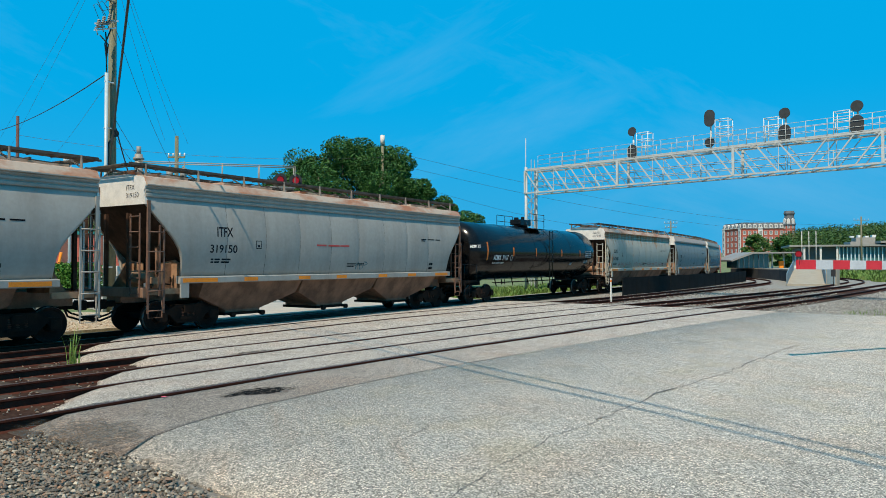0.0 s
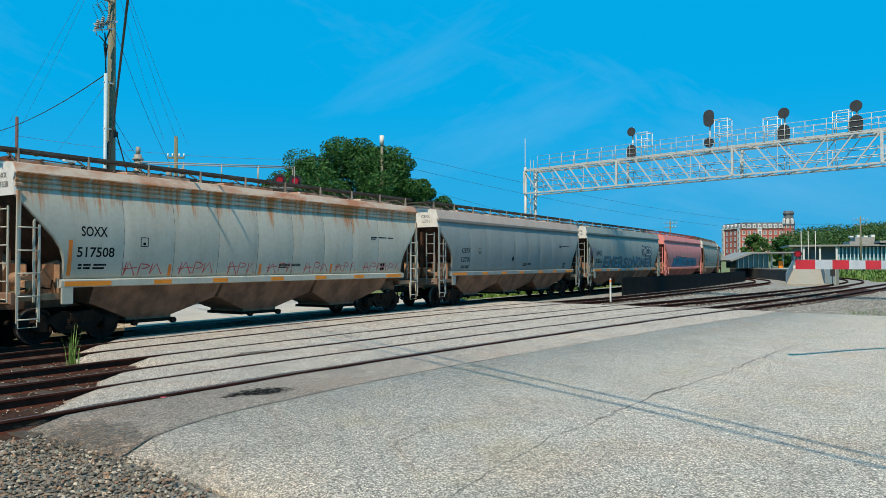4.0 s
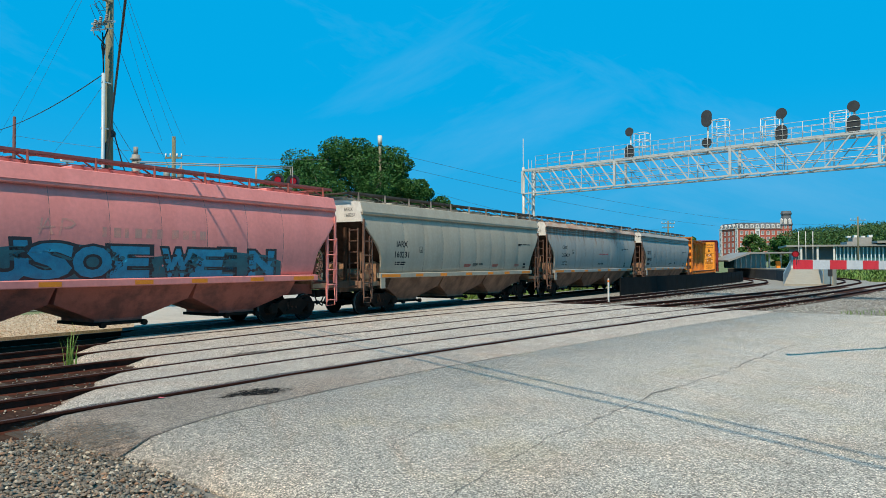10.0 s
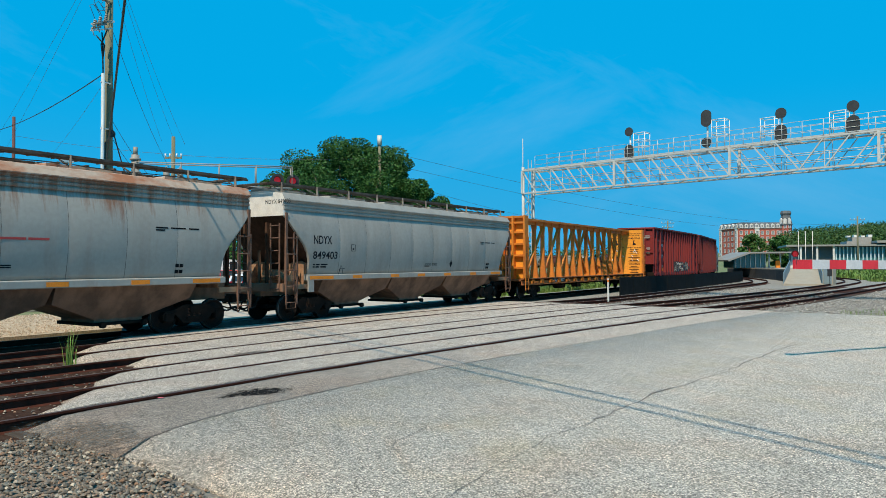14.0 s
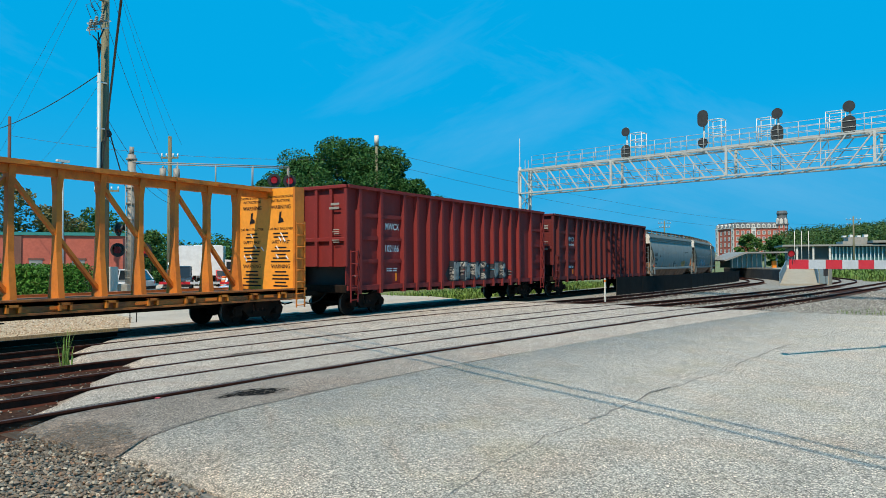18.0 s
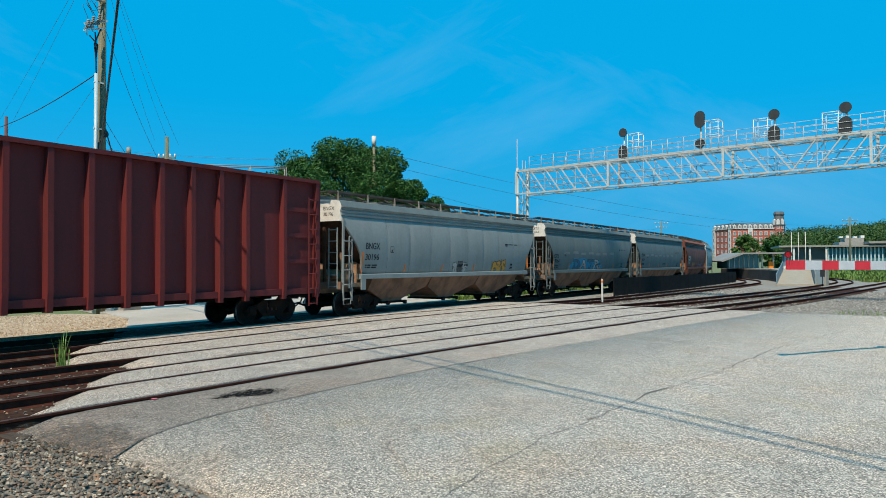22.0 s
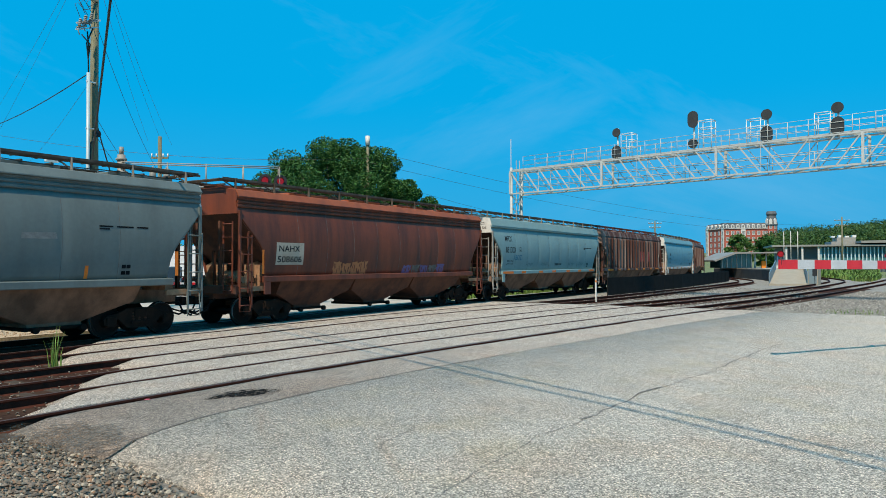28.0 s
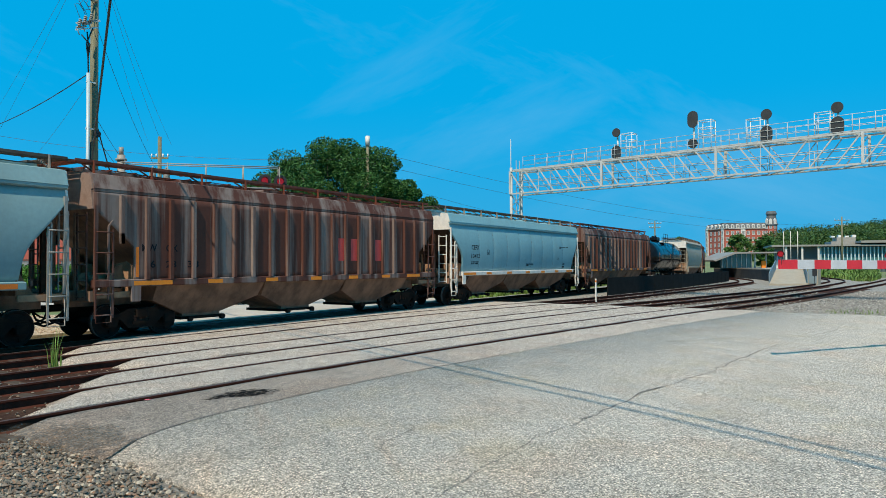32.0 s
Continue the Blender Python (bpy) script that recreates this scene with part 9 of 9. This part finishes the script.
def vehicle(name, label, paint, x, y, rot, kind="suv"):
    t = thing(name, label, "car", at=pose(x, y, 0.0, 0, 0, rot))
    L, W, H = {"suv": (4.6, 0.92, 1.68), "sedan": (4.7, 0.90, 1.45), "pickup": (5.4, 0.98, 1.85)}[kind]
    hood, belt = (0.98, 1.02) if kind != "sedan" else (0.88, 0.93)
    prof = [(-L / 2, 0.35), (-L / 2, 0.75), (-L / 2 + 0.12, hood - 0.12), (-L / 2 + 1.1, hood), (L / 2 - 0.35, belt), (L / 2, belt - 0.1), (L / 2, 0.4), (L / 2 - 0.2, 0.24), (-L / 2 + 0.2, 0.24)]
    g = Geo()
    g.loft([[(px * k, s * W * w, z) for px, z in prof] for s, w, k in ((-1, 0.90, 0.985), (-1, 1.0, 1.0), (1, 1.0, 1.0), (1, 0.90, 0.985))], True)
    body = part("body", g, paint, t)
    c0, c1, c2, c3 = {"suv": (-1.05, -0.35, 1.75, 2.2), "sedan": (-0.85, -0.1, 1.0, 1.8), "pickup": (-1.1, -0.35, 0.75, 0.95)}[kind]
    g = Geo()
    g.loft([[(px, s * w, z) for px, z in ((c0, belt - 0.02), (c3, belt - 0.02), (c2, H - 0.07), (c1, H - 0.07))] for s, w in ((-1, W * 0.86), (1, W * 0.86))], True)
    part("windows", g, glass_dark, t, "dark car windows")
    g = Geo()
    g.loft([[(px, s * w, z) for px, z in ((c1 - 0.05, H - 0.09), (c2 + 0.05, H - 0.09), (c2 - 0.1, H), (c1 + 0.12, H))] for s, w in ((-1, W * 0.84), (1, W * 0.84))], True)
    part("roof", g, paint, t)
    for s in (-1, 1):
        for a, b in (((c0, belt), (c1, H - 0.06)), ((c3, belt), (c2, H - 0.06)), (((c0 + c3) / 2, belt), ((c1 + c2) / 2, H - 0.06))):
            g = Geo()
            g.bar((a[0], s * W * 0.87, a[1]), (b[0], s * W * 0.87, b[1]), 0.06, 0.10, (0, 1, 0))
            part("pillar", g, paint, t)
        for dx in (-L / 2 + 0.9, L / 2 - 0.95):
            wh = part("wheel", TYRE, None, t, at=pose(dx, s * (W - 0.09), 0.345))
            part("rim", RIM, None, wh)
        g = Geo()
        g.box(L / 2 - 0.06, L / 2 + 0.01, s * W * 0.9 - 0.12, s * W * 0.9 + 0.04, 0.72, 0.92, 0.01)
        part("tail_light", g, tail_red, t)
        g = Geo()
        g.box(-L / 2 - 0.01, -L / 2 + 0.08, s * W * 0.75 - 0.16, s * W * 0.75 + 0.14, 0.66, 0.80, 0.01)
        part("headlight", g, chrome, t)
    g = Geo()
    g.box(L / 2 - 0.02, L / 2 + 0.06, -W * 0.95, W * 0.95, 0.38, 0.58, 0.02)
    g.box(-L / 2 - 0.05, -L / 2 + 0.03, -W * 0.95, W * 0.95, 0.36, 0.56, 0.02)
    part("bumper", g, rubber, t)
    return t


def box_truck(x, y, rot):
    t = thing("box_truck", "white box truck standing on the road beyond the crossing", "truck", at=pose(x, y, 0.0, 0, 0, rot))
    g = Geo()
    g.box(-3.2, 1.5, -1.2, 1.2, 0.95, 3.65, 0.04)
    part("cargo_box", g, car_white, t)
    g = Geo()
    g.loft([[(px, s * w, z) for px, z in ((1.6, 0.5), (3.55, 0.5), (3.6, 1.25), (2.75, 1.45), (2.3, 2.35), (1.6, 2.4))] for s, w in ((-1, 1.0), (1, 1.0))], True)
    cab_ = part("cab", g, car_white, t)
    g = Geo()
    g.loft([[(px, s * 0.88, z) for px, z in ((2.72, 1.5), (2.79, 1.5), (2.37, 2.3), (2.30, 2.3))] for s in (-1, 1)], True)
    part("windscreen", g, glass_dark, cab_)
    for s in (-1, 1):
        g = Geo()
        g.box(1.75, 2.4, s * 1.01 - 0.01, s * 1.01 + 0.01, 1.5, 2.2)
        part("side_window", g, glass_dark, cab_)
        g = Geo()
        g.box(3.58, 3.64, s * 0.75 - 0.15, s * 0.75 + 0.15, 0.8, 1.0, 0.01)
        part("headlight", g, chrome, cab_)
        for dx in (-2.0, 2.9):
            wh = part("wheel", TYRE, None, t, at=pose(dx, s * 0.95, 0.345))
            part("rim", RIM, None, wh)
    g = Geo()
    g.box(-3.2, 3.3, -0.45, 0.45, 0.55, 0.95)
    part("chassis", g, rubber, t)
    return t


box_truck(43.6, 53.4, -45)
vehicle("parked_car", "white sedan waiting at the crossing gate", car_white, 26.4, 29.4, 35, "sedan")
vehicle("parked_car", "white SUV standing beside the hedge", car_white, 27.6, 42.9, -55, "suv")
vehicle("parked_car", "dark grey pickup waiting at the crossing", car_dark, 36.0, 47.4, 50, "pickup")
vehicle("parked_car", "white SUV waiting on the road", car_white, 42.6, 46.2, 55, "suv")
vehicle("parked_car", "red car waiting on the road", car_red, 44.0, 51.5, 55, "sedan")
vehicle("parked_car", "silver car parked under the trees", car_silver, 47.3, 41.0, -40, "sedan")
vehicle("parked_car", "white car parked under the trees", car_white, 50.2, 38.4, -40, "sedan")
vehicle("parked_car", "dark car parked under the trees", car_dark, 52.6, 36.2, -40, "suv")

tk = thing("box_truck", "white box truck facing the crossing", "truck", at=pose(44.6, 54.6, 0, 0, 0, 52))
g = Geo()
g.box(-0.2, 7.0, -1.25, 1.25, 1.0, 3.75, 0.04)
part("cargo_box", g, car_white, tk)
g = Geo()
g.loft([[(x, s, z) for x, z in ((-2.0, 0.5), (-2.05, 1.3), (-1.75, 1.42), (-1.35, 2.35), (-0.25, 2.45), (-0.25, 0.5))] for s in (-1.05, 1.05)], True)
part("cab", g, car_white, tk)
g = Geo()
g.loft([[(x, s, z) for x, z in ((-1.80, 1.45), (-1.45, 2.28), (-1.40, 2.28), (-1.74, 1.45))] for s in (-0.95, 0.95)], True)
part("windscreen", g, glass_dark, tk)
g = Geo()
g.box(-2.1, -2.0, -1.0, 1.0, 0.45, 0.75, 0.02)
part("bumper", g, rubber, tk)
for y in (-0.75, 0.75):
    g = Geo()
    g.box(-2.09, -2.02, y - 0.16, y + 0.16, 0.85, 1.05, 0.02)
    part("headlight", g, chrome, tk)
    g = Geo()
    g.box(-1.7, -1.55, y * 1.75 - 0.1, y * 1.75 + 0.1, 1.4, 1.85, 0.02)
    part("mirror", g, black_paint, tk)
g = Geo()
g.box(-2.08, -2.03, -0.5, 0.5, 0.8, 1.15)
part("grille", g, black_paint, tk)
for x in (-1.3, 5.3):
    for s in (-1, 1):
        wh = part("wheel", TYRE, None, tk, at=Matrix.LocRotScale((x, s * 0.98, 0.45), None, (1.3, 1.3, 1.3)))
        part("rim", RIM, None, wh)

cone_o = material("orange plastic", (0.80, 0.14, 0.02), 0.5)
for k, (x, y) in enumerate(((36.8, 50.1), (36.9, 47.9 - 3.0), (40.4, 47.4))):
    t = thing("traffic_barrel", "orange and white traffic barrel on the road", "traffic barrel", group="traffic barrels", at=pose(x, y, 0))
    for i in range(5):
        g = Geo()
        g.tube((0, 0, 0.05 + i * 0.19), (0, 0, 0.24 + i * 0.19), 0.30 - i * 0.025, 16, 0.30 - (i + 1) * 0.025)
        part("band", g, cone_o if i % 2 == 0 else white_paint, t)
    g = Geo()
    g.disc((0, 0, 0.03), (0, 0, 1), 0.42, 0.06, 16)
    part("base", g, rubber, t)
sn_ = thing("road_sign", "orange road sign under a teal street sign", "sign", at=pose(22.9, 31.0, -0.1, 0, 0, 45))
g = Geo()
g.tube((0, 0, 0), (0, 0, 2.2), 0.035, 8)
part("post", g, steel, sn_)
g = Geo()
g.box(-0.38, 0.38, -0.05, -0.02, 1.55, 1.82, 0.004)
part("sign_plate", g, cone_o, sn_, "orange plate")
g = Geo()
g.box(-0.45, 0.45, -0.05, -0.02, 1.86, 2.08, 0.004)
part("street_plate", g, teal, sn_, "teal plate")
yb = thing("bollard", "yellow leaning safety bollard", "bollard", at=pose(25.3, 47.0, -0.1, 0, 12, 0))
g = Geo()
g.tube((0, 0, 0), (0, 0, 2.9), 0.09, 10)
part("post", g, yellow_strip, yb)
bxx = thing("utility_box", "grey steel utility box by the pole", "utility box", at=pose(18.9, 29.9, -0.1, 0, 0, 40))
g = Geo()
g.box(-0.55, 0.55, -0.3, 0.3, 0.9, 2.0, 0.03)
part("body", g, steel, bxx)
g = Geo()
g.box(-0.5, 0.5, -0.315, -0.305, 0.95, 1.95)
part("door", g, steel, bxx)
for s in (-0.4, 0.4):
    g = Geo()
    g.tube((s, 0, 0), (s, 0, 0.9), 0.04, 8)
    part("leg", g, steel, bxx)

def motions():
    for car, front, length, inset in TRAIN:
        rows = []
        for k in range(33):
            s = front - SPEED * k
            a, b = train_point(s + inset), train_point(s + length - inset)
            d = (b - a).normalized()
            p = a - d * inset
            rows.append((float(k), pose(p.x, p.y, 0.012, 0, 0, math.degrees(math.atan2(d.y, d.x)))))
        walk(car, rows)
    # wheels roll: one turn of keys for each axle place, shared by all trucks
    done = {}
    for ob, dx in WHEELSETS:
        if dx not in done:
            turn = math.degrees(SPEED / WHEEL_R)
            rows = [(k / 15, pose(dx, 0, WHEEL_R, 0, -turn * k / 15, 0)) for k in range(481)]
            walk(ob, rows)
            done[dx] = ob
        else:
            ob.rotation_mode = "QUATERNION"
            ad, src = ob.animation_data_create(), done[dx].animation_data
            ad.action = src.action
            ad.action_slot = src.action_slot


motions()
